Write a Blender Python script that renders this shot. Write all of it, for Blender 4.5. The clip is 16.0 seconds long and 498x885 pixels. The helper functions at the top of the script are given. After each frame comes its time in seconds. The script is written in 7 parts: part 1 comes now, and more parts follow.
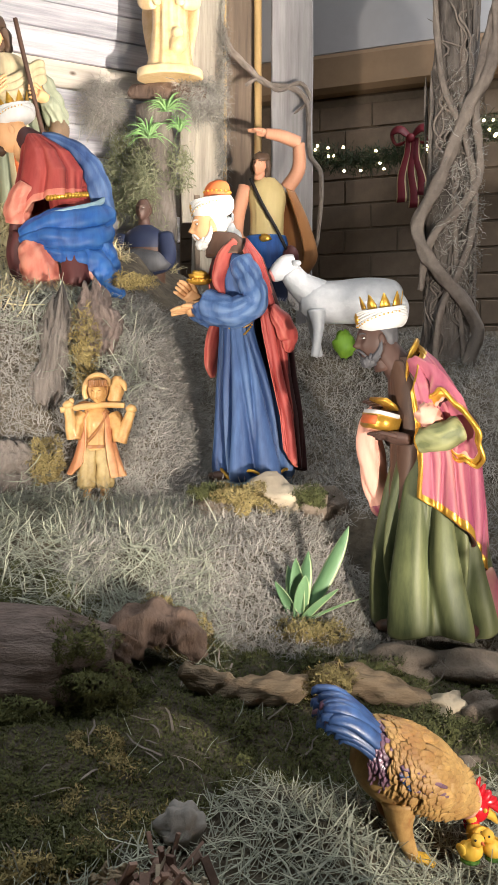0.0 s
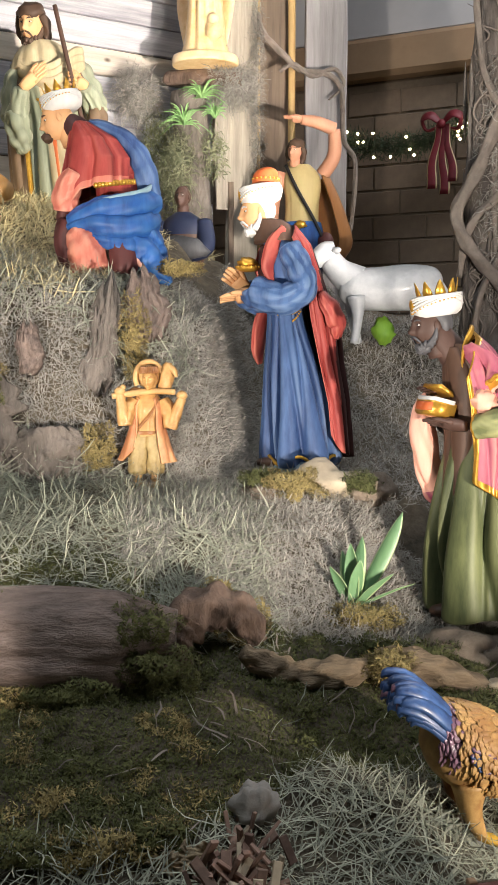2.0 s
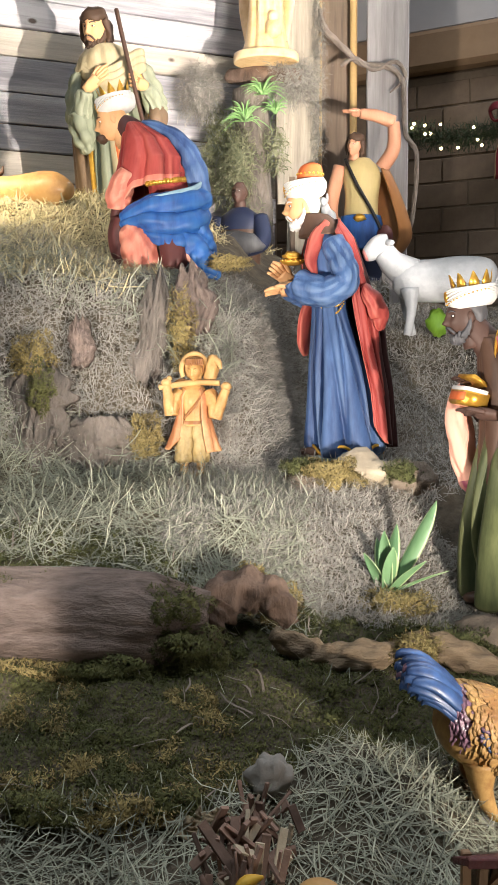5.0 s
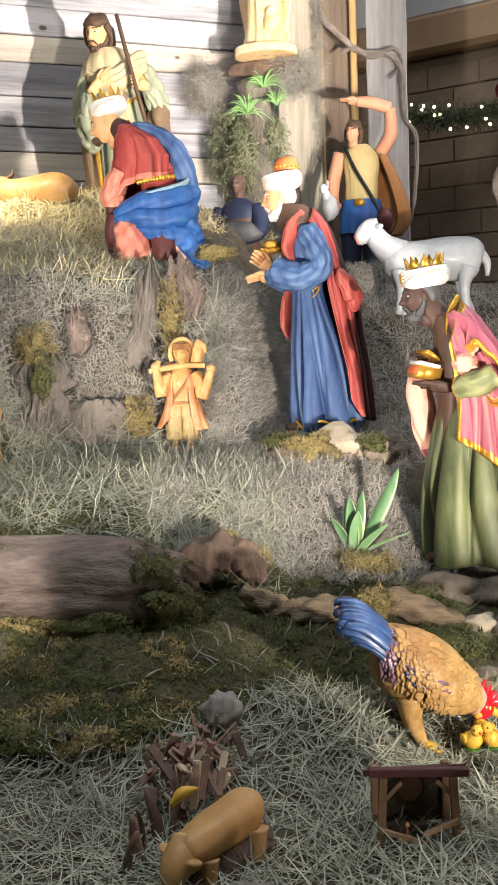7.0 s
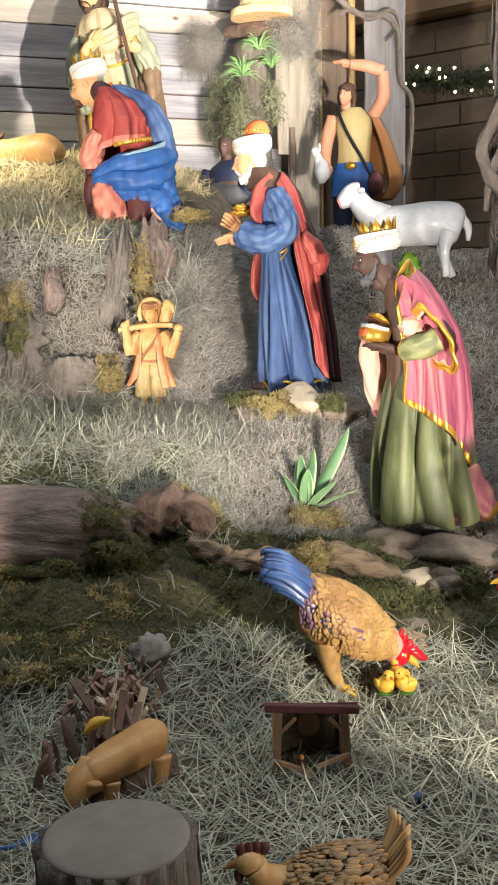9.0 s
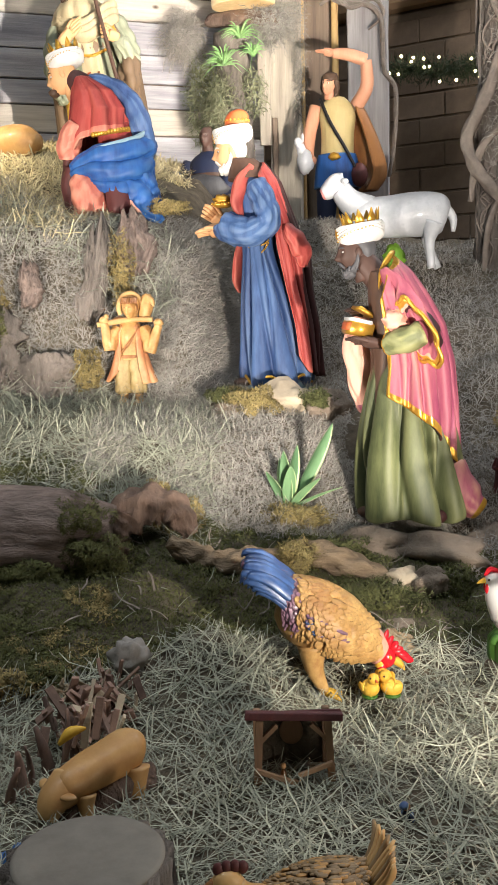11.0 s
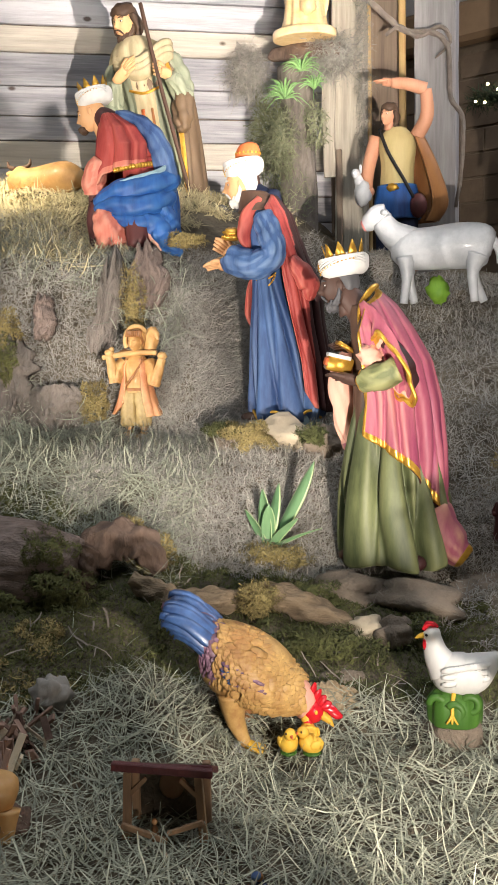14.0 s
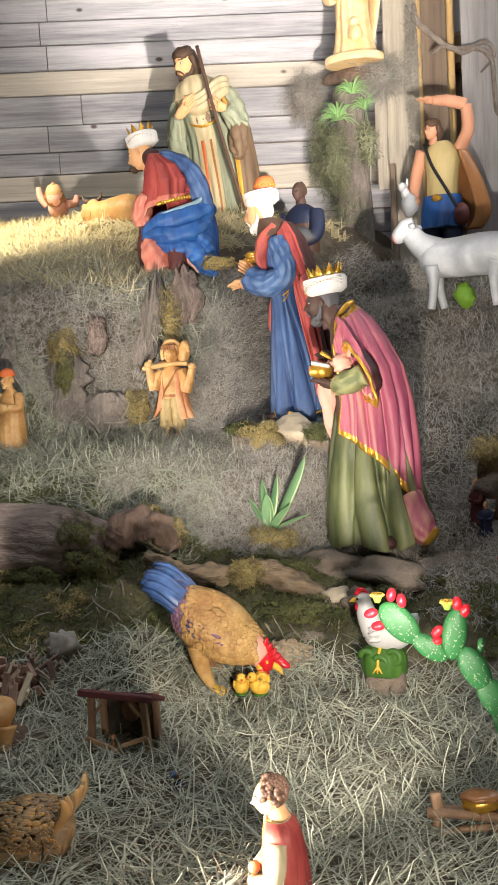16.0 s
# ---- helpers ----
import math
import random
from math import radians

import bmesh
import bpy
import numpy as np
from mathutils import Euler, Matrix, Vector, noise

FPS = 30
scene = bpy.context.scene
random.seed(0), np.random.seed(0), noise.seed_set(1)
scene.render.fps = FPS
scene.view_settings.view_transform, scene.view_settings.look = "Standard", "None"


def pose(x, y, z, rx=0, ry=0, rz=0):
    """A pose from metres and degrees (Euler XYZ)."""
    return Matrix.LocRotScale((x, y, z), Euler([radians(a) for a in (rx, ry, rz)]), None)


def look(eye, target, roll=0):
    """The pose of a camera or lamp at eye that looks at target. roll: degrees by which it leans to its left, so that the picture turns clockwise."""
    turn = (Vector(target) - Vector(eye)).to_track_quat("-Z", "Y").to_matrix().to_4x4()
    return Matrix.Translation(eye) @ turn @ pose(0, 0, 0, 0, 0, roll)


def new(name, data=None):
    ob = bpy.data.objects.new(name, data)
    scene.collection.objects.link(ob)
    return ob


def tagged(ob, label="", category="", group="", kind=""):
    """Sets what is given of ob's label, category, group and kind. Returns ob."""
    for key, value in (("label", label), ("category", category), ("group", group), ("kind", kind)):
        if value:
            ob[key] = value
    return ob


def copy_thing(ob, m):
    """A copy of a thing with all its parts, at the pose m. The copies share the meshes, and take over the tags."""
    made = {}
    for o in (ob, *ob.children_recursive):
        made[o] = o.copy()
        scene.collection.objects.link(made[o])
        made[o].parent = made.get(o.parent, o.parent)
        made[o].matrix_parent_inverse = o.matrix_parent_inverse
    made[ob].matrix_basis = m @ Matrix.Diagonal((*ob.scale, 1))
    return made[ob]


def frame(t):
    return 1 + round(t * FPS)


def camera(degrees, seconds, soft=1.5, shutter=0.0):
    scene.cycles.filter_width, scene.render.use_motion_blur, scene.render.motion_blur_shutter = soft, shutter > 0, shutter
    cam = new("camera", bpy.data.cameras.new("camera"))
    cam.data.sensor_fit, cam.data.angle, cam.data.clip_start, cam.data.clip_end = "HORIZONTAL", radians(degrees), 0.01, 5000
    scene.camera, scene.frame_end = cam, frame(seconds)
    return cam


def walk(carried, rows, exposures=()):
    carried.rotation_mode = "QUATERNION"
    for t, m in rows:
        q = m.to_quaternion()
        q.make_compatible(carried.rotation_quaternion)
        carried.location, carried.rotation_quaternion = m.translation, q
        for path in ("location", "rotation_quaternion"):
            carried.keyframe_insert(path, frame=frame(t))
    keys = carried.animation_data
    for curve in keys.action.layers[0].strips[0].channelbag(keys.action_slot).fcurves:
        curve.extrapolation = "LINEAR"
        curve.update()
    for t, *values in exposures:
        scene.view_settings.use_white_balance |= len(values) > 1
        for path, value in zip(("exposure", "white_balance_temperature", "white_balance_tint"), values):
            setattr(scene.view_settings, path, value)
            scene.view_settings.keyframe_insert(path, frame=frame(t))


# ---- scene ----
cam = camera(28.8, 16.0, soft=1.0)
METRES, EYE, TILT, LEAN, TURN = 2.3, 1.5, -4.3, 0.0, 0.0
ROWS = [
    (0.0, 0.0, 0.0, 0.0, 0.0, 0.0, -0.0),
    (0.5, -0.0029, -0.0146, -0.0019, 1.43, -0.2, -0.1),
    (1.0, -0.0211, -0.0114, -0.0009, 1.59, -0.4, -0.07),
    (1.5, -0.0414, -0.0141, 0.0002, 1.37, -0.56, -0.09),
    (2.0, -0.051, -0.0084, -0.0014, 0.72, -0.75, -0.07),
    (2.5, -0.0568, -0.0118, 0.0013, 0.29, -0.88, -0.15),
    (3.0, -0.0594, -0.0132, -0.001, 0.0, -0.87, -0.1),
    (3.5, -0.0618, -0.0126, -0.0024, -0.62, -0.9, -0.22),
    (4.0, -0.0684, -0.0136, -0.0025, -0.92, -1.02, -0.27),
    (4.5, -0.052, -0.0231, -0.0034, 0.12, -1.04, -0.17),
    (5.0, 0.0092, -0.0406, -0.0069, 5.75, -1.11, -0.14),
    (7.5, 0.162, -0.1574, -0.0176, 9.68, -2.57, 1.28),
    (8.0, 0.2108, -0.1726, -0.019, 10.97, -3.24, 0.48),
    (8.5, 0.2309, -0.1708, -0.022, 11.05, -3.79, 0.45),
    (9.0, 0.2343, -0.162, -0.0223, 10.88, -4.21, 0.56),
    (11.5, 0.2375, -0.1252, -0.0186, 9.9, -4.62, 1.17),
    (12.0, 0.246, -0.1124, -0.0172, 9.81, -4.3, 1.46),
    (12.5, 0.2956, -0.0901, -0.0155, 11.46, -3.65, 1.73),
    (13.0, 0.3668, -0.089, -0.0144, 16.86, -3.17, 1.1),
    (13.5, 0.4117, -0.0706, -0.015, 18.28, -3.06, 0.44),
    (14.0, 0.4354, -0.0488, -0.0158, 18.59, -2.74, 0.08),
    (14.5, 0.5202, -0.0594, -0.0136, 23.24, -2.49, -1.58),
    (15.0, 0.5945, -0.0952, -0.0127, 25.14, -2.54, -1.36),
    (15.5, 0.6449, -0.1408, -0.0157, 25.04, -2.62, 0.97),
    (16.0, 0.6987, -0.1572, -0.0093, 27.09, -2.75, 1.45),
]
walk(cam, [(t, pose(0, 0, EYE, TILT, LEAN, TURN) @ pose(METRES * x, METRES * y, METRES * z, 90 + pitch, roll, yaw)) for t, x, y, z, yaw, pitch, roll in ROWS],
     [(0.0, 0.0), (3.5, 0.05), (4.5, 0.16), (8.0, 0.25), (13.0, 0.20), (13.5, 0.12), (14.0, -0.04), (14.5, 0.0), (15.0, -0.08), (16.0, -0.13)])

# ---- room light and spotlights ----
world = bpy.data.worlds.new("room")
scene.world = world
world.use_nodes = True
world.node_tree.nodes["Background"].inputs[0].default_value = (0.9, 0.92, 1.0, 1)
world.node_tree.nodes["Background"].inputs[1].default_value = 0.05


def spot(name, eye, target, watts, colour, cone, blend=0.4, size=0.03):
    lamp = bpy.data.lights.new(name, "SPOT")
    lamp.energy, lamp.color, lamp.spot_size, lamp.spot_blend, lamp.shadow_soft_size = watts, colour, radians(cone), blend, size
    ob = new(name, lamp)
    ob.matrix_world = look(eye, target)
    return ob


WARM = (1.0, 0.90, 0.79)
spot("spotlight_low", (1.38, 0.12, 0.82), (-0.85, 4.3, 2.85), 620, WARM, 51, 0.35)
spot("spotlight_side", (-1.75, 0.8, 0.95), (0.1, 3.0, 2.16), 360, WARM, 48, 0.35)
spot("spotlight_shelf", (1.6, 1.6, 1.5), (-0.90, 5.1, 3.20), 1750, WARM, 37, 0.9)
spot("spotlight_crib", (-2.3, 2.6, 3.6), (-1.75, 3.95, 2.0), 800, (1.0, 0.86, 0.62), 44, 1.0)
spot("spotlight_near", (0.60, 0.66, 0.62), (0.88, 1.06, 0.69), 120, WARM, 44, 0.6)
spot("spotlight_hay", (1.42, 0.62, 0.80), (0.82, 1.12, 0.58), 22, WARM, 80, 0.6)
spot("spotlight_log", (-1.1, 0.9, 1.4), (-1.15, 2.15, 0.80), 95, WARM, 41, 0.35)
spot("spotlight_rooster", (1.5, 0.3, 1.1), (0.50, 2.02, 0.66), 230, WARM, 29, 0.5)
for k, (lx, ly) in enumerate(((-1.0, 1.0), (1.6, 1.4), (2.6, 5.2))):
    lamp = bpy.data.lights.new("ceiling_lamp", "AREA")
    lamp.energy, lamp.size, lamp.color = (58, 41, 95)[k], 1.2, ((0.86, 0.95, 1.0), (0.93, 0.96, 1.0), (0.93, 0.96, 1.0))[k]
    new("ceiling_lamp", lamp).matrix_world = look((lx, ly, 5.0), (lx, ly + 0.6, 0))


# ---- materials ----
def mat(name, colour, second=None, rough=0.6, scale=12.0, detail=6.0, bump=0.25, metal=0.0, stretch=(1, 1, 1), island=0.0, each=0.0, coat=0.0, fine=0.0, spec=0.5, knots=False, brushed=None):
    m = bpy.data.materials.new(name)
    m.use_nodes = True
    nt = m.node_tree
    b = nt.nodes["Principled BSDF"]
    add = nt.nodes.new
    link = nt.links.new
    tc = add("ShaderNodeTexCoord")
    mp = add("ShaderNodeMapping")
    mp.inputs["Scale"].default_value = stretch
    link(tc.outputs["Object"], mp.inputs[0])
    n1 = add("ShaderNodeTexNoise")
    n1.inputs["Scale"].default_value, n1.inputs["Detail"].default_value, n1.inputs["Roughness"].default_value = scale, detail, 0.65
    link(mp.outputs[0], n1.inputs["Vector"])
    n2 = add("ShaderNodeTexNoise")
    n2.inputs["Scale"].default_value, n2.inputs["Detail"].default_value = scale * 0.17, 3.0
    link(mp.outputs[0], n2.inputs["Vector"])
    mx = add("ShaderNodeMath")
    mx.operation = "MULTIPLY_ADD"
    mx.inputs[1].default_value = 0.5
    link(n2.outputs[0], mx.inputs[0])
    half = add("ShaderNodeMath")
    half.operation = "MULTIPLY"
    half.inputs[1].default_value = 0.5
    link(n1.outputs[0], half.inputs[0])
    link(half.outputs[0], mx.inputs[2])
    ramp = add("ShaderNodeValToRGB")
    second = second or tuple(c * 0.6 for c in colour)
    ramp.color_ramp.elements[0].position, ramp.color_ramp.elements[0].color = 0.36, (*second, 1)
    ramp.color_ramp.elements[1].position, ramp.color_ramp.elements[1].color = 0.62, (*colour, 1)
    link(mx.outputs[0], ramp.inputs[0])
    out = ramp.outputs[0]
    for amount, node, socket in ((island, "ShaderNodeNewGeometry", "Random Per Island"), (each, "ShaderNodeObjectInfo", "Random")):
        if amount:
            src = add(node)
            val = add("ShaderNodeMapRange")
            val.inputs["To Min"].default_value, val.inputs["To Max"].default_value = 1 - amount, 1 + amount
            link(src.outputs[socket], val.inputs[0])
            hsv = add("ShaderNodeHueSaturation")
            link(val.outputs[0], hsv.inputs["Value"])
            link(out, hsv.inputs["Color"])
            out = hsv.outputs[0]
    if knots:
        mk = add("ShaderNodeMapping")
        mk.inputs["Scale"].default_value = (1.0, 1.0, 1.7)
        link(tc.outputs["Object"], mk.inputs[0])
        vo = add("ShaderNodeTexVoronoi")
        vo.inputs["Scale"].default_value = 3.1
        link(mk.outputs[0], vo.inputs["Vector"])
        kr = add("ShaderNodeValToRGB")
        kr.color_ramp.elements[0].position, kr.color_ramp.elements[0].color = 0.05, (0.22, 0.17, 0.14, 1)
        kr.color_ramp.elements[1].position, kr.color_ramp.elements[1].color = 0.09, (1, 1, 1, 1)
        link(vo.outputs["Distance"], kr.inputs[0])
        mul = add("ShaderNodeMix")
        mul.data_type, mul.blend_type = "RGBA", "MULTIPLY"
        mul.inputs[0].default_value = 1.0
        link(out, mul.inputs[6])
        link(kr.outputs[0], mul.inputs[7])
        out = mul.outputs[2]
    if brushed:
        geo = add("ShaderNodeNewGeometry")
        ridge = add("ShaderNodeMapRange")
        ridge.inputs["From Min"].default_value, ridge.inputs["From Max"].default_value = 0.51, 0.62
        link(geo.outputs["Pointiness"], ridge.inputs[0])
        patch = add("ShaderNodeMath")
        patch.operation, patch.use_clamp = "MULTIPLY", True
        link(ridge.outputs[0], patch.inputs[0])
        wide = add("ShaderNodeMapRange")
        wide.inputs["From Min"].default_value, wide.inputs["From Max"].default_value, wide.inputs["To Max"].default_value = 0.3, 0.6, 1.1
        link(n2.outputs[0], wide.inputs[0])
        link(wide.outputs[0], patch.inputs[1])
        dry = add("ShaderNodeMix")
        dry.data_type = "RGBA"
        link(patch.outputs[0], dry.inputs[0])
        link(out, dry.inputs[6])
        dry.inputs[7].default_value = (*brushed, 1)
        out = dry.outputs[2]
    link(out, b.inputs["Base Color"])
    b.inputs["Roughness"].default_value, b.inputs["Metallic"].default_value = rough, metal
    b.inputs["Coat Weight"].default_value, b.inputs["Specular IOR Level"].default_value = coat, spec
    b.inputs["Coat Roughness"].default_value = 0.12
    if bump:
        bp = add("ShaderNodeBump")
        bp.inputs["Strength"].default_value, bp.inputs["Distance"].default_value = bump, 0.012 if not fine else fine
        link(n1.outputs[0], bp.inputs["Height"])
        link(bp.outputs[0], b.inputs["Normal"])
    return m


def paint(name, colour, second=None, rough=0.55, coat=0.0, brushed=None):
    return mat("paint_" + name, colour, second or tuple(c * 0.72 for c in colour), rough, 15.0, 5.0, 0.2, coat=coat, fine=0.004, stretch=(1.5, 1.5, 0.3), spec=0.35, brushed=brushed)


P_SKIN = paint("skin", (0.62, 0.37, 0.18), (0.52, 0.27, 0.13))
P_SKIN2 = paint("warm_skin", (0.55, 0.27, 0.17), (0.42, 0.20, 0.12))
P_DARK = paint("dark_skin", (0.085, 0.045, 0.035), (0.05, 0.028, 0.022))
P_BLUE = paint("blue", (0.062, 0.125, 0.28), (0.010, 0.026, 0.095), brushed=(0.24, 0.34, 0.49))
P_BRIGHTBLUE = paint("bright_blue", (0.025, 0.115, 0.38), (0.008, 0.035, 0.15), 0.5, 0.0, (0.13, 0.28, 0.48))
P_PALEBLUE = paint("pale_blue", (0.30, 0.42, 0.46), (0.16, 0.27, 0.36))
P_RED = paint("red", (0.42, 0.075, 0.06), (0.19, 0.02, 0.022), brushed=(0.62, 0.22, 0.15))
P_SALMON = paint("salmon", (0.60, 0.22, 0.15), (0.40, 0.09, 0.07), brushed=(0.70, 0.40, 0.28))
P_MAROON = paint("maroon", (0.06, 0.018, 0.018), (0.03, 0.012, 0.012))
P_ORANGE = paint("orange", (0.62, 0.14, 0.04))
P_WHITE = paint("white", (0.66, 0.65, 0.63), (0.52, 0.51, 0.50))
P_GREY = paint("grey_hair", (0.10, 0.10, 0.11), (0.05, 0.05, 0.055))
P_BLACK = paint("black", (0.012, 0.011, 0.012))
P_GOLD = mat("paint_gold", (0.72, 0.43, 0.07), (0.45, 0.22, 0.03), 0.32, 40, 5, 0.4, metal=0.7, fine=0.004)
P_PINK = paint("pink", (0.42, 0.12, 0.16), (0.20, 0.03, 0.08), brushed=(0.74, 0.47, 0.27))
P_PEACH = paint("peach", (0.72, 0.40, 0.30), (0.60, 0.28, 0.22))
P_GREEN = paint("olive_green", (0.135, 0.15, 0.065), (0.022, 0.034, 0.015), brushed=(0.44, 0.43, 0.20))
P_CREAM = paint("cream", (0.46, 0.39, 0.25), (0.28, 0.22, 0.12))
P_TAN = paint("tan_brown", (0.17, 0.11, 0.065), (0.10, 0.065, 0.04))
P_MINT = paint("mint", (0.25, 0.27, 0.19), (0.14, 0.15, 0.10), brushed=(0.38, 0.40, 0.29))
P_BROWN = paint("brown", (0.10, 0.055, 0.035), (0.06, 0.03, 0.02))
P_HAIR = paint("brown_hair", (0.085, 0.05, 0.032), (0.05, 0.028, 0.018))
P_YELLOW = paint("yellow_shirt", (0.52, 0.42, 0.20), (0.42, 0.33, 0.15))
P_OCHRE = mat("carved_ochre", (0.58, 0.34, 0.12), (0.36, 0.17, 0.05), 0.55, 16, 6, 0.3, fine=0.004, coat=0.1, brushed=(0.72, 0.50, 0.24))
P_COAT = mat("carved_rosy_ochre", (0.56, 0.27, 0.12), (0.38, 0.14, 0.06), 0.55, 16, 6, 0.3, fine=0.004, brushed=(0.70, 0.44, 0.22))
P_OLIVE = mat("carved_olive_ochre", (0.40, 0.30, 0.13), (0.24, 0.16, 0.06), 0.55, 16, 6, 0.3, fine=0.004, brushed=(0.55, 0.42, 0.20))
P_ANGEL = mat("gilded_cream", (0.80, 0.60, 0.33), (0.58, 0.36, 0.14), 0.45, 16, 6, 0.3, fine=0.004, coat=0.15, brushed=(0.86, 0.74, 0.52))
P_SADDLE = paint("saddle_brown", (0.33, 0.15, 0.055), (0.22, 0.09, 0.035), 0.3, 0.25)
P_LEATHER = paint("leather", (0.11, 0.03, 0.028), (0.06, 0.02, 0.02))
P_NAVY = paint("navy", (0.018, 0.025, 0.06))
P_SHEEP = mat("paint_sheep_white", (0.56, 0.57, 0.60), (0.44, 0.46, 0.49), 0.42, 34, 6, 0.6, fine=0.006, coat=0.15)
P_NOSE = paint("sheep_pink", (0.75, 0.28, 0.26))
P_LIME = paint("lime", (0.22, 0.40, 0.04), (0.12, 0.26, 0.03))
P_FEATHER = mat("paint_gold_feather", (0.56, 0.36, 0.13), (0.27, 0.13, 0.04), 0.55, 30, 5, 0.3, fine=0.004, island=0.12)
P_TAIL = mat("paint_tail_feather", (0.045, 0.10, 0.25), (0.012, 0.025, 0.08), 0.4, 30, 4, 0.3, coat=0.15, fine=0.004, island=0.5)
P_MAUVE = mat("paint_mauve_feather", (0.22, 0.12, 0.16), (0.12, 0.06, 0.10), 0.35, 30, 4, 0.3, coat=0.2, fine=0.004, island=0.3)
P_COMB = paint("comb_red", (0.62, 0.015, 0.025), (0.42, 0.01, 0.02), 0.25, 0.4)
P_CHICK = paint("chick_yellow", (0.75, 0.47, 0.06), (0.6, 0.34, 0.04))
P_MOTTLE = mat("paint_mottled_hen", (0.36, 0.24, 0.12), (0.18, 0.115, 0.06), 0.5, 26, 5, 0.4, fine=0.004, island=0.2)
P_CACTUS = paint("cactus_green", (0.022, 0.125, 0.035), (0.014, 0.085, 0.024), 0.5, 0.0)
P_GRASS = paint("base_green", (0.07, 0.17, 0.025), (0.035, 0.10, 0.015), 0.5)
P_STONE = mat("painted_stone", (0.40, 0.40, 0.40), (0.22, 0.22, 0.23), 0.6, 18, 6, 0.4)

M_PLANK = mat("weathered_plank", (0.51, 0.50, 0.53), (0.22, 0.215, 0.24), 0.8, 11, 12, 0.6, stretch=(0.3, 6, 6), each=0.14, fine=0.008, knots=True)
M_PLANK2 = mat("pale_plank", (0.60, 0.55, 0.48), (0.36, 0.32, 0.27), 0.8, 11, 12, 0.5, stretch=(0.3, 6, 6), each=0.08, fine=0.008, knots=True)
M_POST = mat("grey_post_wood", (0.40, 0.385, 0.39), (0.24, 0.225, 0.23), 0.8, 8, 9, 0.5, stretch=(6, 6, 0.35), fine=0.006)
M_PALEPOST = mat("pale_post_wood", (0.50, 0.45, 0.37), (0.27, 0.24, 0.20), 0.85, 8, 9, 0.7, stretch=(6, 6, 0.4), fine=0.01)
M_PANEL = mat("brown_panel_wood", (0.25, 0.185, 0.135), (0.13, 0.095, 0.07), 0.7, 8, 9, 0.5, stretch=(6, 6, 0.35), fine=0.006)
M_POLE = mat("yellow_pole_wood", (0.62, 0.44, 0.20), (0.48, 0.31, 0.13), 0.55, 8, 7, 0.2, stretch=(6, 6, 0.3), fine=0.004)
M_BARK = mat("grey_bark", (0.27, 0.23, 0.20), (0.09, 0.075, 0.065), 0.9, 16, 9, 1.0, stretch=(2.2, 2.2, 0.6), fine=0.03)
M_BARKB = mat("brown_bark", (0.24, 0.16, 0.12), (0.07, 0.045, 0.035), 0.9, 14, 9, 1.0, stretch=(2, 2, 0.6), fine=0.03)
M_PINKBARK = mat("pinkish_bark", (0.31, 0.235, 0.20), (0.11, 0.08, 0.07), 0.95, 16, 9, 1.0, stretch=(1.5, 1.5, 1), fine=0.03)
M_LOGBARK = mat("smooth_log_bark", (0.38, 0.29, 0.255), (0.13, 0.095, 0.08), 0.9, 30, 12, 1.0, stretch=(0.5, 1.4, 1.4), fine=0.03)
M_VINE = mat("vine_wood", (0.30, 0.25, 0.21), (0.14, 0.115, 0.10), 0.85, 18, 7, 0.7, stretch=(1, 1, 1), fine=0.008)
M_DRIFT = mat("driftwood", (0.36, 0.265, 0.17), (0.14, 0.10, 0.065), 0.9, 14, 9, 1.0, stretch=(0.6, 5, 5), fine=0.02)
M_ENDGRAIN = mat("sawn_end_grain", (0.21, 0.19, 0.16), (0.14, 0.125, 0.105), 0.85, 22, 7, 0.3, fine=0.004)
M_ROCK = mat("brown_rock", (0.27, 0.215, 0.165), (0.11, 0.085, 0.065), 0.85, 13, 10, 1.2, each=0.15, fine=0.03)
M_PALEROCK = mat("pale_rock", (0.56, 0.47, 0.34), (0.32, 0.26, 0.19), 0.85, 11, 9, 0.7, each=0.1, fine=0.012)
M_BURLAP = mat("burlap", (0.40, 0.31, 0.20), (0.20, 0.15, 0.095), 0.95, 120, 3, 0.8, fine=0.004)
M_SOIL = mat("dark_soil_and_chaff", (0.16, 0.13, 0.09), (0.05, 0.04, 0.028), 0.95, 30, 9, 1.0, fine=0.02)
M_HAY = mat("green_hay", (0.355, 0.36, 0.275), (0.215, 0.228, 0.175), 0.7, 6, 3, 0, island=0.5)
M_HAYY = mat("yellow_hay", (0.60, 0.52, 0.31), (0.45, 0.38, 0.22), 0.7, 6, 3, 0, island=0.28)
M_MOSSGREY = mat("spanish_moss", (0.37, 0.345, 0.31), (0.24, 0.225, 0.20), 0.85, 6, 3, 0, island=0.3)
M_MOSSGREEN = mat("sheet_moss", (0.115, 0.115, 0.038), (0.055, 0.065, 0.02), 0.9, 5, 4, 0, island=0.35)
M_MOSSGOLD = mat("dry_moss", (0.34, 0.26, 0.105), (0.15, 0.125, 0.048), 0.9, 5, 4, 0, island=0.4)
M_AGAVE = mat("agave_leaf", (0.15, 0.27, 0.13), (0.08, 0.17, 0.08), 0.45, 8, 4, 0.1, stretch=(3, 3, 0.4))
M_AGAVEEDGE = mat("agave_pale_edge", (0.36, 0.45, 0.24), (0.26, 0.36, 0.17), 0.45, 8, 4, 0.1)
M_AIR = mat("air_plant_leaf", (0.30, 0.50, 0.20), (0.20, 0.38, 0.13), 0.55, 8, 4, 0.1, island=0.25)
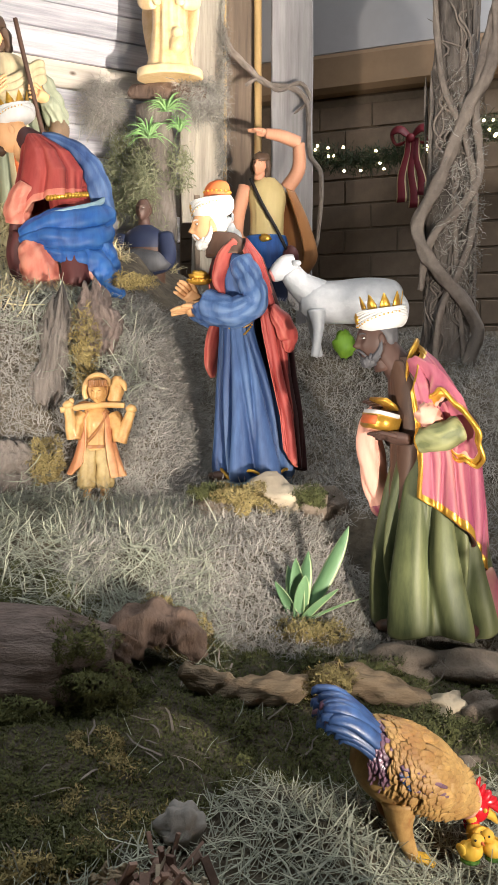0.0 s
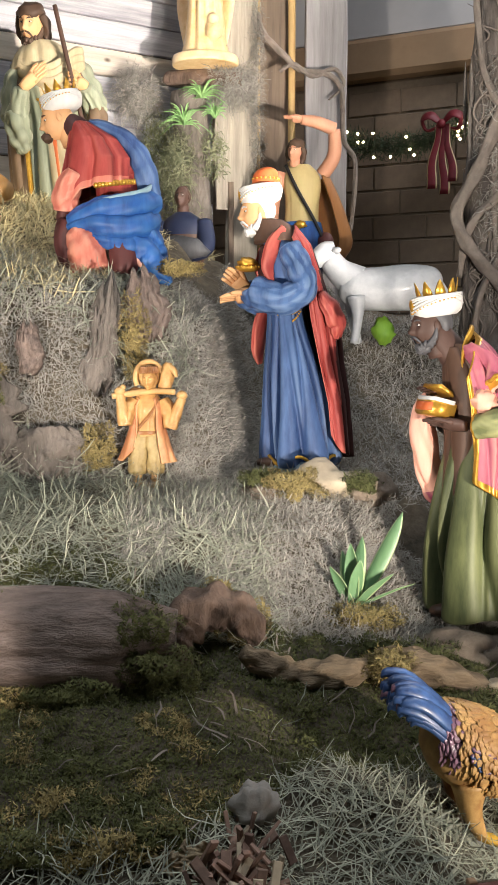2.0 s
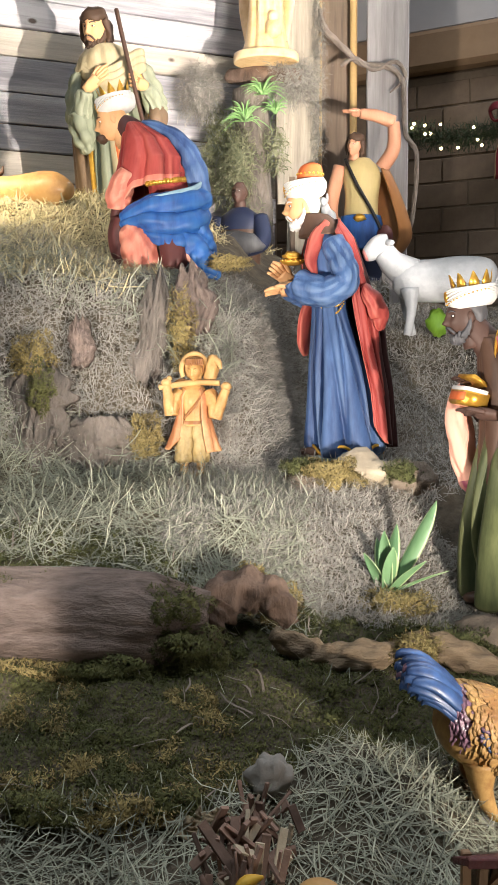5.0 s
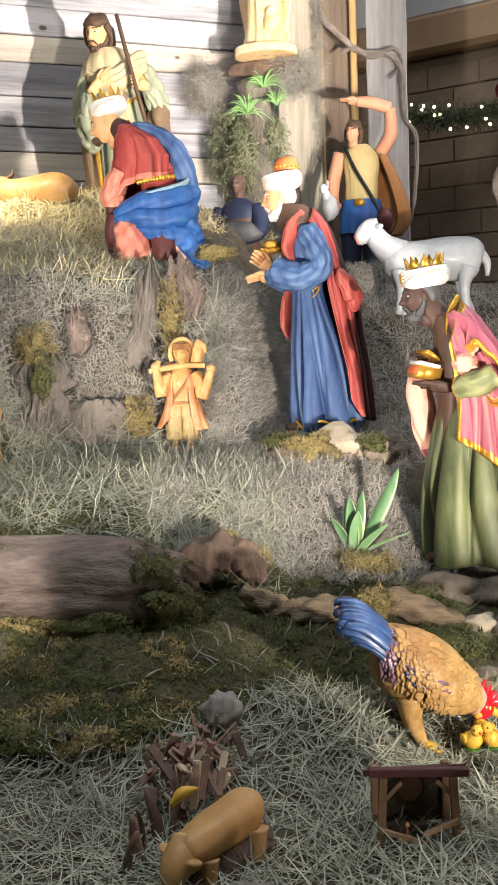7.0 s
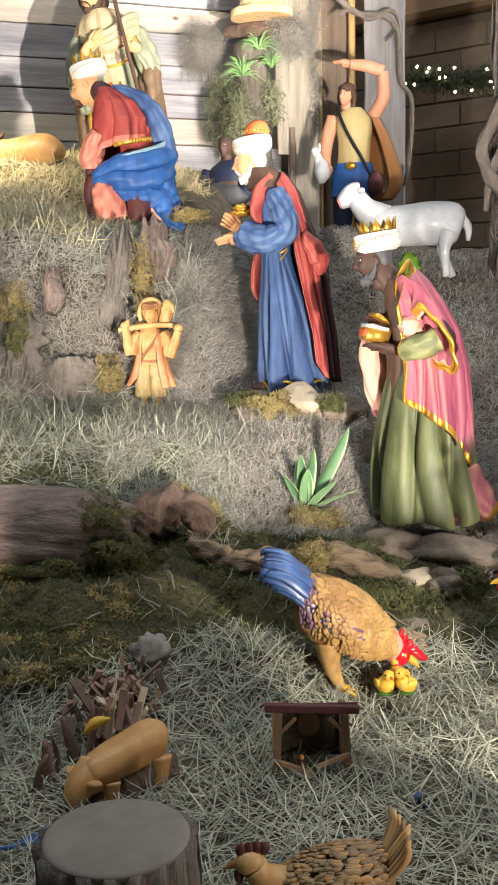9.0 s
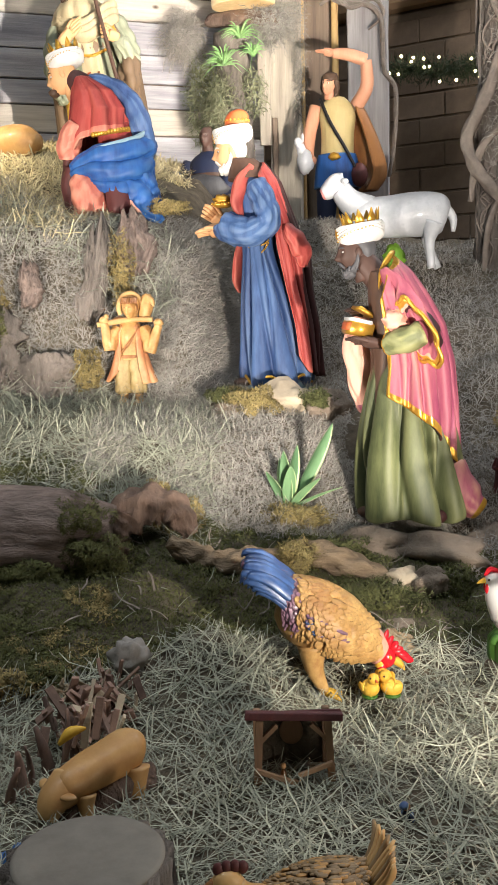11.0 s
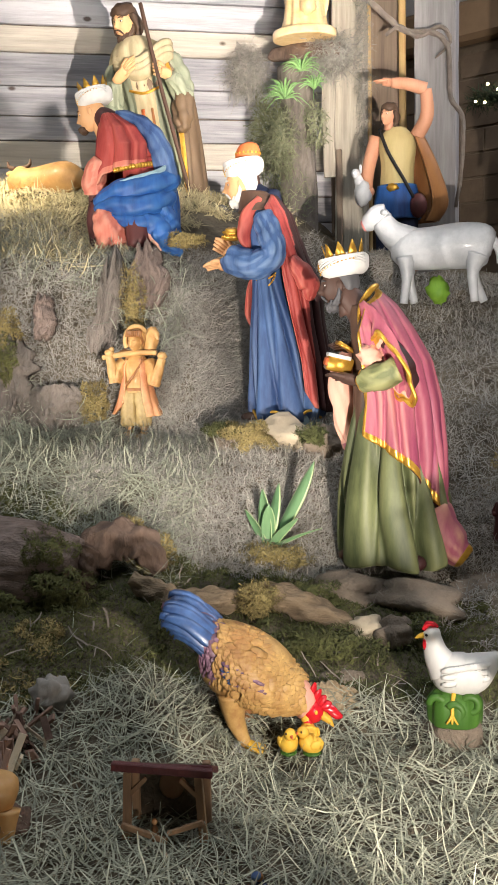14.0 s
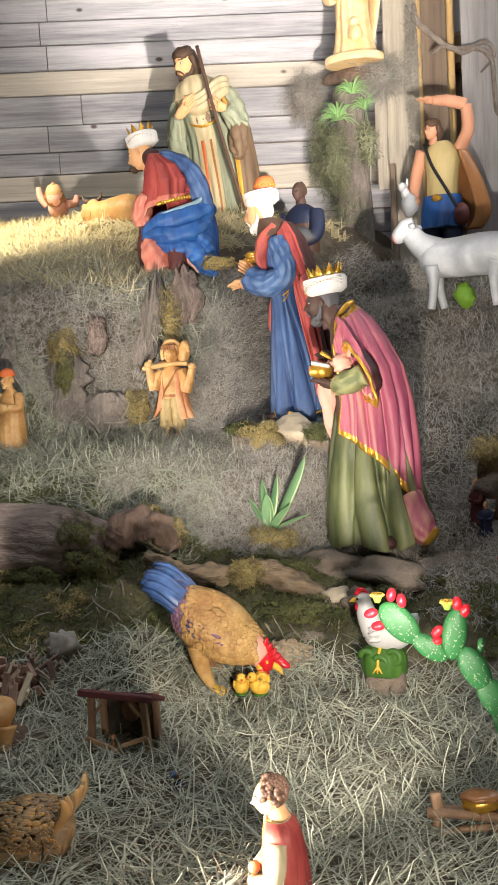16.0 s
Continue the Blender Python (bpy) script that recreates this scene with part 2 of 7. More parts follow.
M_SPRIG = mat("tillandsia_sprig", (0.27, 0.28, 0.17), (0.15, 0.16, 0.09), 0.8, 8, 4, 0, island=0.3)
M_BRICK = mat("brown_brick", (0.225, 0.165, 0.115), (0.155, 0.11, 0.078), 0.9, 14, 7, 0.4, each=0.15, fine=0.006)
M_MORTAR = mat("mortar", (0.24, 0.185, 0.135), (0.18, 0.14, 0.10), 0.95, 30, 5, 0.4, fine=0.004)
M_BAND = mat("tan_stone_band", (0.36, 0.24, 0.145), (0.27, 0.175, 0.105), 0.85, 6, 7, 0.3, fine=0.006)
M_PLASTER = mat("grey_plaster", (0.52, 0.51, 0.52), (0.44, 0.43, 0.44), 0.9, 3, 6, 0.15, fine=0.004)
M_FIR = mat("fir_needle", (0.06, 0.085, 0.04), (0.03, 0.05, 0.022), 0.7, 6, 3, 0, island=0.4)
M_VELVET = mat("red_velvet_ribbon", (0.20, 0.012, 0.022), (0.09, 0.006, 0.012), 0.6, 10, 4, 0.1)
M_RIBBONEDGE = mat("gold_ribbon_edge", (0.50, 0.38, 0.22), (0.38, 0.28, 0.15), 0.5, 10, 4, 0.1)
M_ROOF = mat("red_stained_bark_roof", (0.13, 0.028, 0.03), (0.05, 0.015, 0.017), 0.6, 20, 8, 0.9, fine=0.008)
M_TOYWOOD = mat("toy_stable_wood", (0.34, 0.21, 0.12), (0.17, 0.10, 0.06), 0.75, 12, 8, 0.5, stretch=(4, 4, 0.6), fine=0.004, each=0.15)
M_SKULL = mat("grey_pumice", (0.36, 0.33, 0.30), (0.22, 0.20, 0.18), 0.9, 20, 7, 0.6, fine=0.008)
M_CHIP = mat("wood_chip", (0.34, 0.22, 0.17), (0.15, 0.09, 0.07), 0.9, 14, 8, 0.7, each=0.4, fine=0.008)
M_FLOOR = mat("hall_floor", (0.20, 0.16, 0.12), (0.15, 0.12, 0.09), 0.5, 4, 5, 0.1)
M_HALL = mat("hall_wall", (0.42, 0.39, 0.35), (0.36, 0.34, 0.31), 0.9, 3, 5, 0.1)


def glow(name, colour, strength):
    m = bpy.data.materials.new(name)
    m.use_nodes = True
    b = m.node_tree.nodes["Principled BSDF"]
    b.inputs["Base Color"].default_value = (*colour, 1)
    b.inputs["Emission Color"].default_value = (*colour, 1)
    b.inputs["Emission Strength"].default_value = strength
    return m


M_BULB = glow("lit_fairy_bulb", (1.0, 0.80, 0.45), 9.0)


# ---- mesh helpers ----
def ripple(a, folds, phase, z, fold):
    """Cloth folds: broad ridges parted by sharp valleys that wander, run together and fade."""
    x = folds * a + phase + 1.6 * math.sin(2 * a + phase) + 0.9 * math.sin(3 * a + 2.5 * z) + z * 3.0
    y = (folds * 2 - 3) * a * 0.5 + 2 * phase - z * 4.0
    deep = 1.25 + 0.75 * math.sin(2.3 * a + phase + 4.0 * z)
    fine = 0.8 + 0.6 * math.sin(3.1 * a - 5.0 * z)
    return fold * (0.9 - deep * (1 - abs(math.sin(x * 0.5))) ** 2.4 - fine * (1 - abs(math.sin(y * 0.5 + 0.8))) ** 3)


class Sculpt:
    """Gathers lofts, tubes and balls into one mesh."""

    def __init__(self):
        self.v, self.f, self.k, self.mats = [], [], [], []
        self.m = Matrix.Identity(4)

    def slot(self, material):
        if material not in self.mats:
            self.mats.append(material)
        return self.mats.index(material)

    def grid(self, rings, material, closed=True, cap=True):
        """rings: lists of points of one length; material: one, or a function of (ring share, round share)."""
        base, n = len(self.v), len(rings[0])
        for ring in rings:
            self.v.extend(self.m @ Vector(p) for p in ring)
        single = None if callable(material) else self.slot(material)
        span = n if closed else n - 1
        rows = len(rings)
        for i in range(rows - 1):
            for j in range(span):
                a, b = base + i * n + j, base + i * n + (j + 1) % n
                self.f.append((a, b, b + n, a + n))
                self.k.append(single if single is not None else self.slot(material((i + 0.5) / (rows - 1), (j + 0.5) / span)))
        if cap and closed:
            for i, flip in ((0, True), (rows - 1, False)):
                ids = [base + i * n + j for j in range(n)]
                self.f.append(tuple(reversed(ids)) if flip else tuple(ids))
                self.k.append(single if single is not None else self.slot(material(0.0 if flip else 1.0, 0.5)))

    def loft(self, rows, material, n=44, steps=26, folds=9, phase=0.0, a0=None, a1=None, out=0.0):
        """rows: (x, y, z, depth, width, fold). Level rings, smoothed; a0 to a1 (degrees) for an open cloth with thickness."""
        rows = resample(rows, steps)
        rings = []
        for i, (x, y, z, rx, ry, fold) in enumerate(rows):
            ring = []
            if a0 is None:
                for j in range(n):
                    a = 2 * math.pi * j / n
                    w = ripple(a, folds, phase, z, fold)
                    ring.append((x + (rx + out + w) * math.cos(a), y + (ry + out + w) * math.sin(a), z + fold * 0.25 * math.sin(5 * a + phase)))
            else:
                for j in range(n):
                    a = radians(a0 + (a1 - a0) * j / (n - 1))
                    w = ripple(a, folds, phase, z, fold)
                    ring.append((x + (rx + out + w) * math.cos(a), y + (ry + out + w) * math.sin(a), z + fold * 0.25 * math.sin(5 * a + phase)))
                for j in reversed(range(n)):
                    a = radians(a0 + (a1 - a0) * j / (n - 1))
                    w = ripple(a, folds, phase, z, fold) - 0.012
                    ring.append((x + (rx + out + w) * math.cos(a), y + (ry + out + w) * math.sin(a), z))
            rings.append(ring)
        self.grid(rings, material)

    def tube(self, pts, radii, material, n=12, steps=0, flat=1.0, wob=0.0, fold=0.0, folds=7):
        pts = [Vector(p) for p in pts]
        if not isinstance(radii, (list, tuple)):
            radii = [radii] * len(pts)
        if steps:
            rs = resample([(*p, r, 0, 0) for p, r in zip(pts, radii)], steps)
            pts, radii = [Vector(r[:3]) for r in rs], [r[3] for r in rs]
        side = None
        rings = []
        for i, p in enumerate(pts):
            d = (pts[min(i + 1, len(pts) - 1)] - pts[max(i - 1, 0)])
            d = d.normalized() if d.length > 1e-9 else Vector((0, 0, 1))
            if side is None:
                side = d.orthogonal().normalized()
            side = (side - d * side.dot(d)).normalized()
            up = d.cross(side)
            ring = []
            for j in range(n):
                a = 2 * math.pi * j / n
                r = radii[i] * (1 + wob * math.sin(3 * a + i * 0.7) + wob * 0.6 * math.sin(5 * a - i * 0.4))
                if fold:
                    r += ripple(a, folds, i * 0.12, i * 0.05, fold) * min(1.0, 3.5 * math.sin(math.pi * (i + 0.4) / (len(pts) - 0.2)))
                    r += fold * (0.9 * abs(math.sin(i * 0.42 + 1.3 * math.sin(a + 0.4) + 0.6 * math.sin(2 * a))) - 0.5)
                ring.append(p + side * (r * math.cos(a)) + up * (r * flat * math.sin(a)))
            rings.append(ring)
        self.grid(rings, material)

    def ball(self, c, r, material, turn=(0, 0, 0), nu=14, nv=9, lump=0.0, seed=0.0):
        r = (r, r, r) if not isinstance(r, tuple) else r
        m = pose(*c, *turn)
        rings = []
        for i in range(nv + 1):
            b = math.pi * (0.02 + 0.96 * i / nv) - math.pi / 2
            ring = []
            for j in range(nu):
                a = 2 * math.pi * j / nu
                d = Vector((math.cos(a) * math.cos(b), math.sin(a) * math.cos(b), math.sin(b)))
                s = 1 + (lump * noise.noise(d * 2.2 + Vector((seed, seed * 2, 0))) if lump else 0)
                ring.append(m @ Vector((d.x * r[0] * s, d.y * r[1] * s, d.z * r[2] * s)))
            rings.append(ring)
        self.grid(rings, material)

    def box(self, c, size, material, turn=(0, 0, 0), wob=0.0):
        m = pose(*c, *turn)
        x, y, z = (s / 2 for s in size)
        b = min(x, y, z) * 0.25
        ring = lambda h, e: [m @ Vector((px * (x - e), py * (y - e), h)) for px, py in ((-1, -1), (1, -1), (1, 1), (-1, 1))]
        self.grid([ring(-z, b), ring(-z + b, 0), ring(z - b, 0), ring(z, b)], material)

    def mesh(self, name, smooth=True):
        me = bpy.data.meshes.new(name)
        me.from_pydata([tuple(p) for p in self.v], [], self.f)
        for material in self.mats:
            me.materials.append(material)
        me.polygons.foreach_set("material_index", self.k)
        me.polygons.foreach_set("use_smooth", [smooth] * len(self.f))
        me.update()
        return me

    def thing(self, name, m, label, category, group="", kind="", smooth=True, scale=1.0):
        ob = new(name, self.mesh(name, smooth))
        ob.matrix_world = m @ Matrix.Diagonal((scale, scale, scale, 1))
        return tagged(ob, label, category, group, kind)

    def part(self, name, parent, label="", smooth=True):
        ob = new(name, self.mesh(name, smooth))
        ob.parent = parent
        if label:
            ob["label"] = label
        return ob


def resample(rows, steps):
    """A smooth run of rows through the given ones."""
    a = np.array(rows, float)
    n = len(a)
    out = []
    for s in np.linspace(0, n - 1, steps):
        i = min(int(s), n - 2)
        t = s - i
        p0, p1, p2, p3 = a[max(i - 1, 0)], a[i], a[i + 1], a[min(i + 2, n - 1)]
        out.append(tuple(0.5 * (2 * p1 + (p2 - p0) * t + (2 * p0 - 5 * p1 + 4 * p2 - p3) * t * t + (3 * p1 - p0 - 3 * p2 + p3) * t ** 3)))
    return out


def empty(name, m, label, category, group="", kind=""):
    ob = new(name)
    ob.matrix_world = m
    return tagged(ob, label, category, group, kind)


# ---- ground of the display ----
PROFILES = (
    (-1.3, ((1.6, 0.54), (1.68, 0.62), (2.15, 0.70), (2.22, 0.90), (2.45, 1.02), (2.88, 1.12), (2.94, 1.3), (3.06, 1.72), (3.3, 1.86), (3.6, 1.98), (3.9, 2.12), (4.3, 2.2), (4.8, 2.22))),
    (-0.8, ((1.6, 0.54), (1.68, 0.62), (2.18, 0.70), (2.26, 0.90), (2.5, 1.02), (2.96, 1.10), (3.02, 1.3), (3.16, 1.74), (3.36, 1.79), (3.6, 1.83), (3.9, 1.99), (4.3, 2.09), (4.8, 2.12))),
    (-0.5, ((1.6, 0.54), (1.66, 0.62), (2.2, 0.70), (2.35, 0.88), (2.65, 1.05), (3.02, 1.09), (3.09, 1.3), (3.26, 1.70), (3.46, 1.76), (3.9, 1.88), (4.6, 2.08))),
    (-0.33, ((1.6, 0.54), (1.7, 0.60), (2.2, 0.70), (2.42, 0.80), (2.68, 1.02), (3.0, 1.10), (3.08, 1.26), (3.26, 1.60), (3.46, 1.66), (3.9, 1.76), (4.8, 1.95))),
    (-0.15, ((1.62, 0.54), (1.76, 0.60), (2.2, 0.69), (2.47, 0.77), (2.71, 0.99), (2.92, 1.08), (3.1, 1.11), (3.5, 1.13), (4.1, 1.36), (4.4, 1.58), (4.8, 1.74))),
    (0.0, ((1.66, 0.54), (1.85, 0.62), (2.2, 0.69), (2.5, 0.76), (2.72, 0.97), (2.9, 1.07), (3.1, 1.12), (3.5, 1.14), (4.0, 1.34), (4.3, 1.55), (4.8, 1.72))),
    (0.35, ((1.85, 0.54), (2.1, 0.60), (2.3, 0.68), (2.6, 0.74), (2.8, 0.92), (3.0, 1.06), (3.5, 1.18), (4.0, 1.36), (4.3, 1.55), (5.0, 1.74))),
    (0.6, ((1.95, 0.54), (2.2, 0.60), (2.45, 0.70), (2.7, 0.75), (3.0, 0.85), (3.4, 1.10), (4.0, 1.37), (4.35, 1.55), (5.0, 1.70))),
    (1.6, ((1.95, 0.54), (2.3, 0.62), (2.8, 0.76), (3.3, 1.02), (4.0, 1.40), (4.5, 1.58), (5.2, 1.70))),
)


def height(x, y):
    if x <= PROFILES[0][0]:
        zs = [PROFILES[0][1]]
        w = [1.0]
    elif x >= PROFILES[-1][0]:
        zs, w = [PROFILES[-1][1]], [1.0]
    else:
        for (xa, pa), (xb, pb) in zip(PROFILES, PROFILES[1:]):
            if xa <= x <= xb:
                t = (x - xa) / (xb - xa)
                t = t * t * (3 - 2 * t)
                zs, w = [pa, pb], [1 - t, t]
                break
    z = 0.0
    for p, share in zip(zs, w):
        z += share * float(np.interp(y, [q[0] for q in p], [q[1] for q in p]))
    return z


def rough_height(x, y):
    z = height(x, y)
    k = 0.35 if y < 1.55 else 1.0
    z += 0.075 * math.exp(-((x - 0.10) / 0.17) ** 2 - ((y - 1.74) / 0.14) ** 2)
    if 1.66 < y < 2.5 and z < 0.8:
        z += 0.03 * noise.noise(Vector((x * 8, y * 8, 7.7))) + 0.012 * noise.noise(Vector((x * 19, y * 19, 3.3)))
    return z + k * (0.035 * noise.noise(Vector((x * 4, y * 4, 1.7))) + 0.018 * noise.noise(Vector((x * 11, y * 11, 4.1))))


GX, GY = np.linspace(-3.2, 3.2, 300), np.concatenate([np.linspace(-0.6, 1.4, 50, endpoint=False), np.linspace(1.4, 3.6, 150, endpoint=False), np.linspace(3.6, 6.4, 80)])
ZG = np.array([[rough_height(x, y) for x in GX] for y in GY])


def ground_z(x, y):
    """Height of the ground sheet at arrays x, y."""
    i = np.clip(np.interp(y, GY, np.arange(len(GY))), 0, len(GY) - 1.001)
    j = np.clip(np.interp(x, GX, np.arange(len(GX))), 0, len(GX) - 1.001)
    i0, j0 = i.astype(int), j.astype(int)
    fi, fj = i - i0, j - j0
    return (ZG[i0, j0] * (1 - fi) * (1 - fj) + ZG[i0 + 1, j0] * fi * (1 - fj) + ZG[i0, j0 + 1] * (1 - fi) * fj + ZG[i0 + 1, j0 + 1] * fi * fj)


def gz(x, y):
    return float(ground_z(np.array([x], float), np.array([y], float))[0])


nx, ny = len(GX), len(GY)
me = bpy.data.meshes.new("ground")
verts = [(x, y, ZG[i, j]) for i, y in enumerate(GY) for j, x in enumerate(GX)]
faces = [(i * nx + j, i * nx + j + 1, (i + 1) * nx + j + 1, (i + 1) * nx + j) for i in range(ny - 1) for j in range(nx - 1)]
me.from_pydata(verts, [], faces)
me.polygons.foreach_set("use_smooth", [True] * len(faces))
me.materials.append(M_SOIL)
tagged(new("ground", me), "terraced display ground of dark soil and chaff", "ground", kind="structure")


# ---- strands: hay, hanging moss, sheet moss ----
def strands(name, pts, normals, length, width, material, label, category, seg=3, lay=0.15, curl=0.25, droop=0.0, seed=1, lift=0.004, upright=0.0):
    """One object of many thin bent blades. lay: how far they stand off the surface; curl: how much they wander; droop: how far they hang."""
    rng = np.random.default_rng(seed)
    n = len(pts)
    a = rng.uniform(0, 2 * math.pi, n)
    ref = np.where(np.abs(normals[:, 2:3]) > 0.9, np.array([[1.0, 0, 0]]), np.array([[0, 0, 1.0]]))
    t1 = np.cross(normals, ref)
    t1 /= np.linalg.norm(t1, axis=1, keepdims=True)
    t2 = np.cross(normals, t1)
    d = t1 * np.cos(a)[:, None] + t2 * np.sin(a)[:, None] + normals * rng.uniform(0, 2 * lay, n)[:, None]
    d[:, 2] += upright
    d /= np.linalg.norm(d, axis=1, keepdims=True)
    ln = length * rng.uniform(0.45, 1.25, n)
    w = width * rng.uniform(0.6, 1.4, n)
    p = pts + normals * lift - d * (ln * 0.5 * (upright == 0))[:, None]
    p += normals * (rng.uniform(0, 1, n) ** 2 * lay * length * 0.5)[:, None]
    rows = []
    for s in range(seg + 1):
        side = np.cross(d, normals)
        side /= np.linalg.norm(side, axis=1, keepdims=True) + 1e-9
        taper = w * (1.0 if s < seg else 0.5)
        rows.append((p - side * taper[:, None] / 2, p + side * taper[:, None] / 2))
        p = p + d * (ln / seg)[:, None]
        d = d + rng.normal(0, curl, (n, 3))
        d[:, 2] -= droop
        d /= np.linalg.norm(d, axis=1, keepdims=True)
    v = np.stack([np.stack(r, 1) for r in rows], 1).reshape(n, -1, 3)
    k = 2 * (seg + 1)
    base = np.arange(n)[:, None] * k
    quads = np.concatenate([base + np.array([[2 * s, 2 * s + 1, 2 * s + 3, 2 * s + 2]]) for s in range(seg)], 1).reshape(-1, 4)
    m = bpy.data.meshes.new(name)
    m.vertices.add(n * k)
    m.vertices.foreach_set("co", v.reshape(-1))
    m.loops.add(quads.size)
    m.loops.foreach_set("vertex_index", quads.reshape(-1))
    m.polygons.add(len(quads))
    m.polygons.foreach_set("loop_start", np.arange(0, quads.size, 4))
    m.polygons.foreach_set("loop_total", np.full(len(quads), 4))
    m.materials.append(material)
    m.update()
    return tagged(new(name, m), label, category, kind="stuff")


def on_ground(n, x0, x1, y0, y1, seed, keep=None):
    """Random points on the ground with their normals. Steep places get their share."""
    rng = np.random.default_rng(seed)
    m = n * 5
    x, y = rng.uniform(x0, x1, m), rng.uniform(y0, y1, m)
    e = 0.012
    gx = (ground_z(x + e, y) - ground_z(x - e, y)) / (2 * e)
    gy = (ground_z(x, y + e) - ground_z(x, y - e)) / (2 * e)
    steep = np.sqrt(1 + gx * gx + gy * gy)
    ok = rng.uniform(0, 3.2, m) < steep
    if keep is not None:
        ok &= keep(x, y)
    ids = np.nonzero(ok)[0][:n]
    nn = np.stack([-gx, -gy, np.ones(m)], 1) / steep[:, None]
    p = np.stack([x, y, ground_z(x, y)], 1)
    return p[ids], nn[ids]


def wave(x, y, s, o):
    return np.array([noise.noise(Vector((a * s, b * s, o))) for a, b in zip(x, y)])


def front(x, y):
    return y < np.interp(x, [-1.3, -0.25, 0.0, 0.35, 0.6, 1.6], [1.62, 1.68, 1.95, 2.0, 2.1, 2.15])


p, q = on_ground(21000, -0.9, 1.7, 0.45, 2.1, 1, front)
strands("hay", p, q, 0.13, 0.0023, M_HAY, "loose pale green hay strewn over the foreground", "hay", seg=4, lay=0.22, curl=0.20, seed=2)
p, q = on_ground(3500, 0.1, 1.7, 0.5, 2.1, 3, front)
strands("hay_stalks", p, q, 0.13, 0.0026, M_HAY, "longer pale hay stalks lying on the hay", "hay", seg=3, lay=0.35, curl=0.10, seed=4)
p, q = on_ground(8500, -1.6, -0.10, 2.36, 3.0, 5, lambda x, y: y < 3.02)
strands("hay_ledge", p, q, 0.15, 0.0023, M_HAY, "green hay stalks spread over the middle ledge", "hay", seg=5, lay=0.16, curl=0.20, seed=6)
p, q = on_ground(30000, -2.9, -0.3, 3.1, 4.9, 7, lambda x, y: (y > 3.16) & (y < 4.62 + 0.6 * (x + 2.0)) & (x < -0.66 + 0.1 * np.sin(23 * y) + 0.3 * np.clip(y - 4.0, 0, 1)))
strands("hay_crib", p, q, 0.11, 0.0036, M_HAYY, "golden straw bedding heaped around the crib", "straw", seg=3, lay=0.35, curl=0.2, seed=8)
p, q = on_ground(1200, -1.7, -0.36, 3.14, 3.36, 19)
strands("hay_overhang", p, q, 0.19, 0.0024, M_HAY, "long straw hanging over the front edge of the mound", "straw", seg=6, lay=0.5, curl=0.2, droop=0.16, seed=20)
p, q = on_ground(26000, -1.7, -0.12, 2.93, 3.6, 9, lambda x, y: wave(x, y, 5, 2.0) > -0.5)
strands("hanging_moss", p, q, 0.075, 0.0019, M_MOSSGREY, "grey tangled spanish moss covering the upper mound", "moss", seg=5, lay=0.35, curl=0.55, droop=0.18, seed=10)
p, q = on_ground(12000, -0.42, -0.08, 2.95, 3.8, 29)
strands("mound_side_moss", p, q, 0.075, 0.0019, M_MOSSGREY, "grey spanish moss on the steep side of the mound", "moss", seg=5, lay=0.35, curl=0.55, droop=0.15, seed=30)
p, q = on_ground(20000, -0.5, 0.62, 2.48, 2.98, 11, lambda x, y: wave(x, y, 4, 3.0) > -0.4)
strands("ledge_moss", p, q, 0.06, 0.0018, M_MOSSGREY, "grey curly spanish moss on the front ledge", "moss", seg=5, lay=0.35, curl=0.6, seed=12)
p, q = on_ground(36000, -0.3, 1.7, 2.98, 4.9, 13)
strands("back_moss", p, q, 0.07, 0.0021, M_MOSSGREY, "grey spanish moss over the back slope", "moss", seg=4, lay=0.35, curl=0.5, seed=14)
p, q = on_ground(9000, 0.6, 1.5, 2.3, 3.1, 27, lambda x, y: wave(x, y, 4, 8.0) > -0.3)
strands("slope_moss", p, q, 0.06, 0.0019, M_MOSSGREY, "thin grey moss over the slope beside the king", "moss", seg=5, lay=0.35, curl=0.6, seed=28)
def lumps(n, each, r0, r1, region, seed, keep):
    """Points over many low cushions on the ground, with their normals."""
    rg = np.random.default_rng(seed)
    c, u = on_ground(n, *region, seed, keep)
    r = rg.uniform(r0, r1, len(c))
    d = rg.normal(0, 1, (len(c), each, 3)) + 0.9 * u[:, None, :]
    d /= np.linalg.norm(d, axis=2, keepdims=True)
    wobble = 1 + 0.35 * rg.normal(0, 1, (len(c), each, 1)) * 0.4
    pts = c[:, None, :] + d * r[:, None, None] * wobble * np.array([1.0, 1.0, 0.55])
    return pts.reshape(-1, 3), d.reshape(-1, 3)


p, q = on_ground(60000, -1.2, 1.0, 1.62, 2.5, 15, lambda x, y: ~front(x, y))
strands("sheet_moss", p, q, 0.012, 0.0026, M_MOSSGREEN, "dark green sheet moss on the lower bank", "moss", seg=2, lay=0.7, curl=0.6, seed=16)
p, q = lumps(420, 110, 0.012, 0.034, (-1.2, 1.0, 1.66, 2.5), 65, lambda x, y: ~front(x, y) & (wave(x, y, 4, 5.0) > -0.1))
strands("moss_cushions", p, q, 0.011, 0.0026, M_MOSSGREEN, "dark green moss cushions on the lower bank", "moss", seg=2, lay=0.6, curl=0.6, seed=66)
p, q = lumps(520, 120, 0.012, 0.036, (-1.2, 1.0, 1.60, 2.6), 67, lambda x, y: ~front(x, y) & (wave(x, y, 5, 9.0) + 1.6 * (1.86 - y) > 0.0))
strands("dry_moss", p, q, 0.012, 0.0025, M_MOSSGOLD, "brownish dry moss cushions along the edge of the bank", "moss", seg=2, lay=0.7, curl=0.6, seed=18)


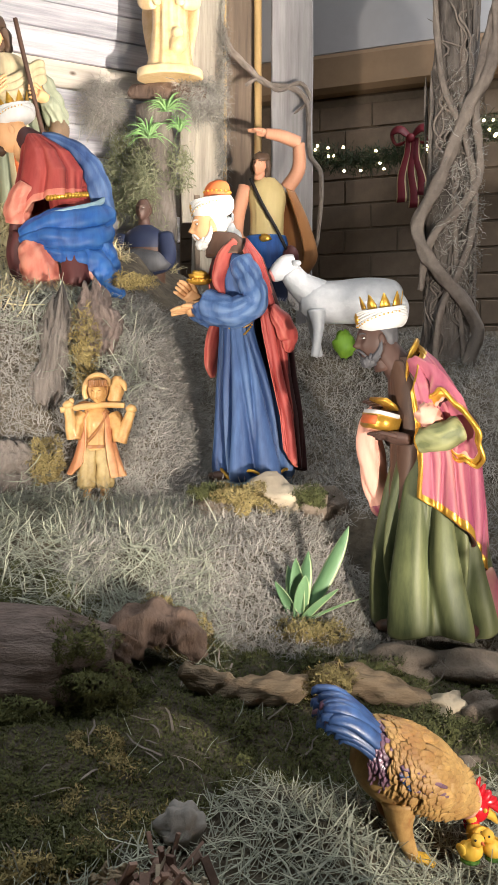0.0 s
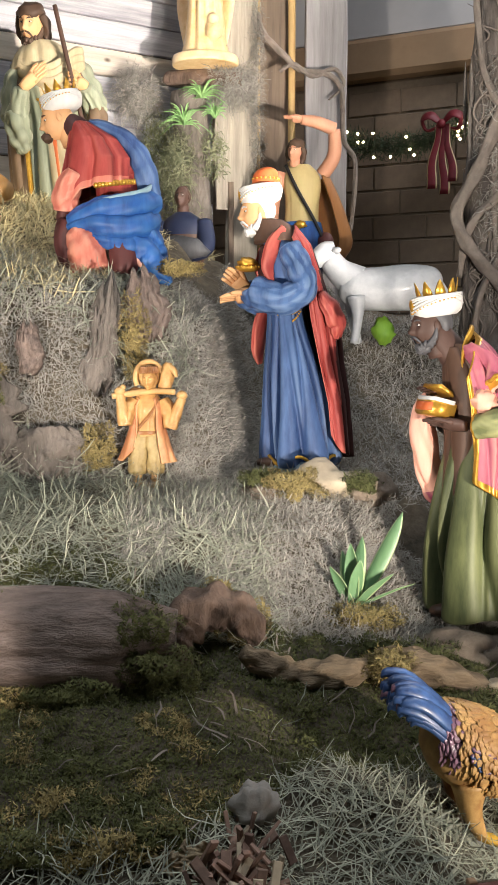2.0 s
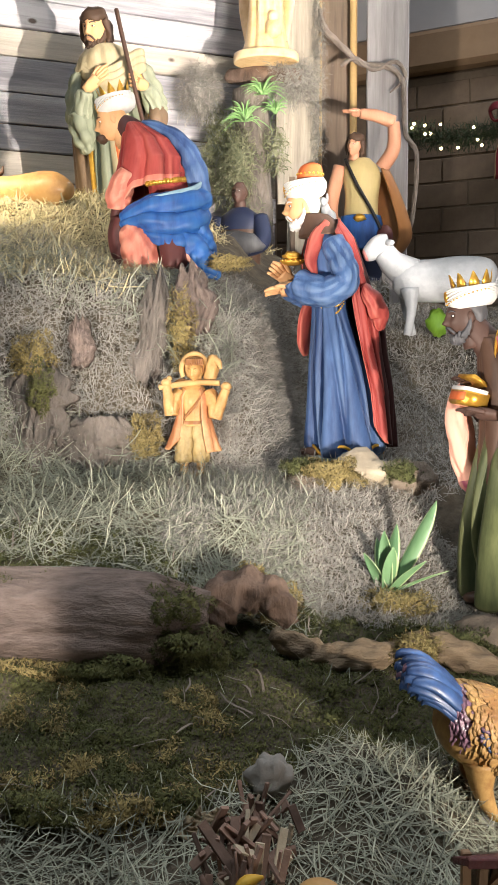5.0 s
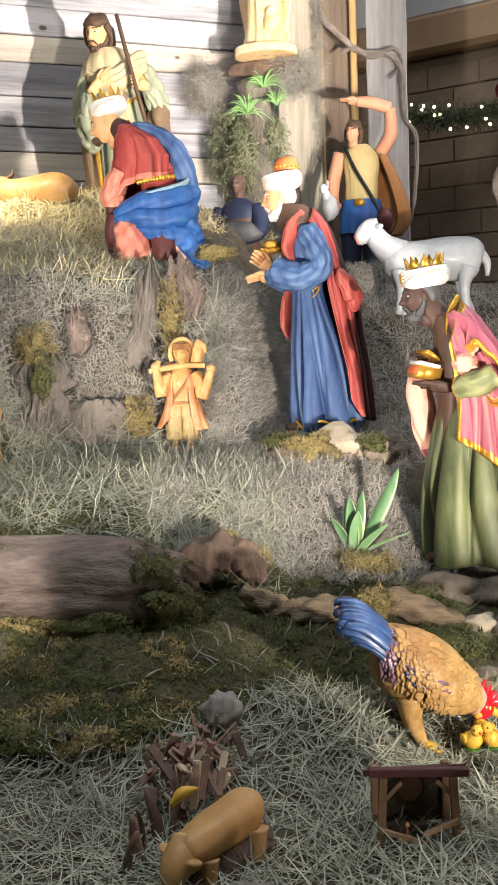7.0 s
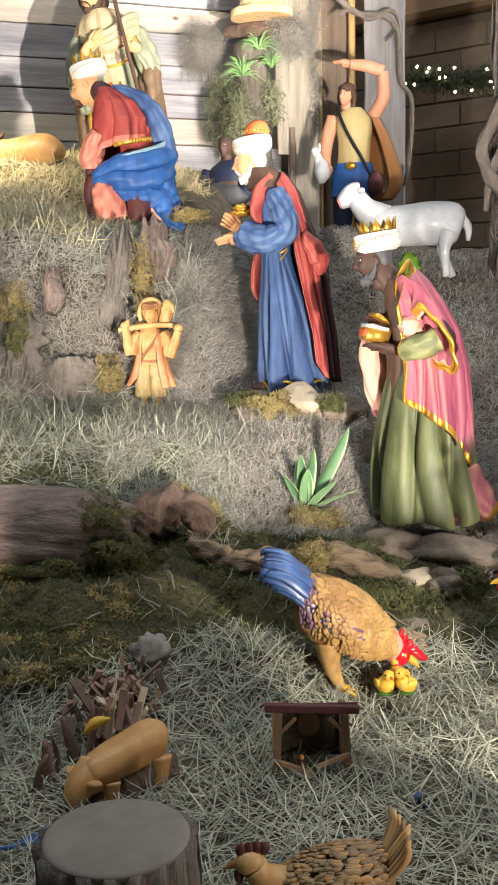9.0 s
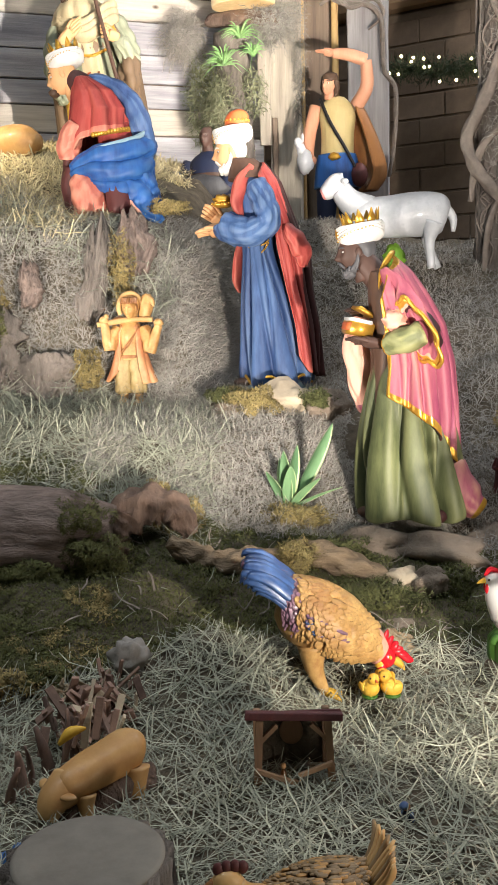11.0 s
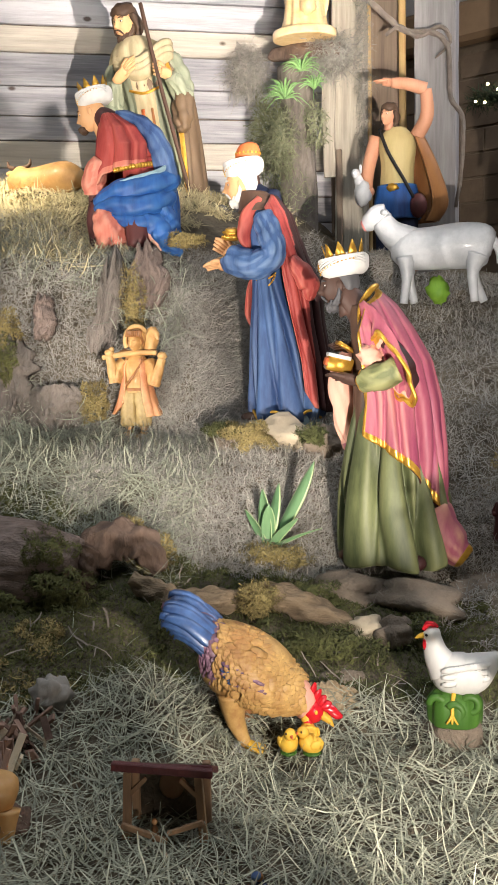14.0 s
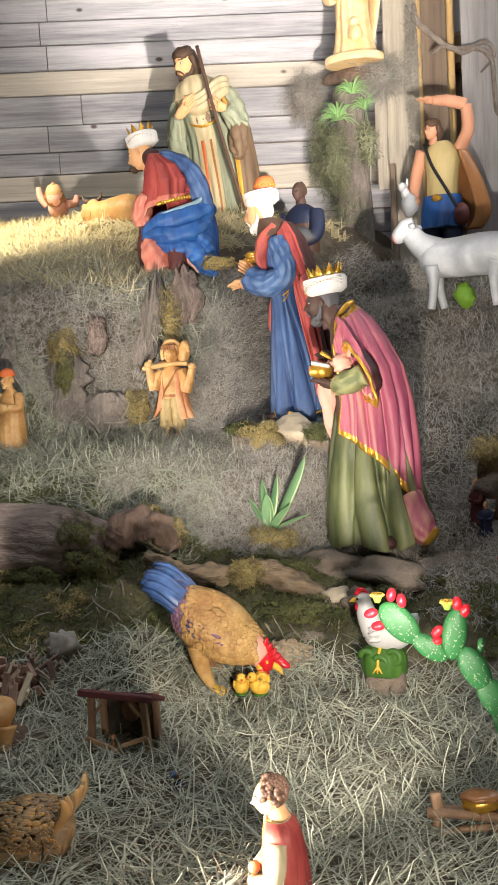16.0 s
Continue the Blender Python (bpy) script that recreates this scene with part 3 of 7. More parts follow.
# ---- barn wall, posts, hall walls ----
UX, UY = math.cos(radians(31)), math.sin(radians(31))
WALL = Matrix.Translation((-0.79, 5.46, 0)) @ pose(0, 0, 0, 0, 0, 31)  # local x along the wall, -y toward the display
wall = empty("wall_barn", WALL, "weathered grey horizontal plank barn wall", "wall", kind="structure")
rng = random.Random(5)
LINES = [1.78, 1.93, 2.08, 2.23, 2.38, 2.53, 2.665, 2.825, 3.005, 3.15, 3.30, 3.44, 3.59, 3.74, 3.9, 4.05]
for k, (z0, z1) in enumerate(zip(LINES, LINES[1:])):
    cuts = [-3.2, -1.55 + rng.uniform(-0.12, 0.12), 0.45] if k not in (4, 8) else [-3.2, 0.45]
    for x0, x1 in zip(cuts, cuts[1:]):
        s = Sculpt()
        n = 14
        rings = []
        off = rng.uniform(-0.004, 0.004)
        for i in range(n + 1):
            x = x0 + 0.003 + (x1 - x0 - 0.006) * i / n
            a = 0.003 * noise.noise(Vector((x * 3, z0 * 9, 0.5)))
            b = 0.003 * noise.noise(Vector((x * 3, z1 * 9, 2.5)))
            yy = off
            rings.append([(x, yy - 0.009, z0 + 0.004 + a), (x, yy - 0.013, z0 + 0.008 + a), (x, yy - 0.013, z1 - 0.006 + b), (x, yy - 0.009, z1 - 0.003 + b), (x, yy + 0.01, z1 - 0.003 + b), (x, yy + 0.01, z0 + 0.004 + a)])
        s.grid(rings, M_PLANK2 if k in (4, 8) else M_PLANK)
        s.part("plank", wall, smooth=False)
s = Sculpt()
s.box((-1.38, 0.035, 2.9), (3.7, 0.04, 2.6), M_PANEL)
s.part("backing", wall, "dark boards behind the plank joints", smooth=False)


def board(name, x0, x1, y, z0, z1, material, label, thick=0.05, kind="structure", turn=0.0, lump=0.006):
    s = Sculpt()
    rings = []
    for i in range(25):
        z = z0 + (z1 - z0) * i / 24
        a, b = (lump * noise.noise(Vector((z * 4, x0 * 7, k))) for k in (0.3, 5.3))
        w = (x1 - x0) / 2
        e = 0.006
        rings.append([(-w + a, e, z), (-w + a + e, 0, z), (w + b - e, 0, z), (w + b, e, z), (w + b, thick, z), (-w + a, thick, z)])
    s.grid(rings, material)
    return s.thing(name, pose((x0 + x1) / 2, y, 0, 0, 0, turn), label, "post", kind=kind, smooth=False)


board("post_pale", -0.32, -0.14, 5.42, 1.5, 4.3, M_PALEPOST, "pale rough sawn upright post beside the barn wall", 0.12, lump=0.02)
board("panel_brown", -0.14, 0.045, 5.60, 1.5, 4.3, M_PANEL, "dull brown upright board between two posts", 0.03)
board("panel_strip", -0.145, -0.125, 5.52, 1.5, 4.3, M_POLE, "thin pale edge strip on the post", 0.03, lump=0.002)
board("post_grey", 0.125, 0.355, 5.50, 1.5, 4.3, M_POST, "weathered bluish grey upright post", 0.14)
s = Sculpt()
s.tube([(0.055, 5.56, 1.6), (0.05, 5.56, 3.0), (0.05, 5.56, 4.3)], 0.021, M_POLE, 14, 10)
s.thing("pole", Matrix.Identity(4), "yellow round wooden pole between the posts", "pole")

# knees and mossy column that carry the shelf
s = Sculpt()
s.tube([(-0.50, 5.28, 1.55), (-0.49, 5.29, 2.2), (-0.5, 5.28, 2.9)], [0.11, 0.10, 0.095], M_BARK, 20, 30, wob=0.06)
column = s.thing("mossy_column", Matrix.Identity(4), "bark covered log column hung with moss and air plants", "column")
board("stub_board", -0.37, -0.30, 5.36, 2.3, 2.95, M_PALEPOST, "short pale splintered board on the column", 0.03, "", 0, 0.012)
board("stub_board", -0.30, -0.27, 5.38, 1.9, 2.45, M_PANEL, "narrow dark board in the gap beside the column", 0.03, "", 0, 0.004)

# hall: brick wall, stone band, plaster, floor and closing walls
HALL = pose(1.25, 7.0, 0, 0, 0, -24)
brick_wall = empty("wall_brick", HALL, "brown brick hall wall behind the display", "wall", kind="structure")
s = Sculpt()
s.box((0, 0.12, 1.75), (7.0, 0.2, 3.5), M_MORTAR)
s.part("mortar", brick_wall, "recessed mortar bed", smooth=False)
s = Sculpt()
s.box((0, 0.12, 5.0), (7.0, 0.24, 2.44), M_PLASTER)
s.part("plaster", brick_wall, "grey plaster above the stone band", smooth=False)
s = Sculpt()
s.box((0, 0.05, 3.64), (7.0, 0.3, 0.28), M_BAND)
s.part("stone_band", brick_wall, "tan stone string course", smooth=False)
s = Sculpt()
s.box((0, 0, 0), (0.385, 0.03, 0.165), M_BRICK)
brick_mesh = s.mesh("brick", False)

hall_floor = Sculpt()
hall_floor.box((0, 1.5, -0.06), (12, 15, 0.1), M_FLOOR)
hall_floor.thing("floor", Matrix.Identity(4), "brown hall floor", "floor", kind="structure", smooth=False)
for name, c, size in (("wall_west", (-5, 1.5, 2.6), (0.2, 15, 5.4)), ("wall_east", (5, 1.5, 2.6), (0.2, 15, 5.4)), ("wall_south", (0, -5.9, 2.6), (10, 0.2, 5.4)), ("wall_north", (0, 8.9, 2.6), (10, 0.2, 5.4))):
    s = Sculpt()
    s.box(c, size, M_HALL)
    s.thing(name, Matrix.Identity(4), "plain pale hall wall", "wall", kind="structure", smooth=False)
s = Sculpt()
s.box((0, 1.5, 5.4), (10.2, 15, 0.2), M_HALL)
s.thing("ceiling", Matrix.Identity(4), "plain pale hall ceiling", "ceiling", kind="structure", smooth=False)
s = Sculpt()
s.box((0, -0.62, 0.28), (6.4, 0.05, 0.56), M_PANEL)
s.thing("platform_front", Matrix.Identity(4), "brown board along the front of the display platform", "platform", kind="structure", smooth=False)


# ---- statues (front is local +x, left is +y) ----
def head(s, c, k, skin, hair=None, beard=None, turn=(0, 0, 0), long_hair=False):
    """A head of height about 2.4 k."""
    keep = s.m
    s.m = keep @ pose(*c, *turn)
    # skull and face in one surface: brow, sockets, nose, lips and chin
    features = ((0.30, 0.0, 0.17, -0.16, 0.15), (0.16, 0.0, 0.13, 0.10, 0.20), (0.07, 0.0, 0.6, 0.40, 0.10), (-0.13, 0.40, 0.22, 0.18, 0.12), (-0.13, -0.40, 0.22, 0.18, 0.12), (0.05, 0.55, 0.25, -0.15, 0.16), (0.05, -0.55, 0.25, -0.15, 0.16), (0.09, 0.0, 0.26, -0.50, 0.12), (-0.07, 0.0, 0.25, -0.51, 0.03), (0.13, 0.0, 0.35, -0.88, 0.16))
    rings = []
    for i in range(39):
        b = math.pi * (0.01 + 0.98 * i / 38) - math.pi / 2
        h = math.sin(b)
        z = 1.14 * h + 0.02
        ring = []
        for j in range(52):
            a = 2 * math.pi * j / 52 - math.pi
            jaw = 1.0 - 0.26 * max(0.0, -h) ** 1.5
            push = sum(f * math.exp(-((a - fa) / sa) ** 2 - ((z - fz) / sz) ** 2) for f, fa, sa, fz, sz in features)
            x = math.cos(a) * math.cos(b) * 0.90 + (0.20 * max(0.0, -h) * math.cos(b) if abs(a) < 1.6 else 0.0)
            ring.append(((x + push) * k, math.sin(a) * math.cos(b) * 0.74 * jaw * k, z * k))
        rings.append(ring)
    s.grid(rings, skin)
    for e in (-1, 1):
        s.ball((0.70 * k, e * 0.29 * k, 0.17 * k), (0.10 * k, 0.12 * k, 0.05 * k), P_WHITE if skin not in (P_OCHRE,) else skin, nu=10, nv=7)
        s.ball((0.765 * k, e * 0.29 * k, 0.17 * k), (0.045 * k, 0.07 * k, 0.052 * k), P_BLACK if skin not in (P_OCHRE,) else skin, nu=8, nv=6)
        s.tube([(0.86 * k, e * 0.14 * k, 0.36 * k), (0.82 * k, e * 0.34 * k, 0.42 * k), (0.66 * k, e * 0.52 * k, 0.35 * k)], [0.03 * k, 0.045 * k, 0.02 * k], hair or P_BROWN, 7, 6)
        s.ball((-0.05 * k, e * 0.74 * k, 0.0), (0.18 * k, 0.09 * k, 0.27 * k), skin)
    s.ball((0.90 * k, 0, -0.50 * k), (0.09 * k, 0.2 * k, 0.05 * k), skin if skin is P_OCHRE else (P_LEATHER if skin is P_DARK else P_SKIN2))
    s.tube([(-0.2 * k, 0, -0.5 * k), (-0.35 * k, 0, -1.5 * k)], [0.55 * k, 0.66 * k], skin, 16, 5)
    if hair:
        s.ball((-0.36 * k, 0, 0.24 * k), (0.74 * k, 0.80 * k, 0.98 * k), hair, nu=22, nv=14, lump=0.2, seed=c[2])
        if long_hair:
            s.ball((0.02 * k, 0, 0.72 * k), (0.86 * k, 0.86 * k, 0.55 * k), hair, nu=20, nv=12, lump=0.25, seed=2)
            for e in (-1, 1):
                s.tube([(0.05 * k, e * 0.78 * k, 0.5 * k), (-0.1 * k, e * 0.95 * k, -0.1 * k), (-0.2 * k, e * 0.86 * k, -0.75 * k), (-0.05 * k, e * 0.8 * k, -1.15 * k)], [0.2 * k, 0.27 * k, 0.25 * k, 0.10 * k], hair, 14, 16, wob=0.2)
            s.tube([(-0.6 * k, 0, 0.3 * k), (-0.85 * k, 0, -0.4 * k), (-0.75 * k, 0, -1.1 * k)], [0.6 * k, 0.62 * k, 0.4 * k], hair, 14, 8, wob=0.1)
    if beard:
        rb = random.Random(7)
        s.ball((0.46 * k, 0, -0.95 * k), (0.40 * k, 0.42 * k, 0.34 * k), beard, nu=18, nv=12, lump=0.35, seed=3)
        for e in (-1, 1):
            s.tube([(0.0, e * 0.74 * k, -0.05 * k), (0.10 * k, e * 0.68 * k, -0.5 * k), (0.40 * k, e * 0.42 * k, -0.92 * k)], [0.07 * k, 0.13 * k, 0.2 * k], beard, 10, 7, wob=0.2)
            s.tube([(1.02 * k, e * 0.04 * k, -0.36 * k), (0.96 * k, e * 0.22 * k, -0.44 * k), (0.78 * k, e * 0.40 * k, -0.70 * k)], [0.05 * k, 0.07 * k, 0.05 * k], beard, 8, 6)
        # curling locks
        for j in range(26):
            t = rb.uniform(-1, 1)
            p = Vector((0.78 - 0.62 * abs(t) ** 1.5 + rb.uniform(-0.1, 0.05), 0.62 * t, -0.72 - 0.35 * rb.random() * (1 - abs(t)) + 0.18 * abs(t))) * k
            q = p + Vector((0.10, 0.05 * t, -0.20)) * k
            s.tube([p, q, q + Vector((-0.10, rb.uniform(-0.1, 0.1), -0.13)) * k], [0.09 * k, 0.10 * k, 0.03 * k], beard, 7, 6)
    s.m = keep


def hand(s, wrist, tip, size, skin, spread=(0, 1, 0)):
    w, t = Vector(wrist), Vector(tip)
    d = t - w
    sp = Vector(spread).normalized()
    s.tube([w, w + d * 0.3, w + d * 0.55], [size * 0.42, size * 0.55, size * 0.5], skin, 10, 6, flat=0.65)
    for j in range(4):
        o = sp * size * (j - 1.5) * 0.26
        s.tube([w + d * 0.5 + o, w + d * 0.8 + o * 1.15, t + o * 1.1 - Vector((0, 0, size * 0.08 * abs(j - 1.5)))], [size * 0.15, size * 0.14, size * 0.09], skin, 8, 5)
    s.tube([w + d * 0.25 + sp * size * 0.4, w + d * 0.55 + sp * size * 0.75, w + d * 0.7 + sp * size * 0.7], [size * 0.16, size * 0.15, size * 0.09], skin, 8, 5)


def turban(s, c, k, turn=(0, 0, 0), crown=True, band=P_WHITE):
    keep = s.m
    s.m = keep @ pose(*c, *turn)
    rows = [(0.05 * k, 0, -0.32 * k, 0.9 * k, 0.82 * k, 0), (0.0, 0, -0.1 * k, 1.10 * k, 1.0 * k, 0.02 * k), (-0.04 * k, 0, 0.35 * k, 1.16 * k, 1.04 * k, 0.025 * k), (-0.06 * k, 0, 0.62 * k, 1.02 * k, 0.92 * k, 0.02 * k), (-0.06 * k, 0, 0.78 * k, 0.5 * k, 0.45 * k, 0)]
    s.loft(rows, band, 36, 14, folds=7)
    for j in range(5):
        a = -0.9 + j * 0.45
        pts = [((1.18 * k) * math.cos(b), (1.06 * k) * math.sin(b), 0.25 * k + math.sin(b + a) * 0.34 * k) for b in np.linspace(-2.6, 2.6, 16)]
        s.tube(pts, 0.055 * k, band, 8)
    pts = [(1.2 * k * math.cos(b), 1.08 * k * math.sin(b), -0.1 * k + 0.5 * k * abs(math.sin(b * 0.8))) for b in np.linspace(-2.0, 2.0, 26)]
    for p in pts:
        s.ball(p, 0.045 * k, P_GOLD, nu=6, nv=4)
    s.ball((1.16 * k, 0, 0.28 * k), (0.12 * k, 0.24 * k, 0.3 * k), P_GOLD)
    if crown:
        for j in range(9):
            a = 2 * math.pi * j / 9
            u = Vector((math.cos(a), math.sin(a), 0))
            v = Vector((-u.y, u.x, 0))
            b0 = u * 0.78 * k + Vector((-0.06 * k, 0, 0.5 * k))
            top = u * 0.98 * k + Vector((-0.06 * k, 0, 1.28 * k))
            s.grid([[b0 - v * 0.3 * k, b0 + v * 0.3 * k, b0 + v * 0.26 * k + u * 0.07 * k, b0 - v * 0.26 * k + u * 0.07 * k],
                    [(b0 + top) / 2 - v * 0.2 * k, (b0 + top) / 2 + v * 0.2 * k, (b0 + top) / 2 + v * 0.17 * k + u * 0.06 * k, (b0 + top) / 2 - v * 0.17 * k + u * 0.06 * k],
                    [top - v * 0.02 * k, top + v * 0.02 * k, top + v * 0.02 * k + u * 0.03 * k, top - v * 0.02 * k + u * 0.03 * k]], P_GOLD)
    s.m = keep


def chain(s, a, b, sag, n=14, r=0.004):
    a, b = Vector(a), Vector(b)
    for i in range(n + 1):
        t = i / n
        p = a.lerp(b, t)
        p.z -= sag * 4 * t * (1 - t)
        s.ball(p, r, P_GOLD, nu=6, nv=4)


def hem(main, trim, at=0.045):
    return lambda u, v: trim if u < at else main


def scale_feather(s, p, d, u, l, w, material, lift=0.1):
    """One flat rounded feather at p, pointing along d on a surface facing u."""
    d = (d - u * d.dot(u)).normalized()
    side = d.cross(u)
    d = (d + u * lift).normalized()
    rings = []
    for k, g in ((-0.5, 0.5), (-0.1, 0.95), (0.25, 1.0), (0.42, 0.7), (0.5, 0.25)):
        c = p + d * (l * k)
        rings.append([c + side * (w * 0.5 * g * math.cos(a)) + u * (0.0016 * math.sin(a) - 0.12 * w * abs(math.cos(a)) * g) for a in np.linspace(0, 2 * math.pi, 8, endpoint=False)])
    s.grid(rings, material)


def mantle(s, table, d0, d1, low, top, material, fold=0.016, folds=13, phase=0.4, n=130, rows=46, thick=0.012):
    """Cloth hung round a body. table: rows (z, x, depth, width); low and top: height of hem and of upper edge by angle in degrees."""
    zs = [r[0] for r in table]
    at = lambda z, c: float(np.interp(z, zs, [r[c] for r in table]))
    rings = []
    for i in range(rows + 1):
        u = i / rows
        outer, inner = [], []
        for j in range(n):
            d = d0 + (d1 - d0) * j / (n - 1)
            a = radians(d)
            lo = float(np.interp(d, [p[0] for p in low], [p[1] for p in low]))
            hi = float(np.interp(d, [p[0] for p in top], [p[1] for p in top]))
            z = lo + (hi - lo) * u
            w = ripple(a, folds, phase, z, fold * (1 - u) ** 0.7 + 0.002) + 0.4 * fold * math.sin(7 * a + 5 * u) * (1 - u)
            for ring, k in ((outer, 0.0), (inner, -thick)):
                ring.append((at(z, 1) + (at(z, 2) + w + k) * math.cos(a), (at(z, 3) + w + k) * math.sin(a), z))
        rings.append(outer + inner[::-1])
    s.grid(rings, material)


def king_blue():
    s = Sculpt()
    s.loft([(-0.034, 0, 0, 0.124, 0.126, 0.020), (-0.032, 0, 0.04, 0.120, 0.122, 0.038), (-0.020, 0, 0.17, 0.100, 0.110, 0.038), (0.002, 0, 0.35, 0.080, 0.098, 0.027), (0.027, 0, 0.52, 0.060, 0.086, 0.008), (0.03, 0, 0.6, 0.070, 0.096, 0.004), (0.03, 0, 0.7, 0.078, 0.106, 0.003), (0.035, 0, 0.77, 0.07, 0.10, 0.002), (0.065, 0, 0.83, 0.045, 0.055, 0)], P_BLUE, 170, 60, folds=9)
    # plinth with a gold scrolled hem
    s.loft([(-0.034, 0, -0.03, 0.132, 0.134, 0), (-0.034, 0, 0.0, 0.134, 0.136, 0.004), (-0.034, 0, 0.018, 0.122, 0.124, 0.004)], P_PALEBLUE, 60, 8, folds=6)
    s.tube([(-0.034 + 0.136 * math.cos(a), 0.138 * math.sin(a), 0.022 + 0.016 * math.sin(6 * a)) for a in np.linspace(0.1, 2.9, 60)], 0.006, P_GOLD, 8)
    s.ball((0.095, 0.05, 0.012), (0.05, 0.03, 0.018), P_BROWN)
    cloak = lambda u, v: P_RED if v < 0.075 + 0.085 * u or v > 0.97 else P_MAROON
    mantle(s, ((0.02, -0.135, 0.070, 0.114), (0.227, -0.115, 0.080, 0.114), (0.366, -0.085, 0.088, 0.110), (0.52, -0.055, 0.108, 0.112), (0.60, -0.04, 0.082, 0.118), (0.70, -0.015, 0.072, 0.126), (0.78, 0.01, 0.07, 0.118), (0.86, 0.04, 0.04, 0.062)), 84, 276, ((84, 0.11), (105, 0.05), (180, 0.02), (276, 0.08)), ((84, 0.80), (130, 0.85), (230, 0.85), (276, 0.80)), cloak, 0.017, 12, 1.0)
    s.tube([(-0.075, 0.118, 0.61), (-0.11, 0.118, 0.56), (-0.14, 0.10, 0.50), (-0.135, 0.10, 0.45)], [0.012, 0.034, 0.036, 0.010], P_RED, 26, 24, fold=0.008, flat=0.6)
    s.tube([(0.06, -0.09, 0.62), (0.10, -0.10, 0.52), (0.115, -0.09, 0.42), (0.11, -0.08, 0.36)], [0.02, 0.03, 0.03, 0.01], P_RED, 20, 16, flat=0.6, fold=0.004)
    s.loft([(0.055, 0, 0.62, 0.062, 0.07, 0.002), (0.06, 0, 0.70, 0.064, 0.075, 0.004), (0.065, 0, 0.78, 0.055, 0.07, 0)], P_MAROON, 40, 12)
    for e in (-1, 1):
        s.tube([(0.045, e * 0.062, 0.835), (0.085, e * 0.085, 0.77), (0.105, e * 0.085, 0.70), (0.09, e * 0.09, 0.645)], [0.018, 0.032, 0.026, 0.008], P_RED, 20, 18, flat=0.55, fold=0.004)
        s.tube([(0.03, e * 0.092, 0.765), (0.0, e * 0.128, 0.69), (-0.008, e * 0.14, 0.62), (0.06, e * 0.13, 0.585), (0.145, e * 0.085, 0.612), (0.158, e * 0.078, 0.618)], [0.040, 0.042, 0.045, 0.050, 0.052, 0.046], lambda u, v: P_NAVY if u > 0.97 else P_BLUE, 44, 54, fold=0.006, folds=7)
    hand(s, (0.145, 0.075, 0.605), (0.268, 0.045, 0.592), 0.058, P_SKIN, (0.1, 1, 0.25))
    hand(s, (0.155, -0.05, 0.625), (0.245, -0.015, 0.690), 0.056, P_SKIN, (-0.4, 0.6, 0.8))
    s.ball((0.165, 0.01, 0.700), (0.042, 0.036, 0.014), P_GOLD, nu=18)
    s.ball((0.165, 0.01, 0.718), (0.034, 0.030, 0.020), P_GOLD, lump=0.5)
    for j in range(14):
        a = j * math.pi / 7
        s.ball((0.165 + 0.042 * math.cos(a), 0.01 + 0.036 * math.sin(a), 0.704), 0.005, P_GOLD, nu=6, nv=4)
    s.loft([(0.055, 0, 0.79, 0.085, 0.10, 0.003), (0.065, 0, 0.835, 0.070, 0.074, 0.004), (0.085, 0, 0.868, 0.052, 0.056, 0)], P_BROWN, 44, 12)
    chain(s, (0.075, 0.066, 0.56), (-0.01, 0.094, 0.555), 0.022, 16)
    chain(s, (0.075, 0.066, 0.55), (-0.01, 0.096, 0.545), 0.040, 18)
    head(s, (0.130, 0, 0.895), 0.061, P_SKIN, P_WHITE, P_WHITE, (0, 10, 4))
    turban(s, (0.115, 0, 0.948), 0.064, (0, 8, 0), crown=False)
    s.loft([(0.103, 0, 0.985, 0.046, 0.044, 0), (0.10, 0, 1.02, 0.045, 0.042, 0.001), (0.096, 0, 1.045, 0.032, 0.03, 0.001), (0.094, 0, 1.055, 0.008, 0.008, 0)], P_ORANGE, 24, 10)
    for j in range(18):
        a = j * math.pi / 9
        s.ball((0.10 + 0.047 * math.cos(a), 0.044 * math.sin(a), 1.012), 0.0045, P_GOLD, nu=6, nv=4)
    return s.thing("king_statue", pose(-0.012, 3.23, 1.14, 0, 0, 188), "painted standing king statue in blue robe and red cloak", "statue", scale=0.925)


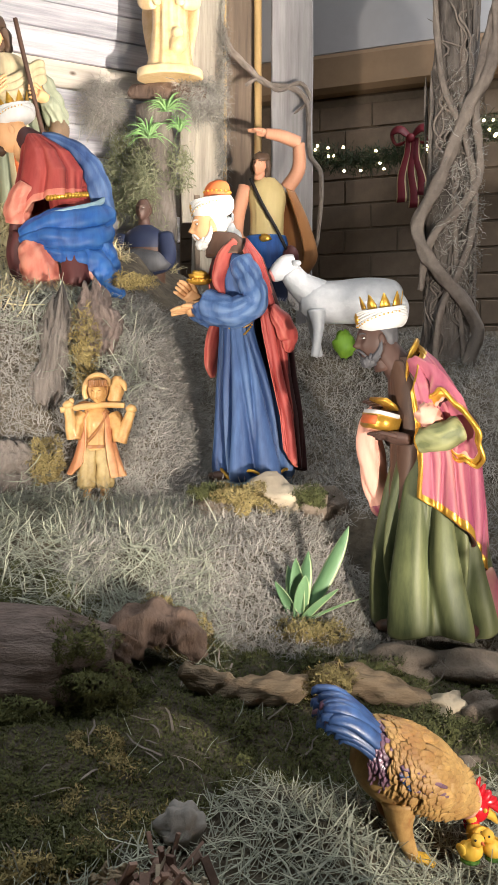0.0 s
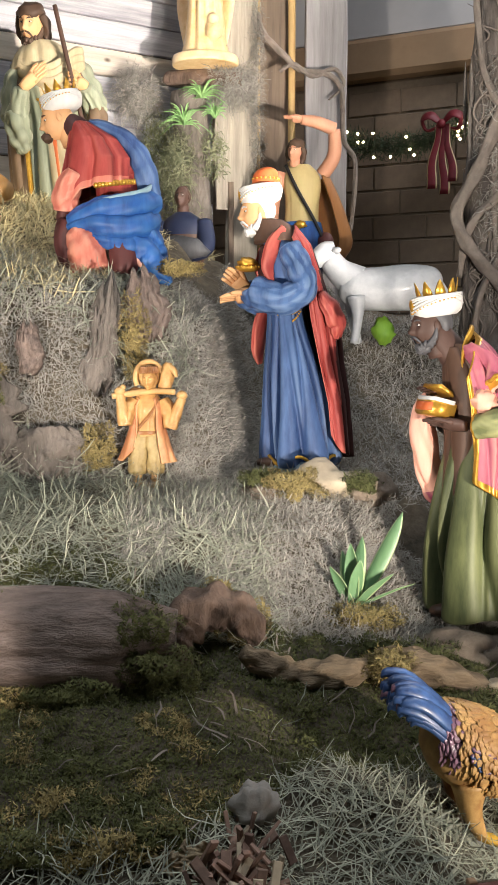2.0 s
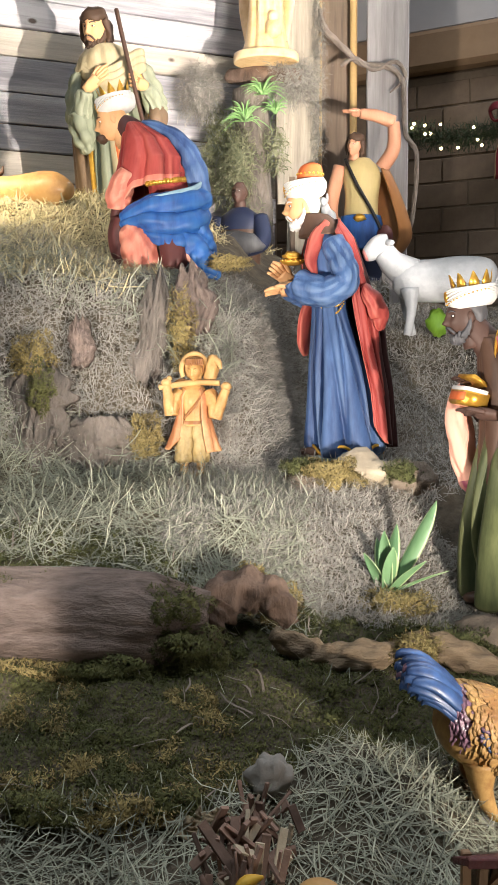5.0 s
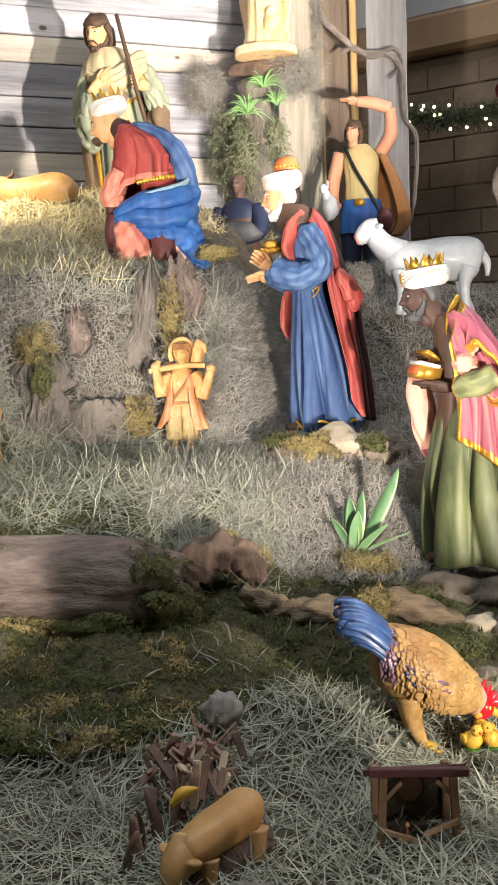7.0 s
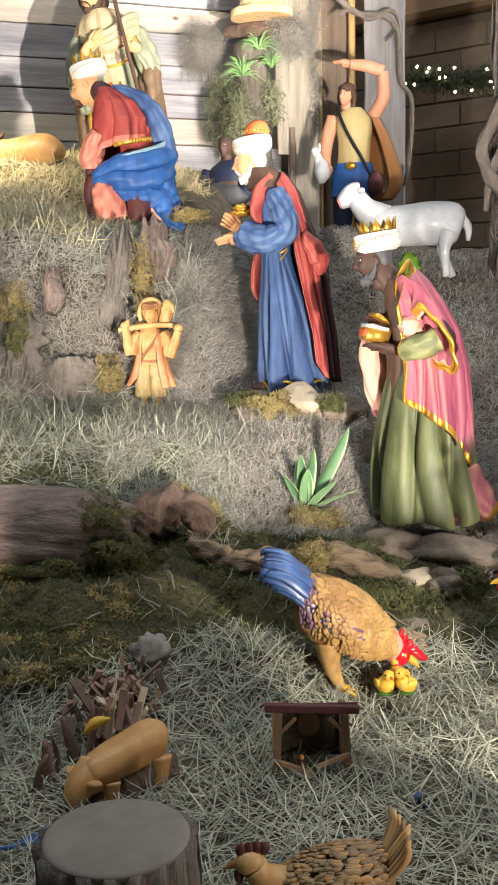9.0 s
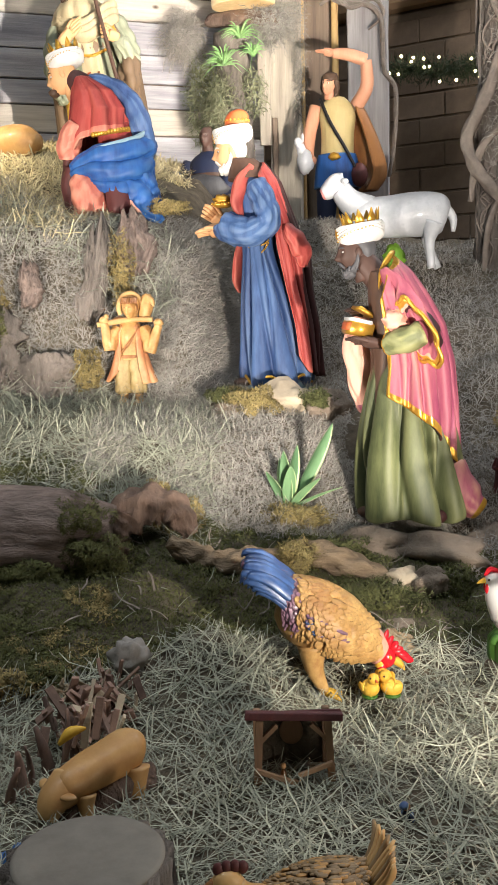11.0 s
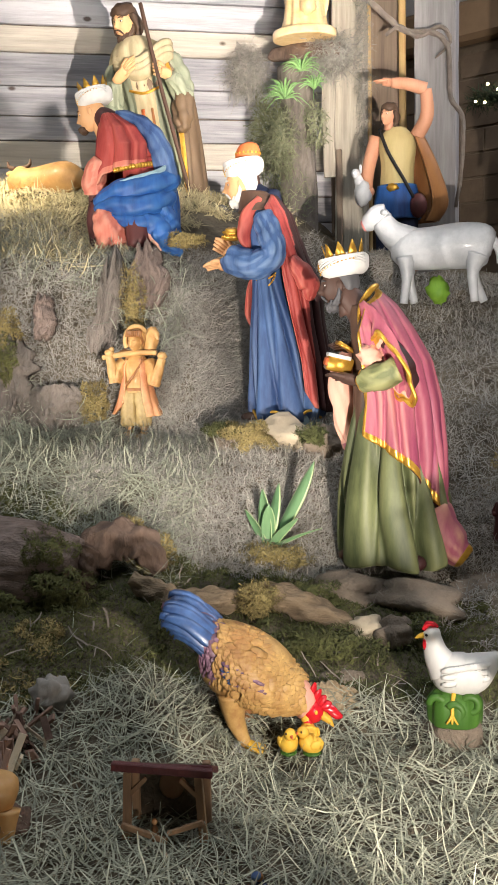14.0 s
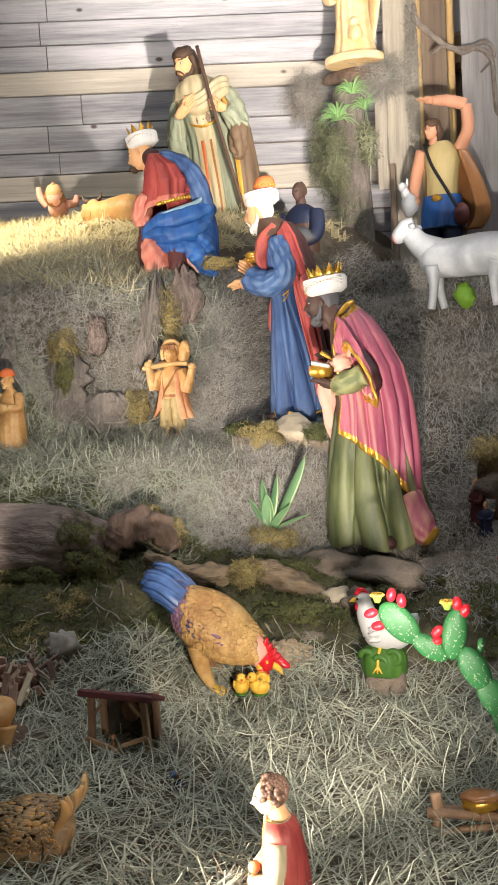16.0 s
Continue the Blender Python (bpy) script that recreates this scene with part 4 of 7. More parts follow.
def king_pink():
    s = Sculpt()
    robe = lambda u, v: P_GREEN if u < 0.58 else P_BROWN
    s.loft([(0.0, 0, 0, 0.160, 0.145, 0.040), (0.003, 0, 0.035, 0.154, 0.140, 0.052), (0.022, 0, 0.2, 0.133, 0.125, 0.050), (0.027, 0, 0.4, 0.114, 0.110, 0.026), (0.025, 0, 0.55, 0.098, 0.102, 0.006), (0.04, 0, 0.67, 0.086, 0.104, 0.003), (0.07, 0, 0.75, 0.07, 0.092, 0), (0.10, 0, 0.80, 0.04, 0.05, 0)], robe, 170, 56, folds=9, phase=0.6)
    s.ball((-0.07, 0.12, 0.014), (0.034, 0.03, 0.024), P_MAROON)
    s.ball((0.15, 0.06, 0.012), (0.04, 0.026, 0.02), P_BROWN)
    s.tube([(-0.10, 0.03, 0.16), (-0.16, 0.04, 0.06), (-0.21, 0.04, 0.02)], [0.055, 0.05, 0.025], lambda u, v: P_GOLD if u > 0.8 else P_PINK, 22, 16, fold=0.008)
    s.loft([(0.045, 0, 0.36, 0.095, 0.095, 0.010), (0.045, 0, 0.50, 0.09, 0.10, 0.007), (0.055, 0, 0.63, 0.085, 0.10, 0.005), (0.08, 0, 0.73, 0.066, 0.088, 0.003), (0.11, 0, 0.79, 0.04, 0.05, 0)], P_BROWN, 70, 28, folds=7, a0=-80, a1=80, out=0.006)
    edge = lambda u, v: P_GOLD if (u < 0.05 and v < 0.5) or u > 0.985 or v < 0.016 or 0.49 < v < 0.5 else (P_PINK if v < 0.5 else P_LEATHER)
    mantle(s, ((0.03, 0.0, 0.165, 0.15), (0.2, 0.005, 0.135, 0.155), (0.35, 0.012, 0.138, 0.155), (0.5, 0.015, 0.128, 0.15), (0.62, 0.03, 0.116, 0.146), (0.72, 0.06, 0.092, 0.138), (0.79, 0.085, 0.07, 0.108), (0.845, 0.11, 0.035, 0.05)), 60, 302, ((60, 0.41), (90, 0.36), (120, 0.30), (145, 0.22), (185, 0.05), (240, 0.12), (302, 0.33)), ((60, 0.70), (95, 0.795), (180, 0.845), (270, 0.80), (302, 0.735)), edge, 0.018, 13, 0.4, 150, 52)
    # gold bordered collar
    s.tube([(0.085, 0.09, 0.66), (0.105, 0.082, 0.72), (0.10, 0.07, 0.79), (0.08, 0.045, 0.835), (0.07, 0.0, 0.85)], [0.005, 0.009, 0.010, 0.010, 0.008], P_GOLD, 10, 24, flat=0.6, wob=0.15)
    # pale far panel of the mantle hanging from the other arm
    s.tube([(0.15, -0.10, 0.66), (0.20, -0.07, 0.58), (0.19, -0.06, 0.47), (0.165, -0.055, 0.36), (0.155, -0.05, 0.31)], [0.02, 0.042, 0.048, 0.04, 0.01], lambda u, v: P_PEACH if u < 0.75 else P_PINK, 40, 34, flat=0.7, fold=0.007, folds=4)
    # wide near sleeve, open to the front, with a gold border
    stations = (((0.075, 0.095, 0.755), 0.05, 0.045), ((0.045, 0.125, 0.725), 0.072, 0.05), ((0.005, 0.15, 0.68), 0.095, 0.05), ((-0.012, 0.16, 0.645), 0.108, 0.05), ((-0.010, 0.168, 0.615), 0.112, 0.058), ((-0.016, 0.172, 0.60), 0.118, 0.066))
    table = resample([(*c, a, b, 0) for c, a, b in stations], 26)
    major, minor = Vector((0.53, -0.15, 0.83)), Vector((0.53, -0.70, -0.46))
    rings = []
    for i, (x, y, z, a, b, _) in enumerate(table):
        u = i / (len(table) - 1)
        ring = []
        for j in range(60):
            t = 2 * math.pi * j / 60
            f = 1 + 0.07 * math.sin(5 * t + 4 * u) * u + 0.04 * math.sin(9 * t - 6 * u)
            ring.append(Vector((x, y, z)) + major * (a * f * math.cos(t)) + minor * (b * f * math.sin(t)))
        rings.append(ring)
    lip = rings[-1]
    mid = sum(lip, Vector()) / len(lip)
    inward = Vector((-0.62, -0.70, 0.35))
    rings += [[mid + (p - mid) * 0.80 for p in lip], [mid + (p - mid) * 0.74 + inward * 0.012 for p in lip], [mid + (p - mid) * 0.6 + inward * 0.05 for p in lip]]
    s.grid(rings, lambda u, v: P_MAROON if u > 0.98 else (P_PEACH if u > 0.93 else (P_GOLD if u > 0.86 else P_PINK)))
    s.tube([*lip, lip[0]], 0.006, P_GOLD, 8)
    s.tube([(-0.03, 0.165, 0.60), (0.03, 0.175, 0.575), (0.075, 0.14, 0.565)], [0.036, 0.036, 0.030], lambda u, v: P_GOLD if u > 0.86 else P_GREEN, 24, 16, fold=0.006)
    s.tube([(0.075, -0.085, 0.73), (0.06, -0.14, 0.62), (0.10, -0.11, 0.57), (0.14, -0.06, 0.60)], [0.05, 0.054, 0.05, 0.036], P_BROWN, 20, 18, fold=0.006)
    hand(s, (0.10, 0.13, 0.565), (0.205, 0.06, 0.575), 0.045, P_DARK, (0.5, 0.5, 0.3))
    hand(s, (0.135, -0.05, 0.66), (0.215, 0.02, 0.665), 0.045, P_DARK, (0.5, -0.5, 0.3))
    s.box((0.18, 0.06, 0.612), (0.075, 0.10, 0.05), P_GOLD, (0, -14, 24))
    s.box((0.182, 0.063, 0.613), (0.078, 0.085, 0.026), P_ORANGE, (0, -14, 24))
    s.box((0.178, 0.065, 0.636), (0.066, 0.10, 0.012), P_WHITE, (0, -14, 24))
    s.box((0.165, 0.03, 0.662), (0.06, 0.10, 0.012), P_GOLD, (0, -34, 24))
    s.ball((0.055, 0.15, 0.635), (0.034, 0.03, 0.035), P_PEACH, lump=0.6)
    chain(s, (0.12, 0.05, 0.69), (0.13, -0.05, 0.69), 0.05)
    head(s, (0.190, 0, 0.852), 0.060, P_DARK, P_GREY, P_GREY, (0, 10, 14))
    turban(s, (0.172, 0, 0.902), 0.065, (0, 8, 14))
    s.tube([(0.11, 0, 0.755), (0.145, 0, 0.80), (0.18, 0, 0.84)], [0.05, 0.042, 0.038], P_DARK, 18, 8)
    return s.thing("king_statue", pose(0.525, 2.66, 0.79, 0, 0, 177), "painted bowing king statue in pink mantle holding a casket", "statue", scale=0.93)


def king_red():
    s = Sculpt()
    blue, deep = P_BRIGHTBLUE, P_LEATHER
    s.loft([(-0.08, 0, 0.12, 0.08, 0.10, 0.004), (-0.085, 0, 0.22, 0.078, 0.10, 0.007), (-0.085, 0, 0.26, 0.080, 0.104, 0.006), (-0.07, 0, 0.33, 0.08, 0.10, 0)], P_RED, 70, 18, folds=8)
    # cape over back and arm, hem dropping to the sleeve
    mantle(s, ((0.2, -0.002, 0.122, 0.125), (0.3, -0.015, 0.130, 0.128), (0.38, -0.022, 0.126, 0.122), (0.45, 0.0, 0.095, 0.10), (0.50, 0.04, 0.05, 0.06), (0.525, 0.06, 0.03, 0.035)), -88, 268, ((-88, 0.28), (-40, 0.22), (20, 0.205), (52, 0.215), (68, 0.265), (84, 0.285), (150, 0.30), (200, 0.31), (268, 0.28)), ((-88, 0.51), (90, 0.515), (268, 0.51)), lambda u, v: P_SALMON if u < 0.10 else P_RED, 0.016, 9, 0.9, 140, 50, 0.01)
    s.tube([(0.06, 0.10, 0.33), (0.095, 0.09, 0.26), (0.10, 0.075, 0.205)], [0.03, 0.042, 0.040], P_SALMON, 30, 20, fold=0.006)
    s.tube([(0.10, 0.07, 0.22), (0.115, 0.05, 0.17)], [0.028, 0.024], deep, 12, 6)
    pts = [(-0.02 + 0.135 * math.cos(a), 0.134 * math.sin(a), 0.279 + 0.03 * (a - 1.5) / 1.3) for a in np.linspace(1.5, 2.8, 30)]
    s.tube(pts, 0.008, P_GOLD, 8)
    for p in pts[::2]:
        s.ball(p, 0.0105, P_GOLD, nu=7, nv=5)
    # blue mantle: hips, folds over the thigh, down the back, trailing end
    s.loft([(-0.095, 0.0, 0.0, 0.10, 0.09, 0.012), (-0.10, 0.0, 0.09, 0.10, 0.10, 0.014), (-0.10, 0, 0.17, 0.10, 0.108, 0.010), (-0.10, 0, 0.225, 0.096, 0.106, 0.004)], blue, 90, 26, folds=7, a0=70, a1=290, out=0.008)
    for pts, radii, f in (([(0.085, 0.09, 0.165), (-0.02, 0.13, 0.195), (-0.11, 0.135, 0.205), (-0.18, 0.08, 0.225), (-0.20, 0.0, 0.25)], [0.025, 0.042, 0.046, 0.044, 0.03], 0.004),
                          ([(0.09, 0.10, 0.145), (0.0, 0.14, 0.15), (-0.10, 0.155, 0.135), (-0.17, 0.115, 0.15), (-0.20, 0.05, 0.18)], [0.012, 0.034, 0.042, 0.044, 0.03], 0.004),
                          ([(0.04, 0.12, 0.125), (-0.05, 0.15, 0.09), (-0.12, 0.15, 0.075), (-0.19, 0.09, 0.11)], [0.010, 0.024, 0.034, 0.03], 0.003),
                          ([(-0.11, 0.13, 0.11), (-0.165, 0.13, 0.06), (-0.21, 0.125, 0.0), (-0.26, 0.115, -0.05)], [0.034, 0.046, 0.040, 0.010], 0.004),
                          ([(-0.16, 0.10, 0.16), (-0.195, 0.09, 0.09), (-0.215, 0.09, 0.03), (-0.23, 0.10, -0.01)], [0.04, 0.042, 0.036, 0.012], 0.004)):
        s.tube(pts, radii, blue, 40, 44, fold=f, folds=5)
    s.tube([(0.02, 0.02, 0.515), (-0.08, 0.04, 0.468), (-0.145, 0.045, 0.40), (-0.175, 0.04, 0.31), (-0.18, 0.04, 0.20)], [0.012, 0.026, 0.036, 0.042, 0.04], P_BLUE, 34, 40, fold=0.006, folds=6)
    s.tube([(-0.02, 0.158, 0.225), (-0.10, 0.165, 0.235), (-0.17, 0.115, 0.26), (-0.2, 0.05, 0.30)], [0.006, 0.015, 0.016, 0.008], P_PALEBLUE, 14, 26, flat=0.6)
    # skirt, shoe and lining below the mantle
    s.tube([(0.05, 0.09, 0.13), (0.03, 0.115, 0.07), (0.01, 0.12, -0.01)], [0.045, 0.058, 0.066], P_SALMON, 34, 24, fold=0.007, folds=6)
    s.tube([(0.09, 0.06, 0.17), (0.10, 0.06, 0.09), (0.085, 0.06, -0.01)], [0.04, 0.038, 0.04], deep, 20, 14, fold=0.006)
    s.tube([(-0.075, 0.125, 0.125), (-0.095, 0.145, 0.07), (-0.105, 0.15, 0.0), (-0.105, 0.15, -0.02)], [0.03, 0.04, 0.045, 0.03], deep, 20, 16, fold=0.004)
    s.tube([(-0.135, 0.15, 0.07), (-0.165, 0.152, 0.02), (-0.195, 0.145, -0.03)], [0.012, 0.022, 0.010], P_PEACH, 14, 14, flat=0.5)
    s.tube([(0.05, 0, 0.475), (0.085, 0, 0.505), (0.115, 0, 0.52)], [0.055, 0.045, 0.03], P_MAROON, 20, 10)
    head(s, (0.130, 0, 0.525), 0.060, P_SKIN, None, None, (0, 20, 6))
    s.ball((0.170, 0, 0.462), (0.020, 0.022, 0.017), P_HAIR, lump=0.3)
    turban(s, (0.115, 0, 0.575), 0.061, (0, 14, 6))
    return s.thing("king_statue", pose(-0.70, 3.47, 1.80, 0, 0, 184), "painted kneeling king statue in red with blue mantle", "statue", scale=1.0)


def joseph():
    s = Sculpt()
    s.loft([(0.0, 0, 0, 0.15, 0.155, 0.016), (0.0, 0, 0.25, 0.13, 0.14, 0.016), (0.0, 0, 0.5, 0.11, 0.125, 0.009), (0.01, -0.01, 0.66, 0.11, 0.14, 0.004), (0.02, -0.015, 0.76, 0.09, 0.135, 0.002), (0.035, -0.03, 0.83, 0.05, 0.06, 0)], lambda u, v: P_MINT if 0.06 < v < 0.94 else P_CREAM, 100, 44, folds=12)
    mantle(s, ((0.0, -0.02, 0.165, 0.215), (0.3, -0.02, 0.15, 0.215), (0.55, -0.015, 0.135, 0.215), (0.68, -0.01, 0.12, 0.19), (0.77, 0.0, 0.10, 0.15), (0.83, 0.02, 0.06, 0.08)), 38, 322, ((38, 0.02), (322, 0.02)), ((38, 0.74), (90, 0.82), (270, 0.82), (322, 0.74)), lambda u, v: P_GOLD if v < 0.012 or 0.488 < v < 0.51 else P_TAN, 0.018, 13, 0.4, 120, 44)
    # shawl with soft rolls
    s.loft([(0.01, -0.01, 0.74, 0.108, 0.150, 0.010), (0.025, -0.02, 0.80, 0.092, 0.115, 0.009), (0.04, -0.03, 0.85, 0.055, 0.062, 0.002)], P_CREAM, 70, 16, folds=9, out=0.010)
    for k in range(3):
        s.tube([(0.07, -0.135, 0.765 - 0.02 * k), (0.135, -0.01, 0.715 - 0.03 * k), (0.10, 0.12, 0.79 - 0.03 * k), (0.04, 0.15, 0.80 - 0.03 * k)], [0.022, 0.026, 0.024, 0.014], P_CREAM, 14, 20, flat=0.6, fold=0.003)
    s.ball((0.085, 0.0, 0.62), (0.035, 0.085, 0.06), P_TAN)
    s.tube([(0.10, -0.075, 0.60), (0.125, 0.0, 0.572), (0.10, 0.08, 0.60)], 0.007, P_GOLD, 8, 14)
    for e in (-1, 1):
        s.tube([(0.11, e * 0.022, 0.5), (0.125, e * 0.026, 0.3), (0.15, e * 0.03, 0.05)], [0.013, 0.016, 0.016], P_SADDLE if e > 0 else P_ORANGE, 10, 16, flat=0.5)
    for e, elbow, wrist, tip in ((-1, (0.06, -0.180, 0.52), (0.13, -0.135, 0.64), (0.155, -0.02, 0.725)), (1, (0.06, 0.180, 0.55), (0.15, 0.14, 0.63), (0.19, 0.065, 0.665))):
        sh = (0.01, e * 0.128, 0.755)
        s.tube([sh, (0.03, e * 0.172, 0.64), elbow, wrist], [0.042, 0.043, 0.043, 0.03], P_MINT, 40, 40, fold=0.010, folds=6)
        s.tube([(0.075, e * 0.175, 0.55), (0.09, e * 0.165, 0.44), (0.10, e * 0.155, 0.37)], [0.046, 0.042, 0.014], P_MINT if e < 0 else P_TAN, 34, 24, fold=0.010, folds=5)
        hand(s, wrist, tip, 0.054, P_SKIN, (0, 0, 1))
    s.tube([(0.17, 0.17, 0.0), (0.185, 0.085, 0.62), (0.17, 0.045, 0.97)], 0.010, P_BROWN, 10, 12)
    head(s, (0.075, -0.055, 0.925), 0.070, P_SKIN, P_HAIR, P_HAIR, (-10, 16, -34), long_hair=True)
    return s.thing("saint_statue", pose(-1.02, 4.60, 2.05, 6, 0, 284), "painted bearded saint statue in tan cloak with staff", "statue", scale=1.03)


def shepherd():
    s = Sculpt()
    for e in (-1, 1):
        s.tube([(0, e * 0.055, 0.42), (0.01, e * 0.06, 0.22), (0.0, e * 0.065, 0.03)], [0.065, 0.055, 0.045], lambda u, v: P_SKIN2 if u > 0.86 else P_NAVY, 16, 14)
        s.ball((0.03, e * 0.065, 0.02), (0.06, 0.03, 0.025), P_SADDLE)
    s.loft([(0, 0, 0.32, 0.10, 0.125, 0.007), (0, 0, 0.42, 0.095, 0.12, 0.004), (0, 0, 0.5, 0.085, 0.105, 0)], P_BRIGHTBLUE, 44, 14, folds=8)
    s.ball((0.095, 0.0, 0.48), (0.015, 0.03, 0.02), P_GOLD, lump=0.4)
    s.loft([(0, 0, 0.48, 0.074, 0.088, 0.005), (0, 0.005, 0.6, 0.078, 0.086, 0.004), (0, 0.005, 0.7, 0.08, 0.098, 0.002), (0, 0.0, 0.755, 0.064, 0.088, 0), (0, 0, 0.80, 0.035, 0.045, 0)], P_YELLOW, 60, 24, folds=7)
    s.loft([(-0.02, 0.06, 0.3, 0.07, 0.15, 0.004), (-0.03, 0.08, 0.4, 0.08, 0.18, 0.004), (-0.03, 0.06, 0.58, 0.08, 0.15, 0.003), (-0.02, 0.04, 0.74, 0.07, 0.1, 0)], P_SADDLE, 30, 18, a0=40, a1=230, out=0.01)
    s.tube([(0.05, -0.08, 0.79), (0.1, -0.02, 0.66), (0.1, 0.06, 0.52), (0.08, 0.11, 0.42)], 0.009, P_BLACK, 8, 14)
    s.ball((0.06, 0.13, 0.38), (0.045, 0.045, 0.065), P_LEATHER)
    # raised left arm shading the eyes, right arm holding a lamb
    s.tube([(0, 0.11, 0.75), (0.03, 0.17, 0.84), (0.05, 0.17, 0.97)], [0.038, 0.036, 0.031], P_SKIN2, 16, 14)
    s.tube([(0.05, 0.17, 0.97), (0.08, 0.08, 1.0), (0.10, 0.0, 1.01)], [0.034, 0.032, 0.025], P_SKIN2, 14, 12)
    hand(s, (0.10, 0.01, 1.01), (0.10, -0.09, 1.03), 0.045, P_SKIN2, (1, 0, 0))
    s.tube([(0, -0.11, 0.76), (0.02, -0.145, 0.62), (0.06, -0.15, 0.50), (0.10, -0.12, 0.46)], [0.038, 0.036, 0.033, 0.026], P_SKIN2, 16, 14)
    s.ball((0.1, -0.16, 0.46), (0.055, 0.045, 0.07), P_SHEEP, lump=0.2)
    s.ball((0.13, -0.19, 0.56), (0.035, 0.022, 0.026), P_SHEEP)
    s.tube([(0.11, -0.17, 0.5), (0.12, -0.185, 0.55)], [0.03, 0.022], P_SHEEP, 10, 4)
    s.ball((0.105, -0.17, 0.585), (0.012, 0.008, 0.025), P_SHEEP)
    head(s, (0.04, -0.03, 0.865), 0.05, P_SKIN2, P_HAIR, None, (-14, 8, -26), long_hair=True)
    return s.thing("shepherd_statue", pose(0.09, 5.12, 1.70, 0, 0, 266), "painted shepherd statue in yellow shirt shading his eyes", "statue", scale=0.985)


def flute_boy():
    s = Sculpt()
    g, coat = P_OCHRE, P_COAT
    s.loft([(0, 0.01, -0.02, 0.14, 0.2, 0.004), (0, 0.01, 0.02, 0.13, 0.19, 0.006), (0, 0.01, 0.035, 0.05, 0.06, 0)], P_OLIVE, 40, 8)
    for e, y in ((-1, -0.075), (1, 0.055)):
        s.tube([(0, y * 0.7, 0.47), (0.01, y, 0.34), (0.015, y * 1.15, 0.2), (0.01, y * 1.15, 0.12), (0.01, y * 1.15, 0.115)], [0.072, 0.074, 0.070, 0.068, 0.04], P_OLIVE, 34, 34, fold=0.010, folds=6)
        s.tube([(0.0, y * 1.1, 0.14), (0.0, y * 1.1, 0.03)], [0.042, 0.036], g, 14, 8)
        s.ball((0.04, y * 1.2, 0.035), (0.075, 0.042, 0.034), g)
    s.loft([(0, -0.01, 0.43, 0.085, 0.12, 0.008), (0, -0.01, 0.55, 0.085, 0.105, 0.008), (0.01, 0, 0.66, 0.09, 0.12, 0.005), (0, 0, 0.74, 0.07, 0.11, 0.002), (0, 0, 0.80, 0.04, 0.05, 0)], g, 60, 26, folds=9)
    s.loft([(0, -0.01, 0.445, 0.092, 0.127, 0.002), (0, -0.01, 0.475, 0.09, 0.122, 0.002)], P_SADDLE, 30, 5)
    s.tube([(0.06, 0.085, 0.74), (0.10, 0.02, 0.62), (0.085, -0.08, 0.50)], [0.014, 0.018, 0.014], P_SADDLE, 10, 12, flat=0.5)
    # open coat, flaring at the hem
    for d0, d1, low in ((28, 150, ((28, 0.20), (70, 0.21), (150, 0.28))), (210, 322, ((210, 0.30), (270, 0.23), (300, 0.22), (322, 0.33)))):
        mantle(s, ((0.2, -0.01, 0.12, 0.245), (0.35, 0.0, 0.125, 0.185), (0.5, 0.0, 0.115, 0.145), (0.68, 0.0, 0.105, 0.14), (0.79, 0.0, 0.06, 0.07)), d0, d1, low, ((28, 0.74), (90, 0.79), (270, 0.79), (322, 0.74)), lambda u, v: coat if v < 0.5 else P_SADDLE, 0.014, 7, 0.3, 44, 30, 0.018)
    for e, sh, el, ha in ((-1, (0.0, -0.11, 0.72), (0.07, -0.19, 0.53), (0.10, -0.225, 0.785)), (1, (0.0, 0.13, 0.72), (0.07, 0.19, 0.50), (0.10, 0.285, 0.75))):
        s.tube([sh, tuple((p + q) / 2 + o for p, q, o in zip(sh, el, (0.01, e * 0.02, 0))), el], [0.058, 0.062, 0.056], g, 26, 20, fold=0.008)
        s.tube([el, tuple((p + q) / 2 for p, q in zip(el, ha)), ha], [0.054, 0.046, 0.034], g, 18, 16, fold=0.004)
        s.ball((ha[0], ha[1], ha[2] + 0.02), (0.04, 0.045, 0.038), g, lump=0.25)
    s.tube([(0.11, -0.29, 0.765), (0.06, 0.0, 0.80), (0.09, 0.23, 0.80)], [0.024, 0.026, 0.024], g, 12, 12, wob=0.06)
    s.ball((0.10, -0.20, 0.84), 0.024, g)
    s.ball((0.02, -0.09, 0.80), (0.05, 0.07, 0.035), P_SADDLE, lump=0.3)
    # lamb on the shoulder
    s.tube([(0.0, 0.14, 0.80), (-0.005, 0.16, 0.90), (0.0, 0.175, 1.0), (0.0, 0.18, 1.04)], [0.05, 0.062, 0.052, 0.025], g, 22, 18, wob=0.06)
    s.tube([(0.02, 0.19, 1.0), (0.05, 0.225, 0.97), (0.06, 0.24, 0.92)], [0.03, 0.028, 0.012], g, 12, 8)
    head(s, (0.045, 0.015, 0.905), 0.082, g, P_SADDLE, None, (0, 14, -16))
    # hood brim round the face and fringe
    s.tube([(0.0, 0.015 + 0.112 * math.cos(a), 0.915 + 0.135 * math.sin(a)) for a in np.linspace(-0.5, math.pi + 0.5, 34)], 0.022, g, 12)
    s.ball((-0.05, 0.015, 0.94), (0.09, 0.105, 0.12), g, nu=22, nv=14)
    for a in np.linspace(-1.0, 1.0, 9):
        s.tube([(0.07, 0.015 + 0.07 * math.sin(a), 1.0), (0.125 - 0.02 * abs(a), 0.015 + 0.085 * math.sin(a), 0.955)], [0.02, 0.008], P_SADDLE, 7, 5)
